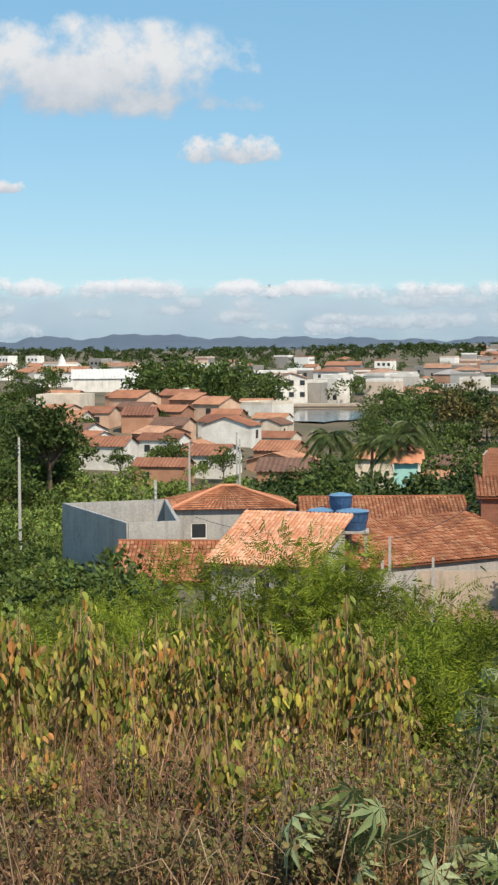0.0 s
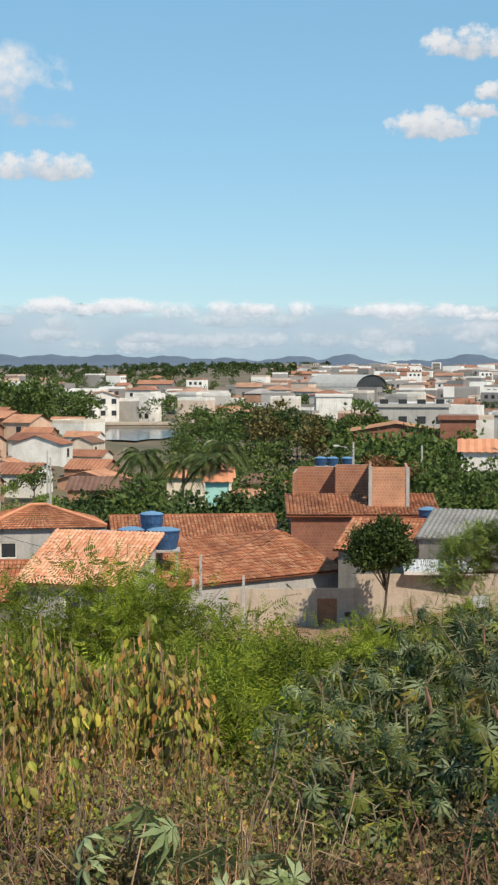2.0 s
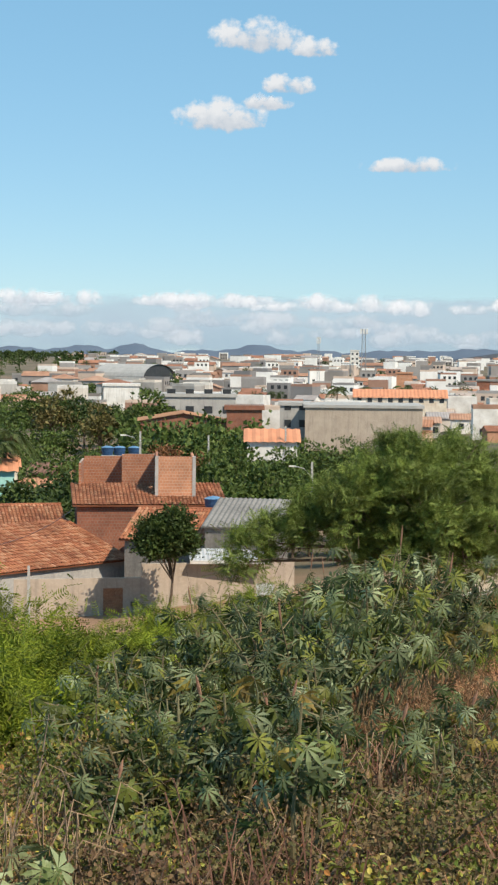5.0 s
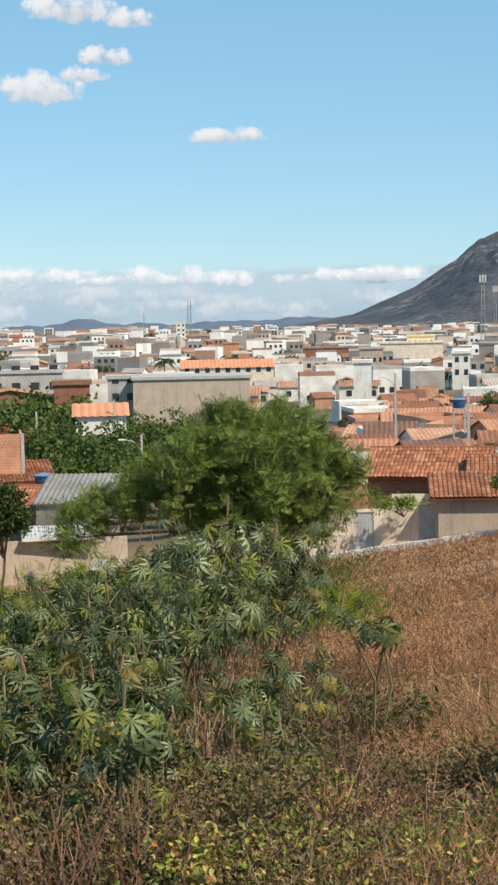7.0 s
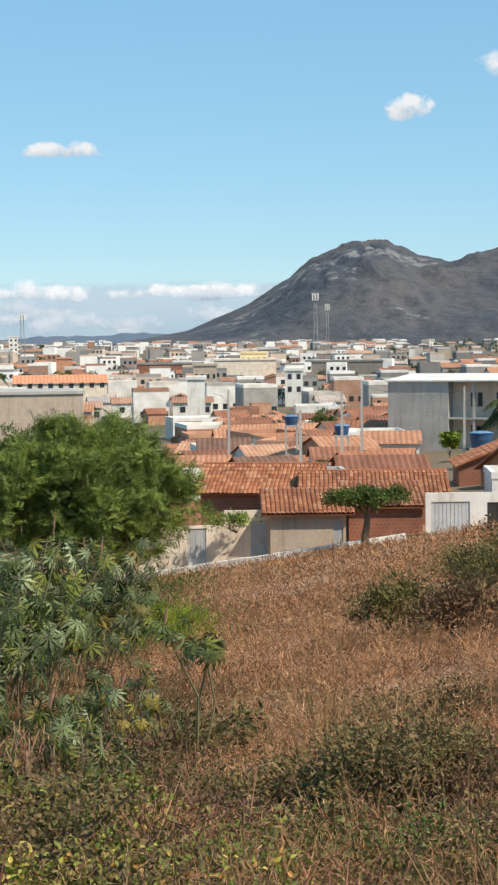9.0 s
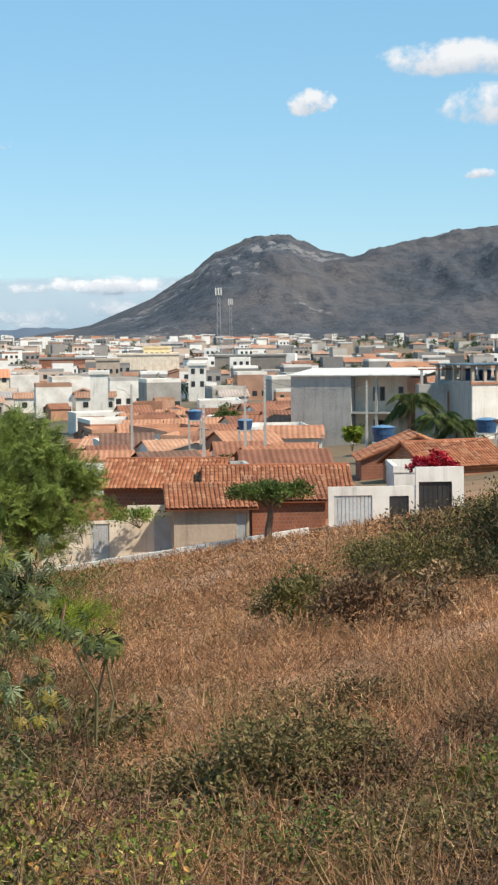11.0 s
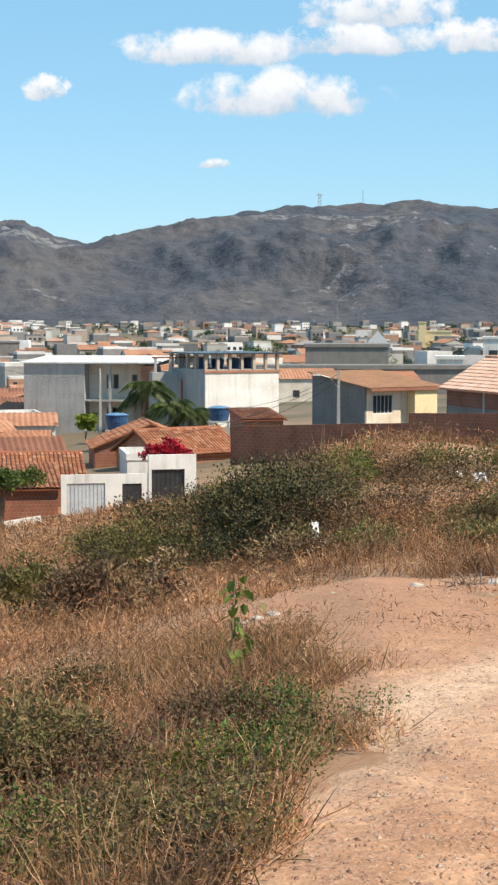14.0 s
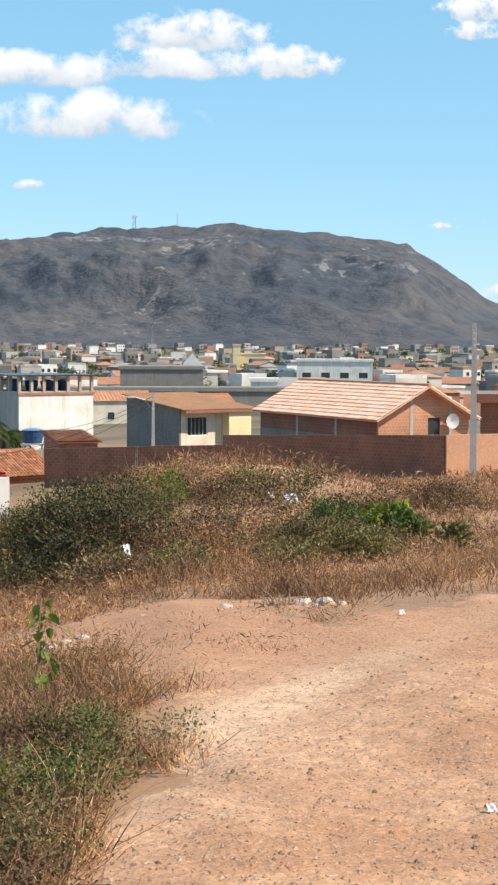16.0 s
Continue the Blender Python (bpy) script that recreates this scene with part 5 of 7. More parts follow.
# ---- the town: separate houses from a few models, and one joined mass far off ----
def far_shape(w, d, h, kind, rise, windows):
    """Walls, roof and windows of a plain town house, centred on its plot."""
    wall, roof, panes = Build(), Build(), []
    x, y, o = w / 2, d / 2, 0.35
    if kind == "gable":
        wall.add([(-x, -y, -2), (-x, y, -2), (-x, y, h), (-x, 0, h + rise), (-x, -y, h), (x, -y, -2), (x, y, -2), (x, y, h), (x, 0, h + rise), (x, -y, h)],
                 [(0, 4, 3, 2, 1), (5, 6, 7, 8, 9), (0, 5, 9, 4), (1, 2, 7, 6), (4, 9, 8, 3), (2, 3, 8, 7)])
        k = rise / y
        n = max(3, round(w / 0.55))
        pts = []
        for i in range(2 * n + 1):
            px, up = -x - o + (w + 2 * o) * i / (2 * n), 0.09 * (i % 2) + 0.06
            pts += [(px, -y - o, h - o * k + up), (px, 0, h + rise + up), (px, y + o, h - o * k + up)]
        roof.add(pts, [(3 * i + j, 3 * i + 3 + j, 3 * i + 4 + j, 3 * i + 1 + j) for i in range(2 * n) for j in (0, 1)])
    else:
        wall.box(-x, -y, -2, x, y, h)
        if kind == "hip":
            r = min(x, y)
            q = [(-x - o, -y - o, h - 0.1), (x + o, -y - o, h - 0.1), (x + o, y + o, h - 0.1), (-x - o, y + o, h - 0.1)]
            roof.add([*q, (-(x - r) - 0.1, 0, h + rise), (x - r + 0.1, 0, h + rise)], [(0, 1, 5, 4), (2, 3, 4, 5), (1, 2, 5), (3, 0, 4), (3, 2, 1, 0)])
        else:
            out, inn = [(-x, -y), (x, -y), (x, y), (-x, y)], [(-x + .2, -y + .2), (x - .2, -y + .2), (x - .2, y - .2), (-x + .2, y - .2)]
            v = [(*p, h) for p in out] + [(*p, h + rise) for p in out] + [(*p, h + rise) for p in inn] + [(*p, h + 0.02) for p in inn]
            roof.add(v, [f for i in range(4) for f in ((i, (i + 1) % 4, 4 + (i + 1) % 4, 4 + i), (4 + i, 4 + (i + 1) % 4, 8 + (i + 1) % 4, 8 + i), (8 + i, 8 + (i + 1) % 4, 12 + (i + 1) % 4, 12 + i))] + [(12, 13, 14, 15)])
    for k in range(windows):
        wx, wz = -x + w * (k % 3 + 0.6) / 3.2, 1.0 + 3.0 * (k // 3)
        panes.append(Build().box(wx, -y - 0.05, wz, wx + 1.1, -y + 0.02, wz + 1.2))
    return wall, roof, panes


SHAPES = [(6, 8, 2.9, "gable", 1.2, 2, "small plastered town house with a tiled gable roof"), (8, 6, 3.0, "gable", 1.1, 3, "wide plastered town house with terracotta roof"),
          (5.5, 9, 2.8, "gable", 1.2, 1, "narrow tiled town house with plain walls"), (9, 8, 3.3, "hip", 1.5, 3, "broad town house with a hipped tile roof"),
          (7, 8, 6.0, "flat", 0.7, 6, "two-storey flat-roofed painted town house"), (7, 9, 3.4, "flat", 0.6, 2, "flat-roofed single-storey town house"),
          (9, 8, 6.2, "hip", 1.4, 6, "two-storey town house with a tiled roof"), (15, 9, 4.2, "gable", 1.6, 3, "long low shed with a ribbed roof")]
MADE = {}
placed = []
mass_wall, mass_roof, mass_pane = Build(), Build(), Build()


def free(x, y, gap):
    for px, py, gp in placed:
        if abs(px - x) < gap and abs(py - y) < gap and math.hypot(px - x, py - y) < max(gap, gp):
            return False
    return True


def settle(k, bearing, d, turn, joined):
    x, y = spot(bearing, d)
    m = pose(x, y, ground_z(x, y), 0, 0, turn)
    if d < 330:
        s = rng.uniform(0.85, 1.1) if bearing < -1 else rng.uniform(0.62, 0.92)
        m = m @ pose(0, 0, 0, 0, 0, rng.uniform(-12, 12)) @ Matrix.Diagonal((s, s, s * rng.uniform(0.85, 1.1), 1))
    if joined:
        wall, roof, panes = far_shape(*SHAPES[k][:6])
        for dst, src in ((mass_wall, [wall]), (mass_roof if SHAPES[k][3] != "flat" else mass_wall, [roof]), (mass_pane, panes if rng.random() < 0.45 else panes[:1])):
            for s in src:
                dst.add([m @ Vector(p) for p in s.v], s.f)
        return
    near = d < 330
    if (k, near) in MADE:
        return copy_thing(MADE[k, near], m)
    ob = MADE[k, near] = thing("house", SHAPES[k][6], "house", "town houses", m)
    wall, roof, panes = far_shape(*SHAPES[k][:6])
    part("wall", wall, NEAR_WALL if near else FAR_WALL, ob)
    part("roof" if SHAPES[k][3] != "flat" else "parapet", roof, (NEAR_ROOF if near else FAR_ROOF) if SHAPES[k][3] != "flat" else (NEAR_WALL if near else FAR_WALL), ob)
    for p in panes:
        if rng.random() < 0.6:
            part("window", p, DARK_GLASS, ob)


def quarter(count, a0, a1, d0, d1, gap, picks, joined=False, tries=9):
    """Scatter houses over a quarter of the town, between two bearings and two distances."""
    done = 0
    for _ in range(count * tries):
        if done >= count:
            break
        a = rng.uniform(a0, a1)
        d = d0 * (d1 / d0) ** rng.random()
        x, y = spot(a, d)
        if (-3.5 < a < 1.6 and 350 < d < 440) or not free(x, y, gap):
            continue
        placed.append((x, y, gap))
        settle(rng.choice(picks), a, d, rng.choice((-14, -18, -20, 70, -28, 164)) + rng.uniform(-6, 6), joined)
        done += 1


quarter(38, -9.6, -1.9, 196, 325, 10.0, [0, 1, 2, 0, 1, 0, 5], tries=20)
quarter(185, 19.6, 26.6, 106, 270, 5.4, [0, 1, 2, 0, 2, 5], tries=16)
quarter(8, 1.2, 5.0, 180, 230, 10, [0, 1, 2])
quarter(26, 4.5, 12, 150, 215, 8.5, [0, 1, 2])
quarter(40, -2.0, 9, 440, 560, 12, [0, 1, 4, 5, 6, 4, 4])
quarter(44, 9, 27, 300, 420, 12, [0, 1, 4, 5, 4, 2, 5])
quarter(28, 26, 49.5, 230, 420, 12, [1, 4, 5, 6, 4, 7, 5])
quarter(60, -12.5, 9, 480, 950, 14, [4, 5, 0, 3, 7, 4], True)
quarter(300, 4, 27, 420, 900, 11, [0, 1, 4, 5, 5, 4, 2, 5], True)
quarter(420, 4, 27, 900, 1750, 13, [0, 4, 5, 7, 5, 4, 5], True)


def join_town(label, wall_material):
    mass = part("far_town", mass_wall, wall_material)
    tagged(mass, label, "town", kind="stuff")
    tagged(part("far_roofs", mass_roof, FAR_ROOF_PIECE, mass), kind="stuff")
    tagged(part("far_windows", mass_pane, DARK_GLASS, mass), kind="stuff")


join_town("dense far town of white, grey and brick houses", FAR_WALL_PIECE)
mass_wall, mass_roof, mass_pane = Build(), Build(), Build()
quarter(150, 26, 49.5, 420, 750, 12, [1, 4, 5, 5, 4, 7, 5], True)
quarter(310, 26, 49.5, 750, 1850, 13, [3, 4, 5, 4, 5, 4, 5], True)
join_town("grey, brown and white far town at the mountain's foot", FOOT_WALL_PIECE)


# ---- landmarks of the town ----
def block(label, a0, a1, d, base, top, depth, wall, roof=None, name="building", turn=0.0, rows=0, cols=0, roof_kind="flat", rise=0.6):
    """A plain larger building between two bearings, its front d away; base and top are heights."""
    w = d * (math.tan(radians(a1 - a0)))
    ob = thing(name, label, "building", m=facing(a0, d, base, turn))
    h = top - base
    part("wall", Build().box(0, 0, -3, w, depth, h), wall, ob)
    if roof_kind == "flat":
        part("roof", Build().box(-0.3, -0.3, h, w + 0.3, depth + 0.3, h + rise), roof or wall, ob)
    elif roof_kind == "arch":
        b = Build()
        n = 14
        prof = [(w / 2 - w / 2 * math.cos(math.pi * k / n), rise * math.sin(math.pi * k / n)) for k in range(n + 1)]
        vs = [(x, y, h + z) for x, z in prof for y in (-0.4, depth)]
        b.add(vs, [(2 * k, 2 * k + 2, 2 * k + 3, 2 * k + 1) for k in range(n)])
        part("roof", b, roof, ob)
        # dark sheet across the arch stands in for the open end's shade
        part("gable", Build().add([(x, 0.3, h + z * 0.95) for x, z in prof], [tuple(range(n + 1))]), DARK_GLASS, ob)
    elif roof_kind == "gable":
        b = Build()
        k = rise / (w / 2)
        ribbed(b, (-0.4, depth + 0.4, h - 0.4 * k), (0, -1, 0), (1, 0, k), depth + 0.8, math.hypot(w / 2 + 0.4, rise + 0.4 * k), 0.9, 0.1)
        part("roof", b, roof, ob)
        b = Build()
        ribbed(b, (w + 0.4, -0.4, h - 0.4 * k), (0, 1, 0), (-1, 0, k), depth + 0.8, math.hypot(w / 2 + 0.4, rise + 0.4 * k), 0.9, 0.1)
        part("roof", b, roof, ob)
        part("gable", Build().add([(0, 0.02, h), (w, 0.02, h), (w / 2, 0.02, h + rise)], [(0, 1, 2)]), wall, ob)
    elif roof_kind == "long":
        b = Build()
        k = rise / (depth / 2)
        ribbed(b, (-0.4, -0.4, h - 0.4 * k), (1, 0, 0), (0, 1, k), w + 0.8, math.hypot(depth / 2 + 0.4, rise + 0.4 * k), 0.9, 0.1)
        part("roof", b, roof, ob)
    for i in range(rows):
        for j in range(cols):
            x, z = w * (j + 0.3) / cols, 1.0 + 3.0 * i
            part("window", Build().box(x, -0.04, z, x + w / cols * 0.45, 0.01, z + 1.3), DARK_GLASS, ob)
    return ob


def at(s, d):
    return top_z(s, d)


block("long white market hall with a low pale roof", -9.1, -6.6, 430, at(-.0245, 430), at(-.018, 430), 20, WHITEWASH, WHITEWASH, roof_kind="long", rise=2.2)
block("white arched sports hall, dark sheet for its open end", -6.7, -5.2, 425, at(-.025, 425), at(-.0225, 425), 25, WHITEWASH, WHITEWASH, roof_kind="arch", rise=2.6)
block("white market hall wing with a plain front", -5.2, -3.9, 428, at(-.0245, 428), at(-.0175, 428), 20, WHITEWASH)
block("white walled store above the trees", -3.5, -1.6, 440, at(-.022, 440), at(-.0155, 440), 14, WHITEWASH)
sp = thing("church", "white church tower with a slender spire", "church", m=facing(-9.46, 520, at(-.018, 520)))
part("tower", Build().box(-1.8, 0, -4, 1.8, 3.6, 4.0), WHITEWASH, sp)
part("spire", Build().tube([(0, 1.8, 4.0), (0, 1.8, 7.6)], [1.6, 0.1], 8), WHITEWASH, sp)
part("nave", Build().box(1.8, 0, -4, 8, 14, 1.5), WHITEWASH, sp)
block("tall white two-storey house with a tile roof", -2.3, -1.2, 432, at(-.032, 432), at(-.0185, 432), 9, WHITEWASH, ROOF_SHEET, rows=2, cols=3, roof_kind="gable", rise=1.4)
block("wide arched sports hall with a grey vaulted roof", 6.75, 8.5, 620, at(-.0171, 620), at(-.0145, 620), 24, WHITEWASH, CONCRETE, roof_kind="arch", rise=5.6, turn=50)
block("bright white flat building below the hall", 5.45, 6.65, 440, at(-.030, 440), at(-.0185, 440), 12, WHITEWASH)
block("grey unfinished two-storey block", 7.4, 9.9, 300, at(-.0375, 300), at(-.0245, 300), 10, PLASTER_GREY, CONCRETE, rows=2, cols=4)
block("dark brick workshop with a low gable", 6.7, 9.6, 225, at(-.052, 225), at(-.0385, 225), 10, BRICK_DARK, ROOF_SHEET, roof_kind="gable", rise=1.0)
block("dark brick wall block beside the workshop", 9.6, 10.8, 223, at(-.047, 223), at(-.0318, 223), 6, BRICK_DARK)
block("small house with a bright orange tile roof", 10.3, 12.0, 190, at(-.054, 190), at(-.050, 190), 7, WHITEWASH, ROOF_PALE, roof_kind="long", rise=1.2)
block("grey two-storey building by the warehouse", 11.4, 12.4, 300, at(-.045, 300), at(-.029, 300), 10, PLASTER_GREY, CONCRETE, rows=2, cols=2)
block("long beige warehouse with a pale roof edge", 12.25, 16.2, 290, at(-.0465, 290), at(-.0300, 290), 18, PLASTER_TAN, CONCRETE, rise=0.5)
block("long school with an orange tile roof", 13.9, 17.0, 400, at(-.029, 400), at(-.0235, 400), 10, PLASTER_CREAM, ROOF_PALE, rows=1, cols=9, roof_kind="long", rise=1.8)
block("coral painted three-storey building", 15.3, 15.85, 700, at(-.0185, 700), at(-.0095, 700), 10, BRICK_ORANGE)
block("tall white apartment tower", 13.75, 14.05, 1100, at(-.008, 1100), at(.0036, 1100), 8, WHITEWASH, rows=4, cols=2)
block("long grey shed roof in the town", 18.0, 20.6, 640, at(-.0185, 640), at(-.0135, 640), 20, BRICK_DARK, ROOF_FIBRE)
block("large beige store with blank walls", 20.6, 22.7, 560, at(-.022, 560), at(-.0115, 560), 20, PLASTER_CREAM)
block("ochre upper block on the beige store", 21.5, 22.4, 566, at(-.014, 566), at(-.0075, 566), 12, PLASTER_YELLOW, rows=1, cols=5)
block("brown shop block with a row of openings", 19.9, 20.7, 500, at(-.024, 500), at(-.0145, 500), 12, PLASTER_TAN, rows=1, cols=4)
block("white three-storey house with balconies", 23.0, 23.6, 400, at(-.033, 400), at(-.018, 400), 9, WHITEWASH, rows=2, cols=2)
block("tall white gable houses in a row", 19.7, 20.3, 330, at(-.037, 330), at(-.0225, 330), 9, WHITEWASH)
block("dark grey industrial hall", 23.7, 26.3, 620, at(-.021, 620), at(-.013, 620), 20, PLASTER_DARK, ROOF_FIBRE)
block("large dark grey hall with blank walls", 35.9, 38.7, 330, at(-.031, 330), at(-.0155, 330), 20, PLASTER_DARK, PLASTER_DARK)
block("long grey wall of a depot", 33.2, 41.6, 260, at(-.040, 260), at(-.0285, 260), 8, PLASTER_DARK)
block("white office building with dark window bands", 41.85, 44.4, 420, at(-.0225, 420), at(-.0105, 420), 14, WHITEWASH, rows=1, cols=4)
block("yellow building with a small tower", 39.6, 40.8, 800, at(-.012, 800), at(-.0065, 800), 14, PLASTER_YELLOW)
block("narrow yellow stair tower above the roofs", 39.7, 39.95, 798, at(-.012, 798), at(-.0012, 798), 4, PLASTER_YELLOW)
block("white town house with a blank side", 40.3, 41.2, 300, at(-.033, 300), at(-.0225, 300), 8, WHITEWASH, rows=1, cols=2)
block("dark brick neighbour house beyond the yard wall", 48.0, 51.5, 115, at(-.06, 115), at(-.034, 115), 8, BRICK_DARK)
py = thing("pavilion", "silver pyramid-roofed pavilion in the town", "pavilion", m=facing(38.33, 520, at(-.0146, 520)))
part("roof", Build().add([(-3.9, -3.9, 0), (3.9, -3.9, 0), (3.9, 3.9, 0), (-3.9, 3.9, 0), (0, 0, 4.6)], [(0, 1, 4), (1, 2, 4), (2, 3, 4), (3, 0, 4)]), STEEL, py)
part("wall", Build().box(-3.5, -3.5, -4, 3.5, 3.5, 0), WHITEWASH, py)


def mast(label, bearing, d, base, top, w, panels=True):
    ob = thing("radio_mast", label, "mast", "masts", facing(bearing, d, base))
    h = top - base
    for sx, sy in ((-1, -1), (1, -1), (1, 1), (-1, 1)):
        part("leg", Build().tube([(sx * w, sy * w, -2), (sx * w * 0.55, sy * w * 0.55, h)], [w * 0.16, w * 0.12], 4), STEEL, ob)
    b = Build()
    n = max(5, int(h / (w * 4)))
    for k in range(n):
        z0, z1 = h * k / n, h * (k + 1) / n
        r0, r1 = w * (1 - 0.45 * k / n), w * (1 - 0.45 * (k + 1) / n)
        b.tube([(-r0, -r0, z0), (r1, -r1, z1)], [w * 0.08] * 2, 3)
        b.tube([(r0, r0, z0), (-r1, r1, z1)], [w * 0.08] * 2, 3)
        b.tube([(-r0, r0, z0), (-r1, -r1, z1)], [w * 0.08] * 2, 3)
    part("bracing", b, STEEL, ob)
    if panels:
        for k in range(3):
            part("antenna", Build().box(-w * 1.5 + k * w * 1.2, -w * 1.2, h * 0.88, -w * 0.9 + k * w * 1.2, -w * 0.9, h), WHITEWASH, ob)
    return ob


mast("slender lattice radio mast in the town", 12.68, 700, at(-.02, 700), at(.0115, 700), 0.55)
mast("lattice mast with antenna panels", 14.2, 900, at(-.008, 900), at(.0165, 900), 1.3)
mast("tall grey floodlight mast", 24.05, 620, at(-.009, 620), at(.0275, 620), 0.8)
mast("second lattice mast behind the first", 24.45, 660, at(-.009, 660), at(.021, 660), 0.6)
mast("thin mast at the mountain's foot", 36.98, 900, at(-.004, 900), at(.0105, 900), 0.5, False)
mast("relay tower on the mountain crest", 36.37, 2790, at(.064, 2790), at(.0742, 2790), 3.0)
mast("thin relay mast on the mountain crest", 37.81, 2790, at(.064, 2790), at(.0758, 2790), 1.2, False)
block("low sandy bank along the far shore of the lake", -2.3, 0.7, 425, at(-.0372, 425), at(-.0352, 425), 6, PLASTER_TAN, name="bank")
block("small turquoise painted house among the palms", 1.7, 2.5, 158, at(-.078, 158), at(-.068, 158), 5, TURQUOISE, ROOF_PALE, roof_kind="long", rise=0.9)
block("low house with an orange roof among the trees", 0.4, 2.6, 172, at(-.072, 172), at(-.0655, 172), 6, PLASTER_CREAM, ROOF_PALE, roof_kind="long", rise=1.1)
for a, d, s in ((24.9, 140, -.0535), (23.2, 150, -.0475), (5.6, 170, -.057), (6.0, 171, -.057), (6.5, 172, -.057)):
    water_tank(facing(a, d, top_z(s, d) - 0.9), 0.62, 0.7, 0.55)


# ---- vegetation ----
nr = np.random.default_rng(11)


def unit(v):
    return v / np.maximum(np.linalg.norm(v, axis=-1, keepdims=True), 1e-9)


def fan(lobes, spread, reach, width, droop):
    """A palmate leaf in the xy plane, stalk at the origin, pointing along +x."""
    v, f = [(0.0, 0.0, 0.0)], []
    for k in range(lobes):
        a = -spread + 2 * spread * k / (lobes - 1)
        r = reach * (0.62 + 0.38 * math.cos(a * 0.55))
        s, c = math.sin(a), math.cos(a)
        o = len(v)
        for along, side, z in ((0.55, width, -droop * 0.3 + 0.03), (1.0, 0, -droop), (0.55, -width, -droop * 0.3 + 0.03), (0.52, 0, -droop * 0.25)):
            v.append((r * (along * c - side * s), r * (along * s + side * c), z * r))
        f += [(0, o + 3, o), (o, o + 3, o + 1), (o + 3, o + 2, o + 1), (0, o + 2, o + 3)]
    return np.array(v), np.array(f)


T_LEAF = (np.array([(0, 0, 0), (0.45, 0.22, 0.06), (1, 0, -0.05), (0.45, -0.22, 0.06)], float), np.array([(0, 2, 1), (0, 3, 2)]))
T_BROAD = (np.array([(0, 0, 0), (0.25, 0.3, 0.05), (0.65, 0.26, 0.0), (1, 0, -0.2), (0.65, -0.26, 0.0), (0.25, -0.3, 0.05), (0.5, 0, -0.06)], float),
           np.array([(0, 6, 1), (1, 6, 2), (2, 6, 3), (3, 6, 4), (4, 6, 5), (5, 6, 0)]))
sv, sf = [], []
for kk in range(6):
    xx = 0.12 + 0.14 * kk
    for sg in (-1, 1):
        oo = len(sv)
        ll = 0.30 * (1 - 0.4 * abs(kk - 2) / 4)
        sv += [(xx, 0, 0), (xx + 0.02, sg * ll * 0.5, 0.035), (xx + 0.10, sg * ll, -0.03), (xx + 0.085, sg * ll * 0.45, 0.0)]
        sf += [(oo, oo + 2, oo + 1), (oo, oo + 3, oo + 2)]
T_SPRAY = (np.array(sv, float), np.array(sf))
T_PALMATE = fan(8, 2.5, 1.0, 0.17, 0.35)
T_BLADE = (np.array([(0, -0.5, 0), (0, 0.5, 0), (0.5, 0.4, 0.0), (0.5, -0.4, 0.0), (1, 0, -0.12)], float), np.array([(0, 1, 2), (0, 2, 3), (3, 2, 4)]))


def scatter(template, p, axis, normal, length, width=None):
    """Copies of a template: its x along axis, its z along normal."""
    tv, tf = template
    axis = unit(axis)
    side = unit(np.cross(normal, axis))
    normal = np.cross(axis, side)
    length = np.broadcast_to(length, (len(p),))[:, None, None]
    width = length if width is None else np.broadcast_to(width, (len(p),))[:, None, None]
    v = p[:, None, :] + tv[None, :, 0:1] * length * axis[:, None, :] + tv[None, :, 1:2] * width * side[:, None, :] + tv[None, :, 2:3] * length * normal[:, None, :]
    f = tf[None] + (np.arange(len(p)) * len(tv))[:, None, None]
    return v.reshape(-1, 3), f.reshape(-1, 3)


def balls(n, blobs, clumps, spread):
    """Points in clumps near the outside of a set of blobs (x, y, z, rx, ry, rz), with each one's outward direction."""
    blobs = np.array(blobs, float)
    vol = blobs[:, 3] * blobs[:, 4] + 0.01
    pick = nr.choice(len(blobs), clumps, p=vol / vol.sum())
    d = unit(nr.normal(size=(clumps, 3)))
    d[:, 2] = np.where(d[:, 2] < -0.45, -d[:, 2], d[:, 2])
    c = blobs[pick, :3] + d * blobs[pick, 3:6] * (0.55 + 0.5 * nr.random((clumps, 1)))
    k = nr.integers(0, clumps, n)
    q = c[k] + nr.normal(size=(n, 3)) * spread * np.array([1, 1, 0.7])
    return q, unit(d[k] + 0.5 * nr.normal(size=(n, 3)))


def foliage(n, blobs, clumps, spread, template, length, upright=0.4, width=None):
    p, out = balls(n, blobs, clumps, spread)
    axis = out + nr.normal(size=(n, 3)) * 0.6
    normal = nr.normal(size=(n, 3)) * 0.7 + np.array([0, 0, upright * 2])
    ln = length * nr.uniform(0.65, 1.25, n)
    return Build().arrays(*scatter(template, p, axis, normal, ln, None if width is None else ln * width))


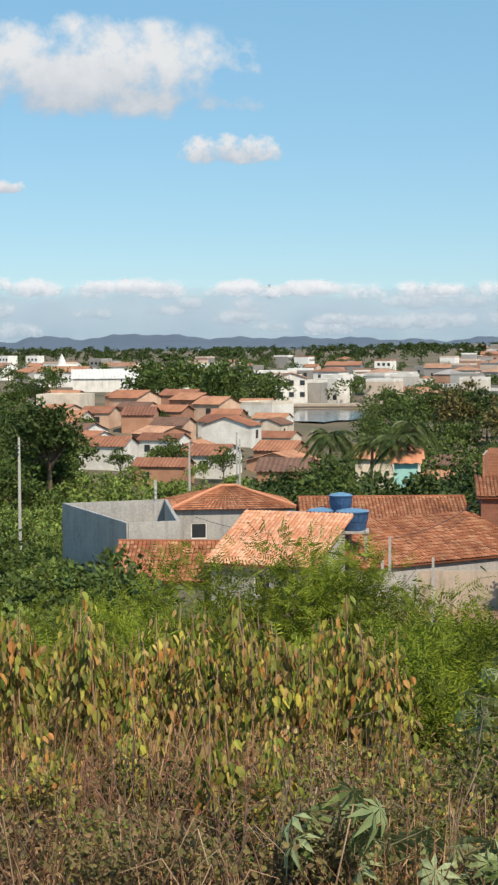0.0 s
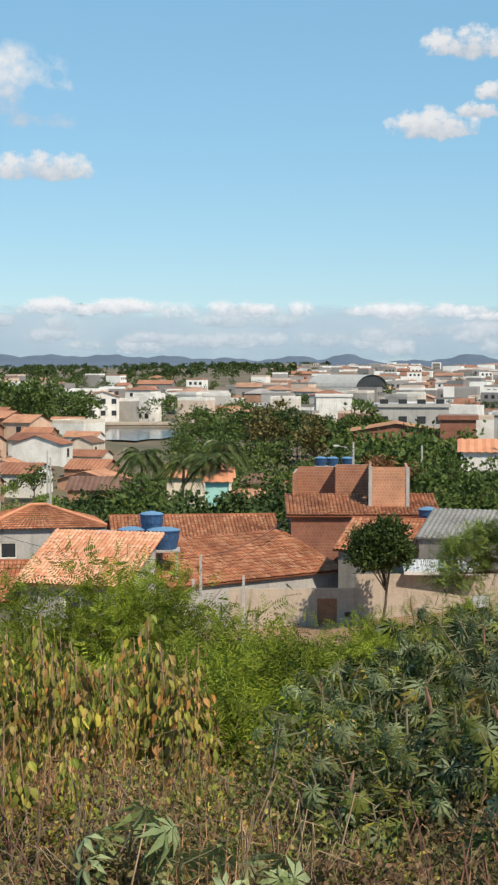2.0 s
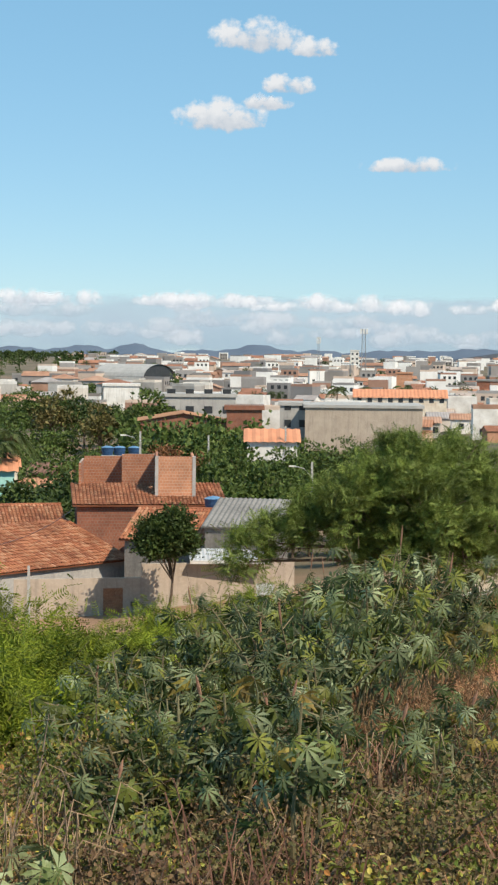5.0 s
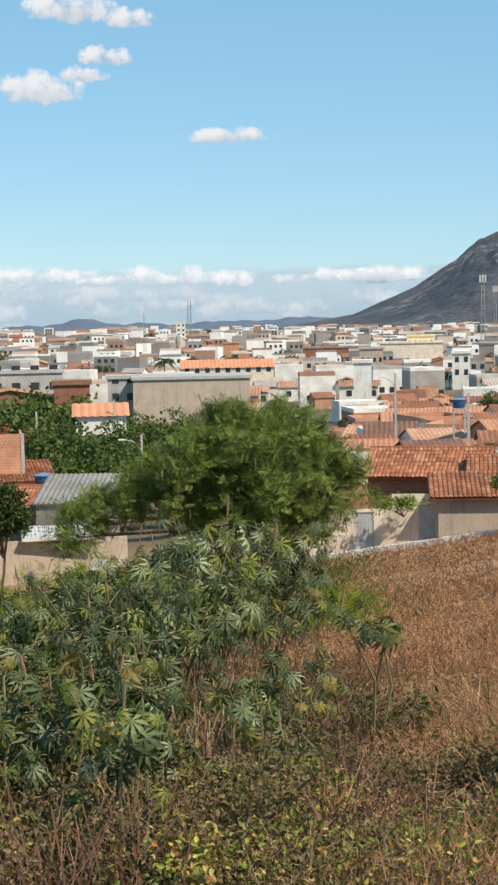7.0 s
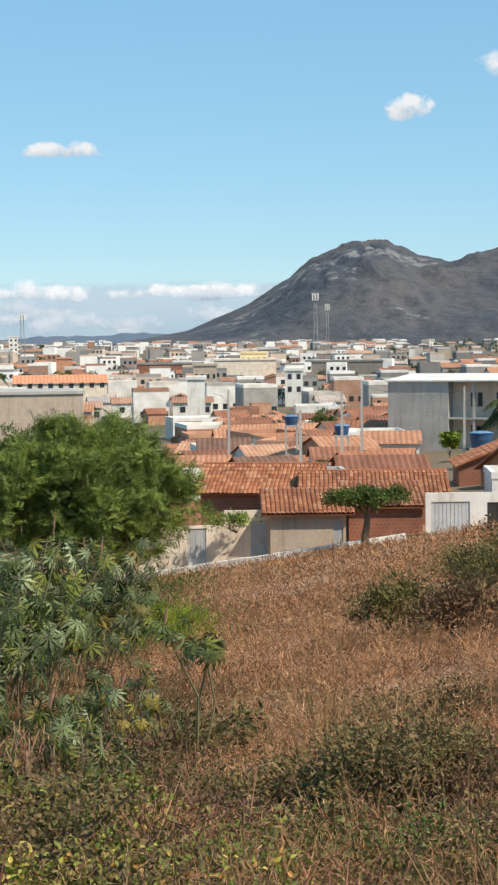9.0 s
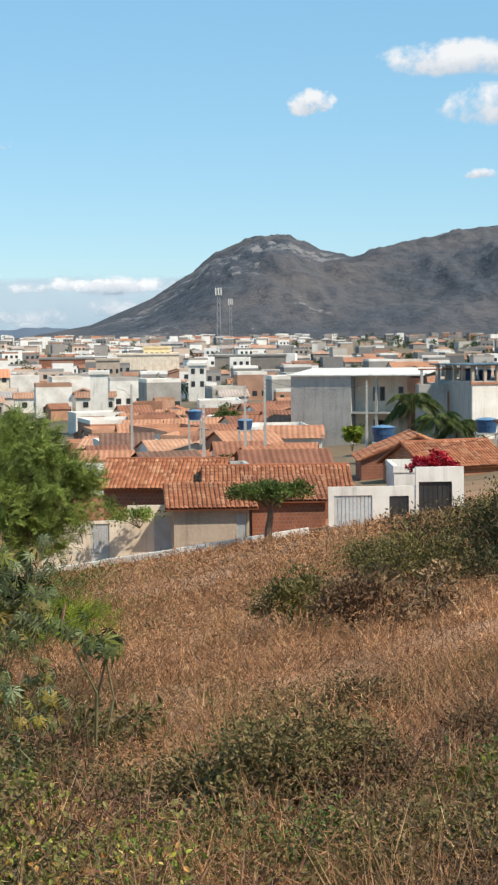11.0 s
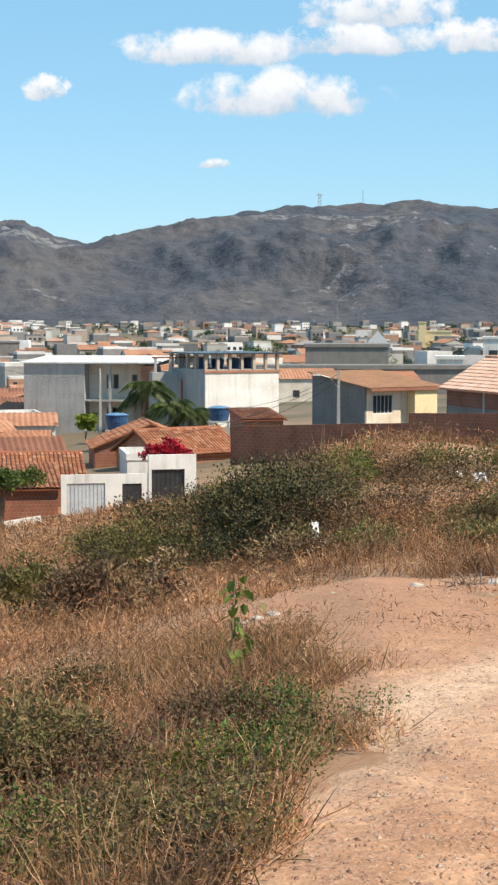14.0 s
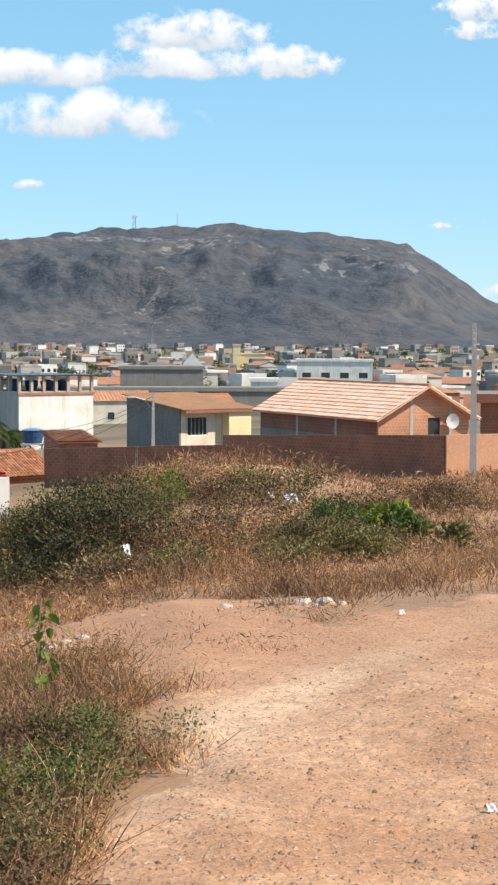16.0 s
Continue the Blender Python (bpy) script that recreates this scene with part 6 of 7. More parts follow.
def branches(b, root, blobs, r0, bend=0.25, twigs=0, seed=1):
    g = random.Random(seed)
    root = Vector(root)
    for x, y, z, rx, ry, rz in blobs:
        e = Vector((x, y, z))
        mid = root.lerp(e, 0.5) + Vector((g.uniform(-bend, bend) * rx, g.uniform(-bend, bend) * rx, g.uniform(0, bend) * rz))
        b.tube([root, mid, e], [r0, r0 * 0.7, r0 * 0.3], 6)
        for _ in range(twigs):
            q = e + Vector((g.gauss(0, 0.6) * rx, g.gauss(0, 0.6) * ry, g.gauss(0.1, 0.6) * rz))
            s = mid.lerp(e, g.random())
            b.tube([s, s.lerp(q, 0.5) + Vector((0, 0, 0.05 * rz)), q], [r0 * 0.35, r0 * 0.2, r0 * 0.08], 4)


def tree(name, label, m, trunk, blobs, n, clumps, spread, leaf, size, material, r=0.15, group="", category="tree", upright=0.4, twigs=3, bark=None, lean=0.0, width=None):
    ob = thing(name, label, category, group, m)
    b = Build()
    top = Vector((lean, 0, trunk))
    b.tube([(0, 0, -0.4), (lean * 0.2, 0.04 * trunk, trunk * 0.35), (lean * 0.8, -0.03 * trunk, trunk * 0.7), top], [r * 1.25, r, r * 0.85, r * 0.75], 8)
    part("trunk", b, bark or BARK, ob)
    b = Build()
    branches(b, top - Vector((0, 0, 0.1)), blobs, r * 0.6, twigs=twigs, seed=n)
    part("branchwork", b, bark or BARK, ob)
    part("crown", foliage(n, blobs, clumps, spread, leaf, size, upright, width), material, ob)
    return ob


def blob_ring(n, r, z, rr, flat=0.7, centre=True, seed=0):
    g = random.Random(seed)
    out = [(0, 0, z + 0.25 * rr, rr * 1.1, rr * 1.1, rr * flat)] if centre else []
    for k in range(n):
        a = 2 * math.pi * k / n + g.uniform(-0.3, 0.3)
        q = r * g.uniform(0.75, 1.15)
        s = rr * g.uniform(0.75, 1.2)
        out.append((q * math.cos(a), q * math.sin(a), z + g.uniform(-0.25, 0.25) * rr, s, s, s * flat))
    return out


def bush(name, label, m, r, h, n, leaf, size, material, clumps=60, spread=0.12, group="bushes", seed=0, stems=7, category="bush", width=None):
    ob = thing(name, label, category, group, m)
    g = random.Random(seed)
    blobs = [(g.gauss(0, 0.4) * r, g.gauss(0, 0.4) * r, h * g.uniform(0.3, 0.68), r * g.uniform(0.35, 0.6), r * g.uniform(0.35, 0.6), h * g.uniform(0.25, 0.4)) for _ in range(stems)]
    b = Build()
    branches(b, (0, 0, -0.1), blobs, 0.012 + 0.012 * r, 0.3, 3, seed)
    part("stem", b, BARK, ob)
    part("foliage", foliage(n, blobs, clumps, spread * r, leaf, size, 0.4, width), material, ob)
    return ob


def castor(label, m, h, count, size, seed, models, low=0.0):
    """A castor-oil plant: stems, spikes and single palmate leaves."""
    ob = thing("castor_plant", label, "plant", "castor plants", m)
    g = random.Random(seed)
    b = Build()
    spots = []
    for k in range(max(2, count // 8)):
        e = Vector((g.gauss(0, 0.22) * h, g.gauss(0, 0.22) * h, h * g.uniform(0.6, 1.0)))
        mid = e * 0.5 + Vector((g.gauss(0, 0.05), g.gauss(0, 0.05), 0.05 * h))
        b.tube([(0, 0, -0.1), mid, e], [0.008, 0.006, 0.004], 5)
        spots.append((mid, e))
    for k in range(count):
        mid, e = g.choice(spots)
        s = mid.lerp(e, low + (1 - low) * g.random() ** 0.7)
        a = g.uniform(0, 2 * math.pi)
        out = Vector((math.cos(a), math.sin(a), g.uniform(-0.1, 0.45)))
        q = s + out * g.uniform(0.5, 1.1) * size
        b.tube([s, q], [0.0032, 0.002], 3, False)
        lf = new("leaf", models[g.randrange(len(models))])
        lf.parent = ob
        z = Vector((out.x + g.gauss(0, .3), out.y + g.gauss(0, .3), g.uniform(0.25, 0.9))).normalized()
        fall = Vector((out.x * 0.6, out.y * 0.6, -g.uniform(0.5, 1.2)))
        x = (fall - z * z.dot(fall)).normalized()
        lf.matrix_basis = Matrix.Translation(q) @ Matrix((x, z.cross(x), z)).transposed().to_4x4() @ Matrix.Scale(size * g.uniform(0.45, 0.8), 4)
    part("stem", b, STALK, ob)
    if g.random() < 0.45:
        e = spots[0][1]
        c = Build()
        c.tube([e, e + Vector((0.01, 0, 0.06 * h)), e + Vector((0.02, 0, 0.12 * h))], [0.004, 0.0075, 0.002], 6)
        part("seed_spike", c, RUST_SPIKE, ob)
    return ob


def leaf_mesh(template, material, name="leaf"):
    me = bpy.data.meshes.new(name)
    me.from_pydata(template[0].tolist(), [], template[1].tolist())
    me.materials.append(material)
    return me


CASTOR_LEAVES = [leaf_mesh(fan(8, 2.5, 1.0, wd, dr), L_CASTOR) for wd, dr in ((0.12, 0.35), (0.125, 0.6), (0.115, 0.85), (0.12, 0.5), (0.115, 1.05))] + [leaf_mesh(fan(7, 2.3, 1.0, 0.18, 0.9), L_CASTOR_OLD)]


CASTOR_PALE = [leaf_mesh(fan(8, 2.5, 1.0, wd, dr), L_CASTOR_PALE) for wd, dr in ((0.16, 0.35), (0.15, 0.6), (0.15, 0.85))]
CASTOR_BROAD = leaf_mesh(T_BROAD, L_FRESH)


def stand(fn, bearing, distance, turn=0.0, sink=0.05):
    x, y = spot(bearing, distance)
    return pose(x, y, ground_z(x, y) - sink, 0, 0, turn)


# castor thicket in front of the thorn tree
g = random.Random(3)
for k in range(40):
    a = g.uniform(5.5, 18.2)
    d = 9.3 * (17.5 / 9.3) ** g.random()
    x, y = spot(a, d)
    h = (EYE - (0.112 + 0.0011 * (a - 14.8) ** 2) * d - ground_z(x, y)) * g.uniform(0.82, 1.12)
    if a > 13 and d < 12.5 and g.random() < 0.75:
        continue
    castor("leafy castor plant with broad palmate leaves and spikes", stand(None, a, d, g.uniform(0, 360)), max(h, 0.5), 100, 0.14, 100 + k, CASTOR_LEAVES[:5] if k % 4 else CASTOR_LEAVES)
for k in range(24):
    a, d = g.uniform(5.5, 13.2), g.uniform(5.4, 9.3)
    castor("low castor plant in the tangled undergrowth", stand(None, a, d, g.uniform(0, 360)), g.uniform(0.45, 0.75), 42, 0.105, 700 + k, CASTOR_LEAVES)
castor("young castor plant standing alone in dry grass", stand(None, 19.9, 8.1), 0.82, 24, 0.105, 5, CASTOR_LEAVES[:5], 0.72)
castor("small castor plant with pale drooping leaves", stand(None, 0.4, 4.9), 0.52, 20, 0.12, 6, CASTOR_PALE)
castor("small castor plant with pale drooping leaves", stand(None, 3.6, 4.7), 0.44, 20, 0.12, 7, CASTOR_PALE)
castor("small castor plant with pale drooping leaves", stand(None, 12.0, 7.2), 0.45, 12, 0.14, 8, CASTOR_PALE)
for a, d, h in ((15.0, 7.6, 0.5), (16.5, 8.0, 0.55), (18.2, 7.4, 0.5), (43.0, 24, 0.8), (17.4, 6.6, 0.5), (14.2, 6.4, 0.45), (15.8, 7.0, 0.55)):
    castor("thin yellowing castor plant among dry grass", stand(None, a, d), h, 30, 0.085, int(a * 10), CASTOR_LEAVES)


# yellowing tall weeds: narrow columns of wilted hanging leaves
def weed(seed, h, n):
    ob = thing("weed", "tall weed with drooping yellow, brown and green leaves", "plant", "yellowing weeds")
    g2 = random.Random(seed)
    b = Build()
    P, A, L = [], [], []
    for s in range(3):
        e = Vector((g2.gauss(0, 0.055), g2.gauss(0, 0.055), h * g2.uniform(0.82, 1.08)))
        foot = Vector((g2.gauss(0, 0.03), g2.gauss(0, 0.03), -0.1))
        mid = foot.lerp(e, 0.5) + Vector((g2.gauss(0, .03), g2.gauss(0, .03), 0))
        b.tube([foot, mid, e], [0.008, 0.006, 0.003], 4)
        for _ in range(n // 3):
            t = g2.uniform(0.28, 1.0)
            q = foot.lerp(mid, t * 2) if t < 0.5 else mid.lerp(e, t * 2 - 1)
            a = g2.uniform(0, 6.28)
            r = 0.02 + 0.075 * g2.random() * (1.15 - t * 0.6)
            P.append((q.x + r * math.cos(a), q.y + r * math.sin(a), q.z))
            A.append((math.cos(a) * 0.6, math.sin(a) * 0.6, g2.uniform(-2.6, -0.5)))
            L.append(g2.uniform(0.042, 0.088) * (1.2 - 0.35 * t))
    P, A, L = np.array(P), np.array(A), np.array(L)
    N = np.stack([A[:, 0], A[:, 1], np.full(len(A), 0.3)], -1) + nr.normal(size=A.shape) * 0.35
    part("stem", b, DRY_STALK, ob)
    part("leaves", Build().arrays(*scatter(T_BROAD, P, A, N, L, L * nr.uniform(0.55, 0.95, len(P)))), L_YELLOWING, ob)
    return ob


WEEDS = [weed(k, 1.0, 230) for k in range(7)]
for k in range(118):
    a = g.uniform(-13.5, 2.6)
    d = g.uniform(7.2, 10.4) if k < 84 else g.uniform(5.7, 7.2)
    m = stand(None, a, d, g.uniform(0, 360)) @ Matrix.Scale(g.uniform(0.55, 1.02) * (1 - 0.25 * max(0, a) / 3) * (1.0 if k < 84 else 0.62), 4)
    if k < 7:
        WEEDS[k].matrix_basis = m
    else:
        w = copy_thing(WEEDS[k % 7], pose(0, 0, 0))
        w.matrix_basis = m


# arching dry stalks tangled over the foreground
def bramble(k, a, d, r, h, material):
    ob = thing("dry_bramble", "tangle of arching dry stalks over dead undergrowth", "plant", "dry brambles", stand(None, a, d, 40 * k))
    g2 = random.Random(2000 + k)
    b = Build()
    for _ in range(60):
        x0, y0, t, reach, up = g2.gauss(0, 0.4) * r, g2.gauss(0, 0.4) * r, g2.uniform(0, 6.28), r * g2.uniform(0.2, 0.9), h * g2.uniform(0.3, 1.1)
        pts = [(x0 + reach * q * math.cos(t), y0 + reach * q * math.sin(t), up * (1 - (1.35 * q - 1) ** 2) * 1.05 - 0.04) for q in (0, 0.3, 0.62, 1.0)]
        b.tube(pts, [0.0034, 0.003, 0.0022, 0.0012], 3, False)
    tagged(part("stem", b, material, ob), kind="stuff")
    return ob


for k in range(60):
    a = g.uniform(-13, 31)
    d = g.uniform(4.7, 7.6)
    bramble(k, a, d, g.uniform(0.25, 0.5), g.uniform(0.22, 0.5) * (1.0 if a < 19 else 0.6), (RED_STALK, DRY_STALK, RED_STALK, BARK)[k % 4])

# mesquite scrub on the slope
for k, (a, d, r, h, n) in enumerate(((-0.9, 17, 0.9, 2.1, 800), (-2.6, 17, 1.3, 1.7, 1300), (-0.3, 16.5, 1.4, 1.45, 1600), (-4.5, 18, 1.5, 1.5, 1400), (1.5, 18, 1.5, 1.15, 1600), (4.2, 16.5, 1.4, 0.85, 1500), (6.0, 17.5, 1.3, 0.8, 1500), (3.0, 13, 0.9, 0.8, 1100), (1.0, 12.5, 0.8, 0.75, 1000), (3.6, 11.2, 0.7, 0.62, 900), (-2.2, 12.6, 0.9, 0.85, 1000), (-5.0, 13, 0.9, 0.85, 1000), (-8.5, 13.5, 0.9, 0.85, 1000), (-12, 14, 0.9, 0.85, 900), (2.4, 9.8, 0.5, 0.5, 700), (4.2, 9.2, 0.5, 0.42, 700), (-7.5, 19, 1.4, 1.3, 1300), (-11.5, 21, 1.6, 1.5, 1500), (8.8, 20, 1.1, 1.05, 800), (6.6, 11.5, 0.8, 0.5, 800), (4.6, 11, 0.8, 0.5, 800), (18.2, 20, 0.9, 0.7, 600), (19.0, 22, 0.8, 0.6, 500), (10.5, 24, 1.2, 1.6, 1500), (12.0, 22, 1.1, 1.4, 1300), (9.2, 22, 1.0, 1.3, 1000))):
    bush("mesquite_bush", "feathery bright green mesquite bush on the slope", stand(None, a, d, 40 * k), r, h, n, T_SPRAY, 0.19, L_MESQUITE, 110, 0.12, "mesquite bushes", 50 + k, 9)

# big thorn tree by the street, the clipped tree, the umbrella tree
tree("thorn_tree", "wide spreading green thorn tree before the street wall", stand(None, 16.25, 76), 2.2, blob_ring(9, 3.1, 4.3, 1.9, 0.85, True, 4) + blob_ring(6, 1.7, 6.3, 1.6, 0.8, False, 6) + blob_ring(8, 2.7, 2.3, 1.4, 0.9, False, 8) + [(-4.8, 0, 3.8, 1.9, 1.9, 1.7), (-6.4, 1, 3.0, 1.8, 1.8, 1.6), (-7.8, 1, 2.2, 1.4, 1.4, 1.4)], 22000, 620, 0.27, T_SPRAY, 0.55, L_ACACIA, 0.2, twigs=5)
tree("clipped_tree", "small round clipped tree with a thin crooked trunk", facing(7.66, 95.0, top_z(-.1613, 95)) @ Matrix.Scale(1.12, 4), 2.5, blob_ring(7, 0.7, 4.2, 1.0, 1.1, True, 2) + [(0.3, 0, 5.2, 0.8, 0.8, 0.8), (0, 0, 4.3, 1.0, 1.0, 1.3)], 21000, 620, 0.19, T_LEAF, 0.2, L_DARK, 0.08, lean=0.25, width=1.3)
tree("umbrella_tree", "flat-topped clipped shade tree in front of a house", stand(None, 25.65, 82.3), 1.75, blob_ring(8, 1.35, 2.35, 0.65, 0.55, True, 3), 6500, 300, 0.14, T_LEAF, 0.18, L_MID, 0.19, lean=0.1)
bush("vine", "green creeper hanging over the street wall", facing(21.3, 85.6, top_z(-.112, 85.6)), 1.3, 0.9, 900, T_LEAF, 0.2, L_ACACIA, 50, 0.12, "", 9, category="vine")


# generic trees for the valley and town
def model_trees():
    out = []
    for k, (mat, n, h, rr, lf) in enumerate(((L_MID, 1500, 5.2, 2.2, 0.42), (L_DARK, 1500, 4.6, 2.0, 0.42), (L_OLIVE, 1200, 4.2, 1.8, 0.4), (L_MID, 1200, 3.4, 1.8, 0.36), (L_ACACIA, 1300, 3.0, 1.7, 0.34))):
        out.append(tree("tree", ("rounded mid-green tree in the valley", "dark green leafy tree in the valley", "thin olive-green tree with an open crown", "low spreading green tree in the scrub", "bright green low tree on the slope")[k],
                        None, h * 0.45, blob_ring(6, rr * 0.75, h * 0.75, rr * 0.75, 0.85, True, 20 + k) + [(0.4, 0.2, h * 1.1, rr * 0.7, rr * 0.7, rr * 0.6)], n, 130, 0.3, T_LEAF, lf, mat, 0.14, "valley trees", twigs=2, width=1.5))
    return out


TREES = model_trees()
used = [False] * len(TREES)


def plant(k, bearing, d, scale=1.0, sink=0.1):
    x, y = spot(bearing, d)
    m = pose(x, y, ground_z(x, y) - sink, 0, 0, g.uniform(0, 360)) @ Matrix.Diagonal((scale, scale, scale * g.uniform(0.85, 1.1), 1))
    if not used[k]:
        used[k] = True
        TREES[k].matrix_basis = m
    else:
        copy_thing(TREES[k], pose(0, 0, 0)).matrix_basis = m


def far_grove(count, a0, a1, d0, d1, s0, s1, material, label, leaves=150, leaf=1.0, low=1.2):
    """Far trees that nobody could count: one joined mass of crowns."""
    b = Build()
    for _ in range(count):
        a, d, s = g.uniform(a0, a1), d0 * (d1 / d0) ** g.random(), g.uniform(s0, s1)
        x, y = spot(a, d)
        z = ground_z(x, y)
        blobs = [(x + g.gauss(0, 1.3) * s, y + g.gauss(0, 1.3) * s, z + s * g.uniform(low, 3.4), 1.6 * s, 1.6 * s, 1.2 * s) for _ in range(4)]
        p, out = balls(leaves, blobs, 36, 0.4 * s)
        b.arrays(*scatter(T_LEAF, p, out + nr.normal(size=p.shape) * 0.6, nr.normal(size=p.shape) + np.array([0, 0, 0.8]), leaf * s, 1.5 * leaf * s))
        b.tube([(x, y, z - 0.5), (x, y, z + 2.0 * s)], [0.16 * s, 0.1 * s], 5)
    return tagged(part("far_trees", b, material), label, "trees", kind="stuff")


def grove(count, a0, a1, d0, d1, picks, s0, s1, keep_off=0.0):
    for _ in range(count):
        a, d = g.uniform(a0, a1), g.uniform(d0, d1)
        x, y = spot(a, d)
        if keep_off and not free(x, y, keep_off):
            continue
        plant(g.choice(picks), a, d, g.uniform(s0, s1))


grove(26, -13, -6.5, 48, 92, [3, 4, 4, 0], 0.45, 0.8)
grove(14, -13, -9.6, 95, 130, [3, 4, 0], 0.6, 0.9)
far_grove(90, -13, -3.4, 122, 196, 0.55, 1.0, L_ACACIA, "green scrub covering the slope below the houses", 520, 0.45, 0.2)
far_grove(24, -2.2, 0.8, 150, 235, 0.6, 0.9, L_MID, "low green trees round the foot of the palms", 420, 0.42, 0.2)
far_grove(22, 0.8, 4.2, 330, 425, 0.9, 1.5, L_MID, "green trees along the lake shore", 420, 0.45, 0.2)
far_grove(46, 0.9, 6.5, 150, 330, 0.9, 1.5, L_MID, "dark green trees crowded round the palms and the lake", 520, 0.42, 0.3)
far_grove(24, -6.4, -2.3, 325, 400, 1.3, 2.1, L_MID, "tall green trees before the lake shore", 520, 0.5, 0.3)
far_grove(18, 6.6, 11.2, 192, 216, 1.5, 2.1, L_MID, "leafy trees before the brick workshop", 520, 0.42, 0.2)
far_grove(10, 9.8, 12.4, 160, 184, 1.1, 1.5, L_MID, "leafy trees before the small orange-roofed house", 520, 0.42, 0.2)
far_grove(24, 11.0, 16.5, 190, 275, 0.7, 1.1, L_MID, "leafy trees before the long warehouse", 520, 0.42, 0.3)
far_grove(34, -13, -9.0, 160, 260, 0.9, 1.5, L_MID, "dark leafy trees beside the houses", 520, 0.42, 0.3)
grove(12, -13, -9.2, 165, 210, [0, 1, 0], 0.8, 1.2)
grove(16, -13, -10.2, 215, 330, [1, 0, 1], 0.8, 1.2)
grove(16, -10, -2, 180, 300, [1, 0, 4], 0.45, 0.75, 3.0)
grove(10, 20, 26.4, 112, 260, [1, 2, 0], 0.3, 0.5, 2.5)
grove(34, -3, 5.5, 124, 152, [1, 0, 1, 4], 0.8, 1.15)
grove(12, 4, 9.5, 128, 165, [4, 0, 2], 0.7, 1.1)
grove(16, 8.5, 15, 112, 150, [0, 4, 3], 0.6, 0.95)
grove(10, 1.0, 3.4, 240, 340, [1, 0, 2], 0.5, 0.8)
grove(16, 8.2, 12.5, 128, 172, [4, 0, 0], 0.7, 1.05)
grove(14, 3.0, 7.5, 250, 330, [1, 2, 2, 0], 1.2, 1.7)
far_grove(150, -13, 9, 440, 1000, 0.8, 1.5, L_MID, "green trees scattered between the houses of the valley", 300, 0.55, 0.6)
far_grove(330, -13, 6, 1000, 3200, 1.0, 2.0, L_DARK, "dark woods of the plain beyond the lake")
far_grove(230, 4, 27, 400, 1500, 0.6, 1.2, L_DARK, "street trees between the far town houses", 330, 0.5, 0.6)
far_grove(330, 26, 50, 420, 1800, 0.7, 1.5, L_DARK, "street trees below the mountain", 330, 0.5, 0.6)
grove(4, 20, 25, 190, 260, [1, 0], 0.5, 0.7)
tree("tree", "tall dark leafy tree above the houses", facing(-9.9, 175), 4.5, blob_ring(7, 2.6, 7.0, 2.0, 0.9, True, 31) + blob_ring(4, 1.4, 9.3, 1.5, 0.9, False, 32), 3600, 240, 0.4, T_LEAF, 0.5, L_DARK, 0.3, width=1.5)


# palms
def palm(label, m, h, fronds, length, seed, name="palm_tree"):
    ob = thing(name, label, "palm tree", "palms", m)
    g2 = random.Random(seed)
    b = Build()
    b.tube([(0, 0, -0.5), (0.1, 0.05, h * 0.5), (0.25, 0, h)], [0.22, 0.16, 0.13], 8)
    part("trunk", b, BARK, ob)
    for k in range(fronds):
        a = 2 * math.pi * k / fronds + g2.uniform(-0.2, 0.2)
        up = g2.uniform(-0.1, 1.2)
        o = Vector((math.cos(a), math.sin(a), 0))
        pts = [Vector((0.25, 0, h)) + o * length * s * math.cos(up * 0.6) + Vector((0, 0, length * (up * s * 0.8 - 0.95 * s * s))) for s in (0, .2, .4, .6, .8, 1)]
        fb = Build()
        fb.tube(pts, [0.035, 0.03, 0.025, 0.02, 0.012, 0.005], 4)
        P, A, N, L = [], [], [], []
        for s in range(22):
            t = 0.15 + 0.84 * s / 21
            i = min(4, int(t * 5))
            p = pts[i].lerp(pts[i + 1], t * 5 - i)
            tan = (pts[i + 1] - pts[i]).normalized()
            sd = tan.cross(Vector((0, 0, 1))).normalized()
            for sg in (-1, 1):
                P.append(p), A.append(sd * sg + tan * 0.6 + Vector((0, 0, -0.55))), N.append(Vector((0, 0, 1)) + sd * sg * 0.4)
                L.append(length * 0.30 * math.sin(math.pi * (0.15 + 0.8 * t)))
        fb.arrays(*scatter(T_LEAF, np.array(P), np.array(A), np.array(N), np.array(L), np.array(L) * 0.35))
        part("frond", fb, L_PALM, ob)
    return ob


palm("coconut palm with arching fronds", stand(None, -0.5, 170), 8.4, 18, 3.6, 1)
palm("coconut palm with arching fronds", stand(None, 0.9, 165), 7.8, 16, 3.2, 2)
palm("coconut palm with arching fronds", stand(None, 1.8, 160), 8.2, 18, 3.6, 3)
palm("coconut palm with arching fronds", stand(None, 2.3, 175), 8.8, 16, 3.4, 4)
palm("palm in front of the grey block", stand(None, 30.5, 150), 4.6, 26, 3.3, 5)
palm("palm in front of the grey block", stand(None, 31.3, 148), 2.9, 24, 3.0, 6)
palm("palm in front of the grey block", stand(None, 32.0, 149), 2.4, 22, 2.8, 7)
for k, (a, d) in enumerate(((13.3, 420), (14.2, 425), (15.5, 430))):
    palm("tall town palm beside a tiled roof", stand(None, a, d), 8.5, 14, 3.6, 20 + k)

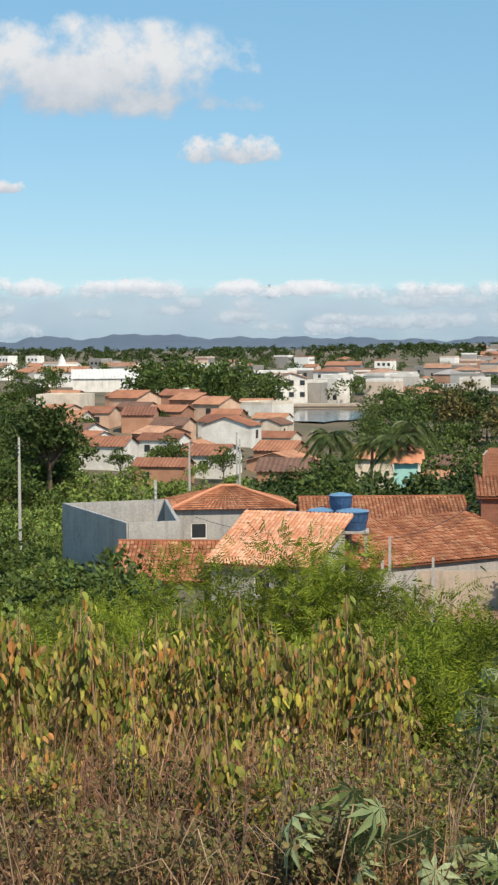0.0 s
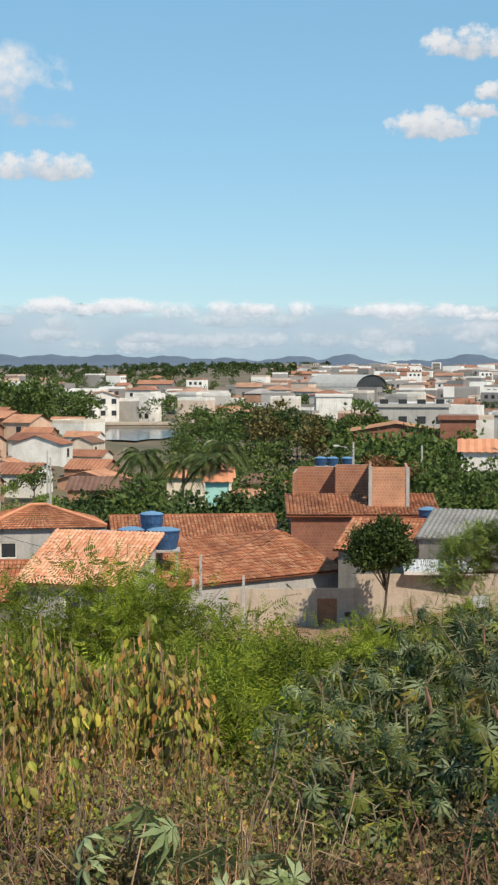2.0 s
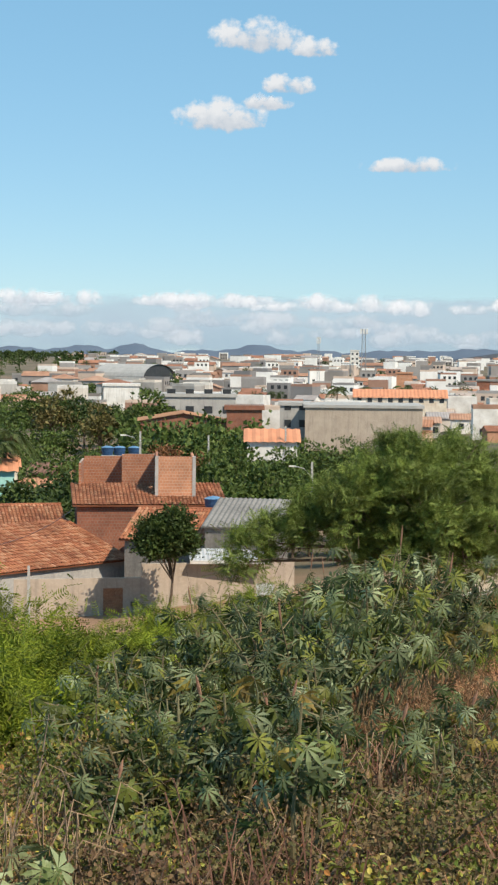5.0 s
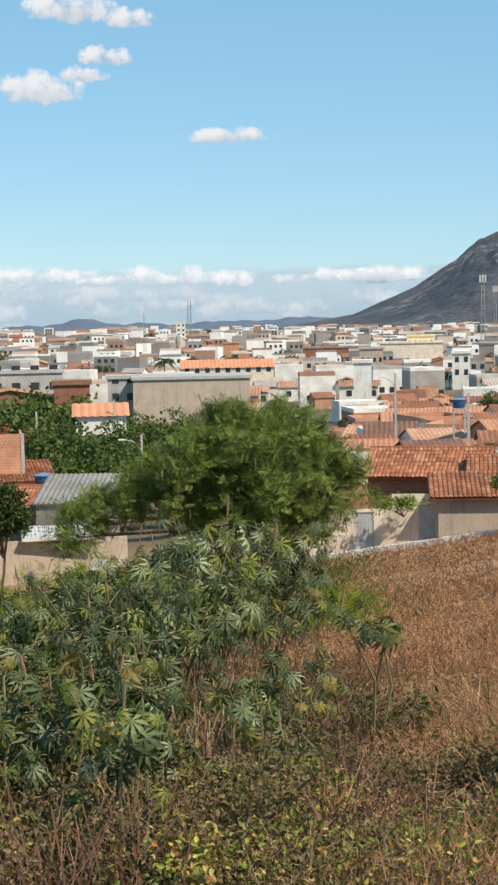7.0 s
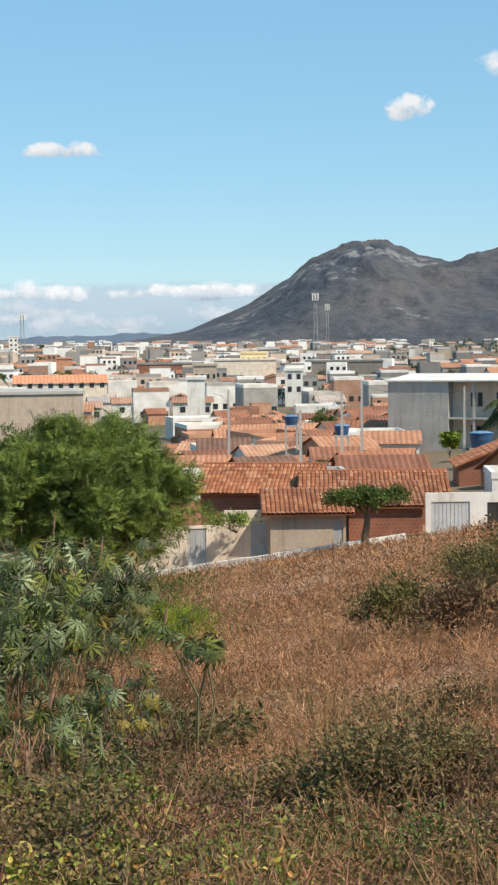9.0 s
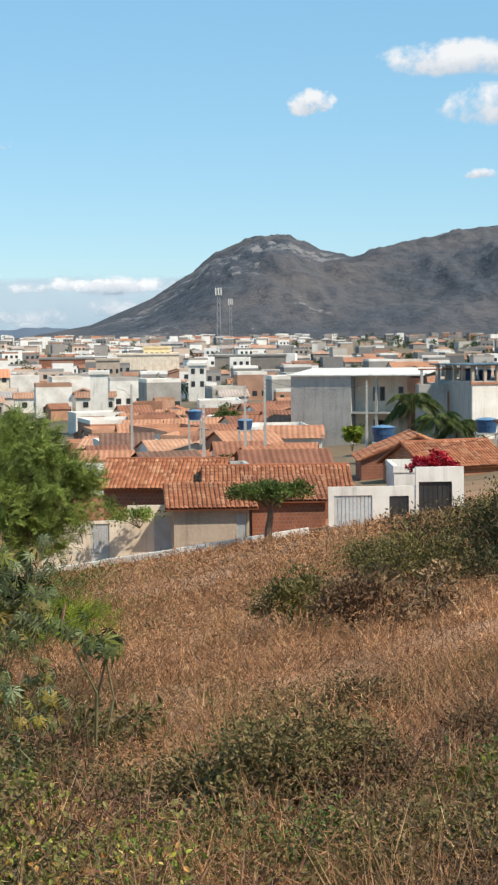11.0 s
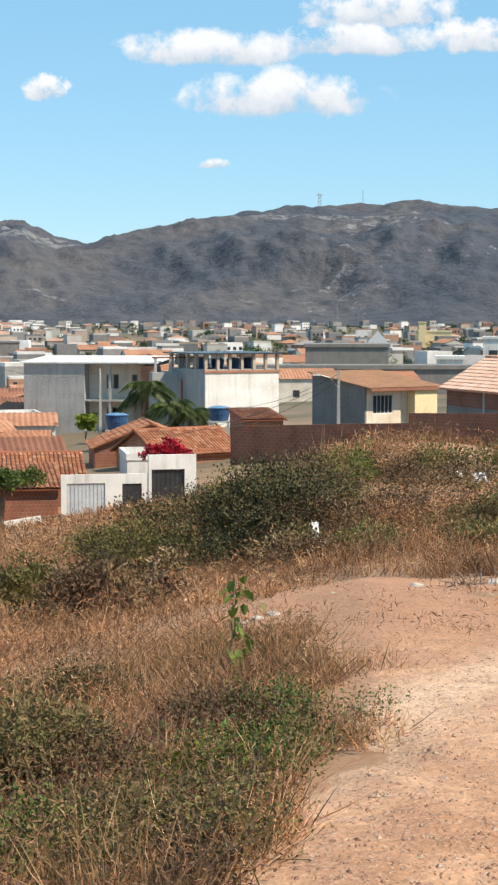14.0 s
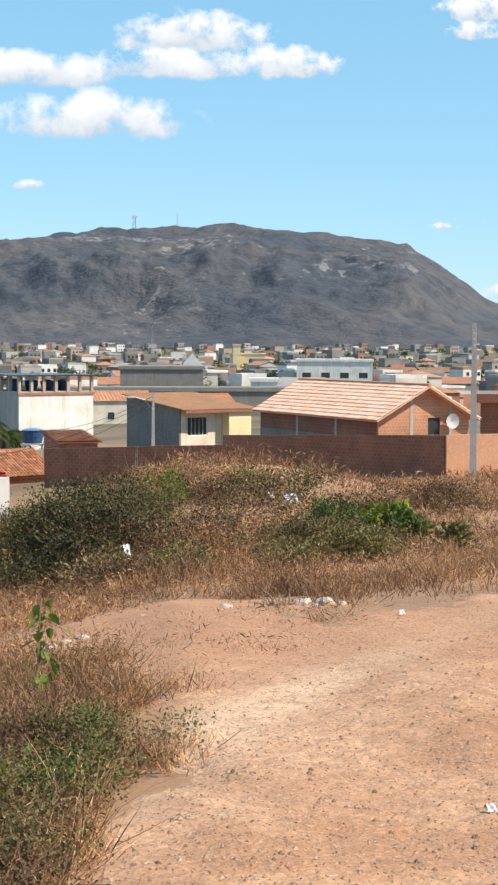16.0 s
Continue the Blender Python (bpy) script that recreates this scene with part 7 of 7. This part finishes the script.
# thicket between the field and the mound, dry bushes in the field
for k, (a, d, r, h, mt) in enumerate(((29.4, 24.5, 0.8, 0.75, L_OLIVE), (30.6, 22.5, 0.8, 0.85, L_OLIVE), (31.6, 21.5, 0.75, 0.85, L_OLIVE), (32.6, 22.5, 0.9, 1.25, L_THICKET), (33.6, 22.0, 0.9, 1.35, L_OLIVE), (34.3, 21.0, 0.8, 1.15, L_THICKET), (34.9, 22.5, 0.9, 1.45, L_THICKET), (35.6, 21.5, 0.8, 1.2, L_THICKET), (36.3, 23.5, 0.7, 1.3, L_DRYDARK), (37.0, 24.5, 0.5, 1.15, L_OLIVE), (37.5, 26.0, 0.4, 1.2, L_YELLOWGREEN),
                                    (34.0, 20.2, 0.5, 0.5, L_THICKET), (36.6, 21.0, 0.6, 0.7, L_DRYBUSH), (38.3, 23.0, 0.6, 0.5, L_DRY), (39.2, 25.5, 0.7, 0.45, L_DRYBUSH), (40.6, 24.0, 0.7, 0.45, L_DRY), (38.6, 29.5, 0.7, 0.4, L_DRYBUSH), (39.8, 30, 0.8, 0.35, L_DRY), (42.3, 22, 0.8, 0.5, L_DRYDARK), (41.5, 19, 0.5, 0.35, L_OLIVE), (37.6, 19, 0.6, 0.35, L_OLIVE), (44.2, 20, 0.6, 0.4, L_OLIVE), (36.0, 18.5, 0.5, 0.4, L_DRYBUSH), (46.5, 30, 1.0, 0.5, L_DRYBUSH), (43.2, 24, 0.6, 0.7, L_MID))):
    bush("thorn_bush", "scraggy olive-green thorn bush beside the mound", stand(None, a, d, 33 * k), r, h, int(5600 * r), T_LEAF, 0.045, mt, 64, 0.13, "thorn bushes", 80 + k, 9, width=1.2)
for k, (a, d, r, h, n) in enumerate(((26.8, 18.5, 0.6, 0.66, 2300), (29.3, 16, 0.7, 0.55, 2300), (27.2, 6.5, 0.42, 0.46, 4600), (25.9, 6.4, 0.3, 0.36, 2600), (28.4, 6.5, 0.3, 0.36, 2600), (28.5, 9.0, 0.4, 0.3, 1500), (18.6, 8.2, 0.4, 0.3, 1500), (32.6, 8.0, 0.3, 0.22, 1200), (22.0, 6.6, 0.35, 0.3, 1500), (41.5, 29, 1.0, 0.7, 1500), (40.0, 27, 0.9, 0.7, 1500), (43.5, 27, 0.9, 0.6, 1500))):
    bush("dry_bush", "low tangled half-dry bush in brown grass", stand(None, a, d, 33 * k), r, h, int(n * (2.6 if d < 12 else 1.7)), T_LEAF, 0.024 if d < 12 else 0.06, (L_OLIVE, L_DRYBUSH, L_DRYDARK)[k % 3], 160, 0.12, "dry bushes", 180 + k, 9, width=1.0)
for k, (a, d, r, h) in enumerate(((20.3, 8.6, 0.35, 0.25), (17.0, 8.9, 0.35, 0.25), (13.0, 6.4, 0.4, 0.2), (10.5, 6.6, 0.4, 0.2), (34.4, 7.4, 0.35, 0.16), (32.5, 6.6, 0.3, 0.16), (31.5, 5.6, 0.3, 0.14), (28.5, 6.4, 0.3, 0.15), (44.8, 26, 0.35, 0.55), (46.9, 22, 0.35, 0.4), (45.4, 25, 0.3, 0.5))):
    bush("green_weed", "patch of fresh green weeds in the dry grass", stand(None, a, d, 51 * k), r, h, 800, T_LEAF, 0.05 if d < 12 else 0.12, (L_OLIVE, L_MID, L_MESQUITE)[k % 3], 60, 0.15, "green weeds", 300 + k, 7)
bush("bougainvillea", "bougainvillea covered in deep red flowers", facing(31.0, 88.5, top_z(-.0785, 88.5) - 0.3), 0.95, 1.0, 1400, T_LEAF, 0.2, L_RED, 60, 0.12, "", 77, category="bush", width=1.5)
bush("papaya_bush", "small pale green papaya by the block", facing(28.5, 138, top_z(-.066, 138) - 0.4), 0.75, 1.9, 400, T_PALMATE, 0.35, L_MESQUITE, 30, 0.2, "", 78, category="bush")
bush("dry_shrub", "rust-brown dried shrub among the roofs", facing(7.6, 128, top_z(-.062, 128) - 1.5), 2.0, 2.6, 1400, T_LEAF, 0.32, L_RUST, 90, 0.12, "", 79, category="bush")


# ---- dry grass: uncountable ----
def grass(name, label, n, a0, a1, d0, d1, h0, h1, material, keep, thick=1.0, lean=0.5, power=1.0):
    heads = max(1, n // 14)
    ca = np.radians(nr.uniform(a0, a1, heads))
    cd = d0 * (d1 / d0) ** (nr.random(heads) ** power)
    which = nr.integers(0, heads, n)
    burst = nr.uniform(0.45, 1.5, heads) ** 1.2
    loose = (nr.normal(size=(n, 2)) * 0.026 * cd[which][:, None] ** 0.85 + nr.normal(size=(n, 2)) * 0.02) * np.where(nr.random(n) < 0.3, 3.0, 1.0)[:, None]
    x, y = cd[which] * np.sin(ca[which]) + loose[:, 0], cd[which] * np.cos(ca[which]) + loose[:, 1]
    d, a = np.hypot(x, y), np.arctan2(x, y)
    tall = burst[which] * np.exp(-np.hypot(loose[:, 0], loose[:, 1]) / (0.09 * d ** 0.85))  + 0.25
    ok = keep(x, y, d, np.degrees(a))
    x, y, d, tall = x[ok], y[ok], d[ok], tall[ok]
    patch = np.array([noise.noise(Vector((px * 0.45, py * 0.45, 2.0))) for px, py in zip(x, y)]) * 0.9 + 0.95
    tuft = np.array([noise.noise(Vector((px * 1.9, py * 1.9, 8.0))) for px, py in zip(x, y)])
    patch = np.minimum(np.clip(patch + 0.75 * tuft, 0.35, 2.1) * tall, 1.9)
    k, q = 7, 5
    far = np.maximum(d, 7) / 7
    bx, by = (np.repeat(c, k) + nr.normal(size=len(x) * k) * 0.03 * np.repeat(far, k) for c in (x, y))
    dd = np.repeat(d, k)
    p = np.stack([bx, by, ground_height(bx, by) - 0.02], -1)
    axis = np.stack([nr.normal(size=len(bx)) * lean, nr.normal(size=len(bx)) * lean, np.ones(len(bx))], -1)
    ln = nr.uniform(h0, h1, len(bx)) * np.repeat(patch, k)
    b = Build().arrays(*scatter(T_BLADE, p, axis, nr.normal(size=(len(bx), 3)), ln, np.maximum(0.0045, dd * 0.00042) * thick))
    # dry leaflets and seed heads through the height of each tuft
    lx, ly = (np.repeat(c, q) + nr.normal(size=len(x) * q) * 0.045 * np.repeat(far, q) for c in (x, y))
    dl = np.repeat(d, q)
    lz = ground_height(lx, ly) + nr.random(len(lx)) ** 0.8 * np.repeat(patch, q) * h1 * 0.85
    s = np.maximum(0.018, dl * 0.0026)
    b.arrays(*scatter(T_LEAF, np.stack([lx, ly, lz], -1), nr.normal(size=(len(lx), 3)) + np.array([0, 0, 0.3]), nr.normal(size=(len(lx), 3)) + np.array([0.3, -0.3, 0.6]), s * nr.uniform(0.8, 2.4, len(lx)), s * nr.uniform(0.25, 0.6, len(lx))))
    return tagged(part(name, b, material), label, "grass", kind="stuff")


def off_track(x, y, d, a):
    return inside_track(x, y) < -0.03 + 0.16 * np.sin(3.3 * x + 2 * y) + 0.12 * np.sin(9 * x - 7 * y)


grass("dry_grass", "tall dry reddish-brown grass covering the field", 23000, 9, 42, 4.2, 84, 0.09, 0.26, L_DRY, off_track, 1.1, 0.95)
grass("dry_grass", "dry grass and weeds along the track's edge", 1800, 32, 38.5, 6.6, 12.5, 0.08, 0.2, L_DRY, off_track, 1.1, 0.9)
grass("dry_undergrowth", "dense brown dry stalks and litter at the slope's foot", 11000, -13, 20, 4.2, 14, 0.10, 0.27, L_DRYBUSH, off_track, 1.2, 1.1)
grass("dry_stalks", "tall reddish-brown dead stalks below the weeds", 1700, -13, 3, 4.6, 7.6, 0.2, 0.4, L_DRY, off_track, 1.3, 0.3)
grass("dry_grass", "dry grass on the overgrown mound", 10000, 28, 52, 14.5, 90, 0.10, 0.28, L_DRY, off_track)
grass("dry_tufts", "sparse dry tufts and litter on the trodden side patch", 170, 34, 42.5, 10.6, 15, 0.03, 0.10, L_DRY, lambda x, y, d, a: d > 10.4, 1.0, 1.2)
grass("green_grass", "thin green blades among the dry stalks", 2500, -13, 38, 4.2, 12, 0.06, 0.2, L_OLIVE, off_track)
grass("scrub_cover", "low green scrub growth over the slope", 10000, -13, 19, 18, 90, 0.25, 0.6, L_MID, off_track)

# low leafy creepers in the foreground
for k in range(72):
    a, d = g.uniform(0, 19) if k % 3 else g.uniform(-13, 0), g.uniform(4.7, 7.4)
    bush("creeper", "low yellow-green creeper tangled in dry stalks", stand(None, a, d, 51 * k), g.uniform(0.2, 0.4), g.uniform(0.2, 0.5), 1000, T_BROAD, 0.02, (L_DRYBUSH, L_YELLOWING, L_OLIVE, L_YELLOWGREEN, L_DRYDARK)[k % 5], 50, 0.15, "creepers", 400 + k, 6)
for k in range(20):
    bush("creeper", "low yellow-green creeper spreading over the ground", stand(None, g.uniform(9.5, 20.5), g.uniform(4.7, 5.5), 51 * k), g.uniform(0.25, 0.42), g.uniform(0.14, 0.26), 1000, T_BROAD, 0.019, (L_YELLOWGREEN, L_OLIVE)[k % 2], 50, 0.15, "creepers", 600 + k, 6)
for k, (a, d) in enumerate(((31.6, 5.6), (33.0, 6.0), (34.4, 6.6), (35.4, 7.2), (32.2, 5.1), (36.2, 8.0), (30.0, 5.8), (28.4, 5.4), (26.6, 5.6), (33.4, 6.8))):
    bush("creeper", "low green weeds along the track's edge", stand(None, a, d, 51 * k), 0.32, 0.24, 1500, T_BROAD, 0.016, (L_OLIVE, L_DRYBUSH, L_MID)[k % 3], 50, 0.15, "creepers", 500 + k, 6)
for k in range(13):
    a, d = g.uniform(19, 35), g.uniform(4.9, 6.9)
    if a > 31 and d > 5.2 + (35 - a) * 0.2:
        continue
    bush("creeper", "low olive and brown creeper over dry stalks", stand(None, a, d, 51 * k), g.uniform(0.2, 0.36), g.uniform(0.15, 0.32), 760, T_BROAD, 0.021, (L_OLIVE, L_DRYBUSH, L_DRY, L_OLIVE, L_DRYBUSH)[k % 5], 50, 0.15, "creepers", 900 + k, 6)
sap = thing("sapling", "thin sapling with broad green and yellow leaves", "plant", m=stand(None, 33.35, 9.0))
b = Build().tube([(0, 0, -0.1), (0.02, 0, 0.3), (0.04, 0, 0.62)], [0.007, 0.005, 0.003], 5)
part("stem", b, DRY_STALK, sap)
for k in range(48):
    lf = new("leaf", CASTOR_BROAD)
    lf.parent = sap
    lf.matrix_basis = pose(g.gauss(0.04, 0.035), g.gauss(0, 0.05), g.uniform(0.1, 0.64), g.uniform(-50, 20), g.uniform(10, 70), g.uniform(0, 360)) @ Matrix.Scale(g.uniform(0.045, 0.085), 4)


# ---- stones, gravel and litter by the track ----
def stone(label, bearing, d, r, material=STONE, name="stone", group="stones", flat=0.7):
    x, y = spot(bearing, d)
    bm = bmesh.new()
    bmesh.ops.create_icosphere(bm, subdivisions=2, radius=r)
    sd = g.uniform(0, 50)
    for vert in bm.verts:
        k = 1 + 0.5 * noise.noise(vert.co / r * 1.1 + Vector((sd, 0, 0)))
        vert.co = Vector((vert.co.x * k * 1.2, vert.co.y * k, vert.co.z * k * flat))
    me = bpy.data.meshes.new(name)
    bm.to_mesh(me)
    bm.free()
    me.materials.append(material)
    ob = new(name, me)
    ob.matrix_basis = pose(x, y, ground_z(x, y) + r * flat * 0.45, 0, 0, g.uniform(0, 360))
    return tagged(ob, label, "stone", group)


for a, d, r in ((33.65, 12.7, 0.065), (34.3, 12.9, 0.04), (34.8, 13.0, 0.045), (39.5, 13.9, 0.05), (42.75, 13.7, 0.075), (42.1, 13.8, 0.06), (43.3, 13.6, 0.04), (42.4, 13.5, 0.03), (36.8, 13.8, 0.03)):
    stone("pale rubble stone at the edge of the track", a, d, r)
b = Build()
for k in range(14000):
    a, d = g.uniform(33.5, 50), 4.6 * (14 / 4.6) ** g.random()
    x, y = spot(a, d)
    if float(inside_track(x, y)) < 0.1:
        continue
    z, r = float(track_height(np.array(x), np.array(y))), g.uniform(0.002, 0.0065) * (2.2 if g.random() < 0.05 else 1)
    c = [(x + r * g.uniform(0.7, 1.3) * math.cos(t), y + r * g.uniform(0.7, 1.3) * math.sin(t), z) for t in (0.3, 1.9, 3.5, 5.0)]
    b.add([*c, (x, y, z + r * 0.8)], [(0, 1, 4), (1, 2, 4), (2, 3, 4), (3, 0, 4)])
tagged(part("gravel", b, GRAVEL), "loose reddish gravel strewn over the track", "gravel", kind="stuff")


def rag(label, bearing, d, w, h, material, name="plastic_bag", lift=0.0, category="litter"):
    x, y = spot(bearing, d)
    vs, fs = sheet(np.linspace(-w / 2, w / 2, 7), np.linspace(0, h, 7), lambda p, q: (p * (1 - 0.3 * np.sin(q / h * 2)), 0.12 * w * np.sin(p * 40 / w * 0.25) * np.cos(q * 6 / h), q * 0.95 + 0.05 * h * np.sin(p * 9 / w)))
    back = vs + np.array([0, 0.22 * w, 0])
    ob = part(name, Build().arrays(vs, fs).arrays(back, fs[:, ::-1]), material)
    ob.matrix_basis = pose(x, y, ground_z(x, y) + lift, -15, 0, -bearing + 20)
    return tagged(ob, label, category)


rag("torn white plastic bag caught in the bush", 36.25, 19.6, 0.1, 0.18, PLASTIC_WHITE, lift=0.24)
rag("crumpled blue and grey rubbish on the mound", 41.7, 28, 0.3, 0.16, PALE_METAL, "rubbish", 0.22)
rag("white scrap of plastic on the mound", 41.0, 28, 0.12, 0.1, PLASTIC_WHITE, "rubbish", 0.3)
rag("small white carton lying on the track", 48.0, 6.35, 0.045, 0.03, PLASTIC_WHITE, "carton", 0.03)
rag("small white carton at the track's far edge", 45.3, 12.4, 0.05, 0.035, PLASTIC_WHITE, "carton", 0.03)
br = thing("brushwood", "heap of grey dead branches at the mound's foot", "branches", m=stand(None, 41.2, 13.9))
for k in range(26):
    a0 = g.uniform(0, 6.28)
    q = Vector((g.gauss(0, 0.12), g.gauss(0, 0.06), 0.02))
    e = q + Vector((0.25 * math.cos(a0), 0.12 * math.sin(a0), g.uniform(0.02, 0.16)))
    part("branch", Build().tube([q, q.lerp(e, 0.5) + Vector((0, 0, 0.04)), e], [0.008, 0.006, 0.003], 4), DEADWOOD, br)
ds = thing("dead_shrub", "bare grey dead shrub above the brick wall", "shrub", m=stand(None, 36.4, 45))
for k in range(14):
    e = Vector((g.gauss(0, 0.55), g.gauss(0, 0.3), g.uniform(1.2, 2.3)))
    part("branch", Build().tube([(0, 0, -0.1), e * 0.5 + Vector((g.gauss(0, .1), 0, 0.1)), e], [0.03, 0.022, 0.008], 4), DEADWOOD, ds)
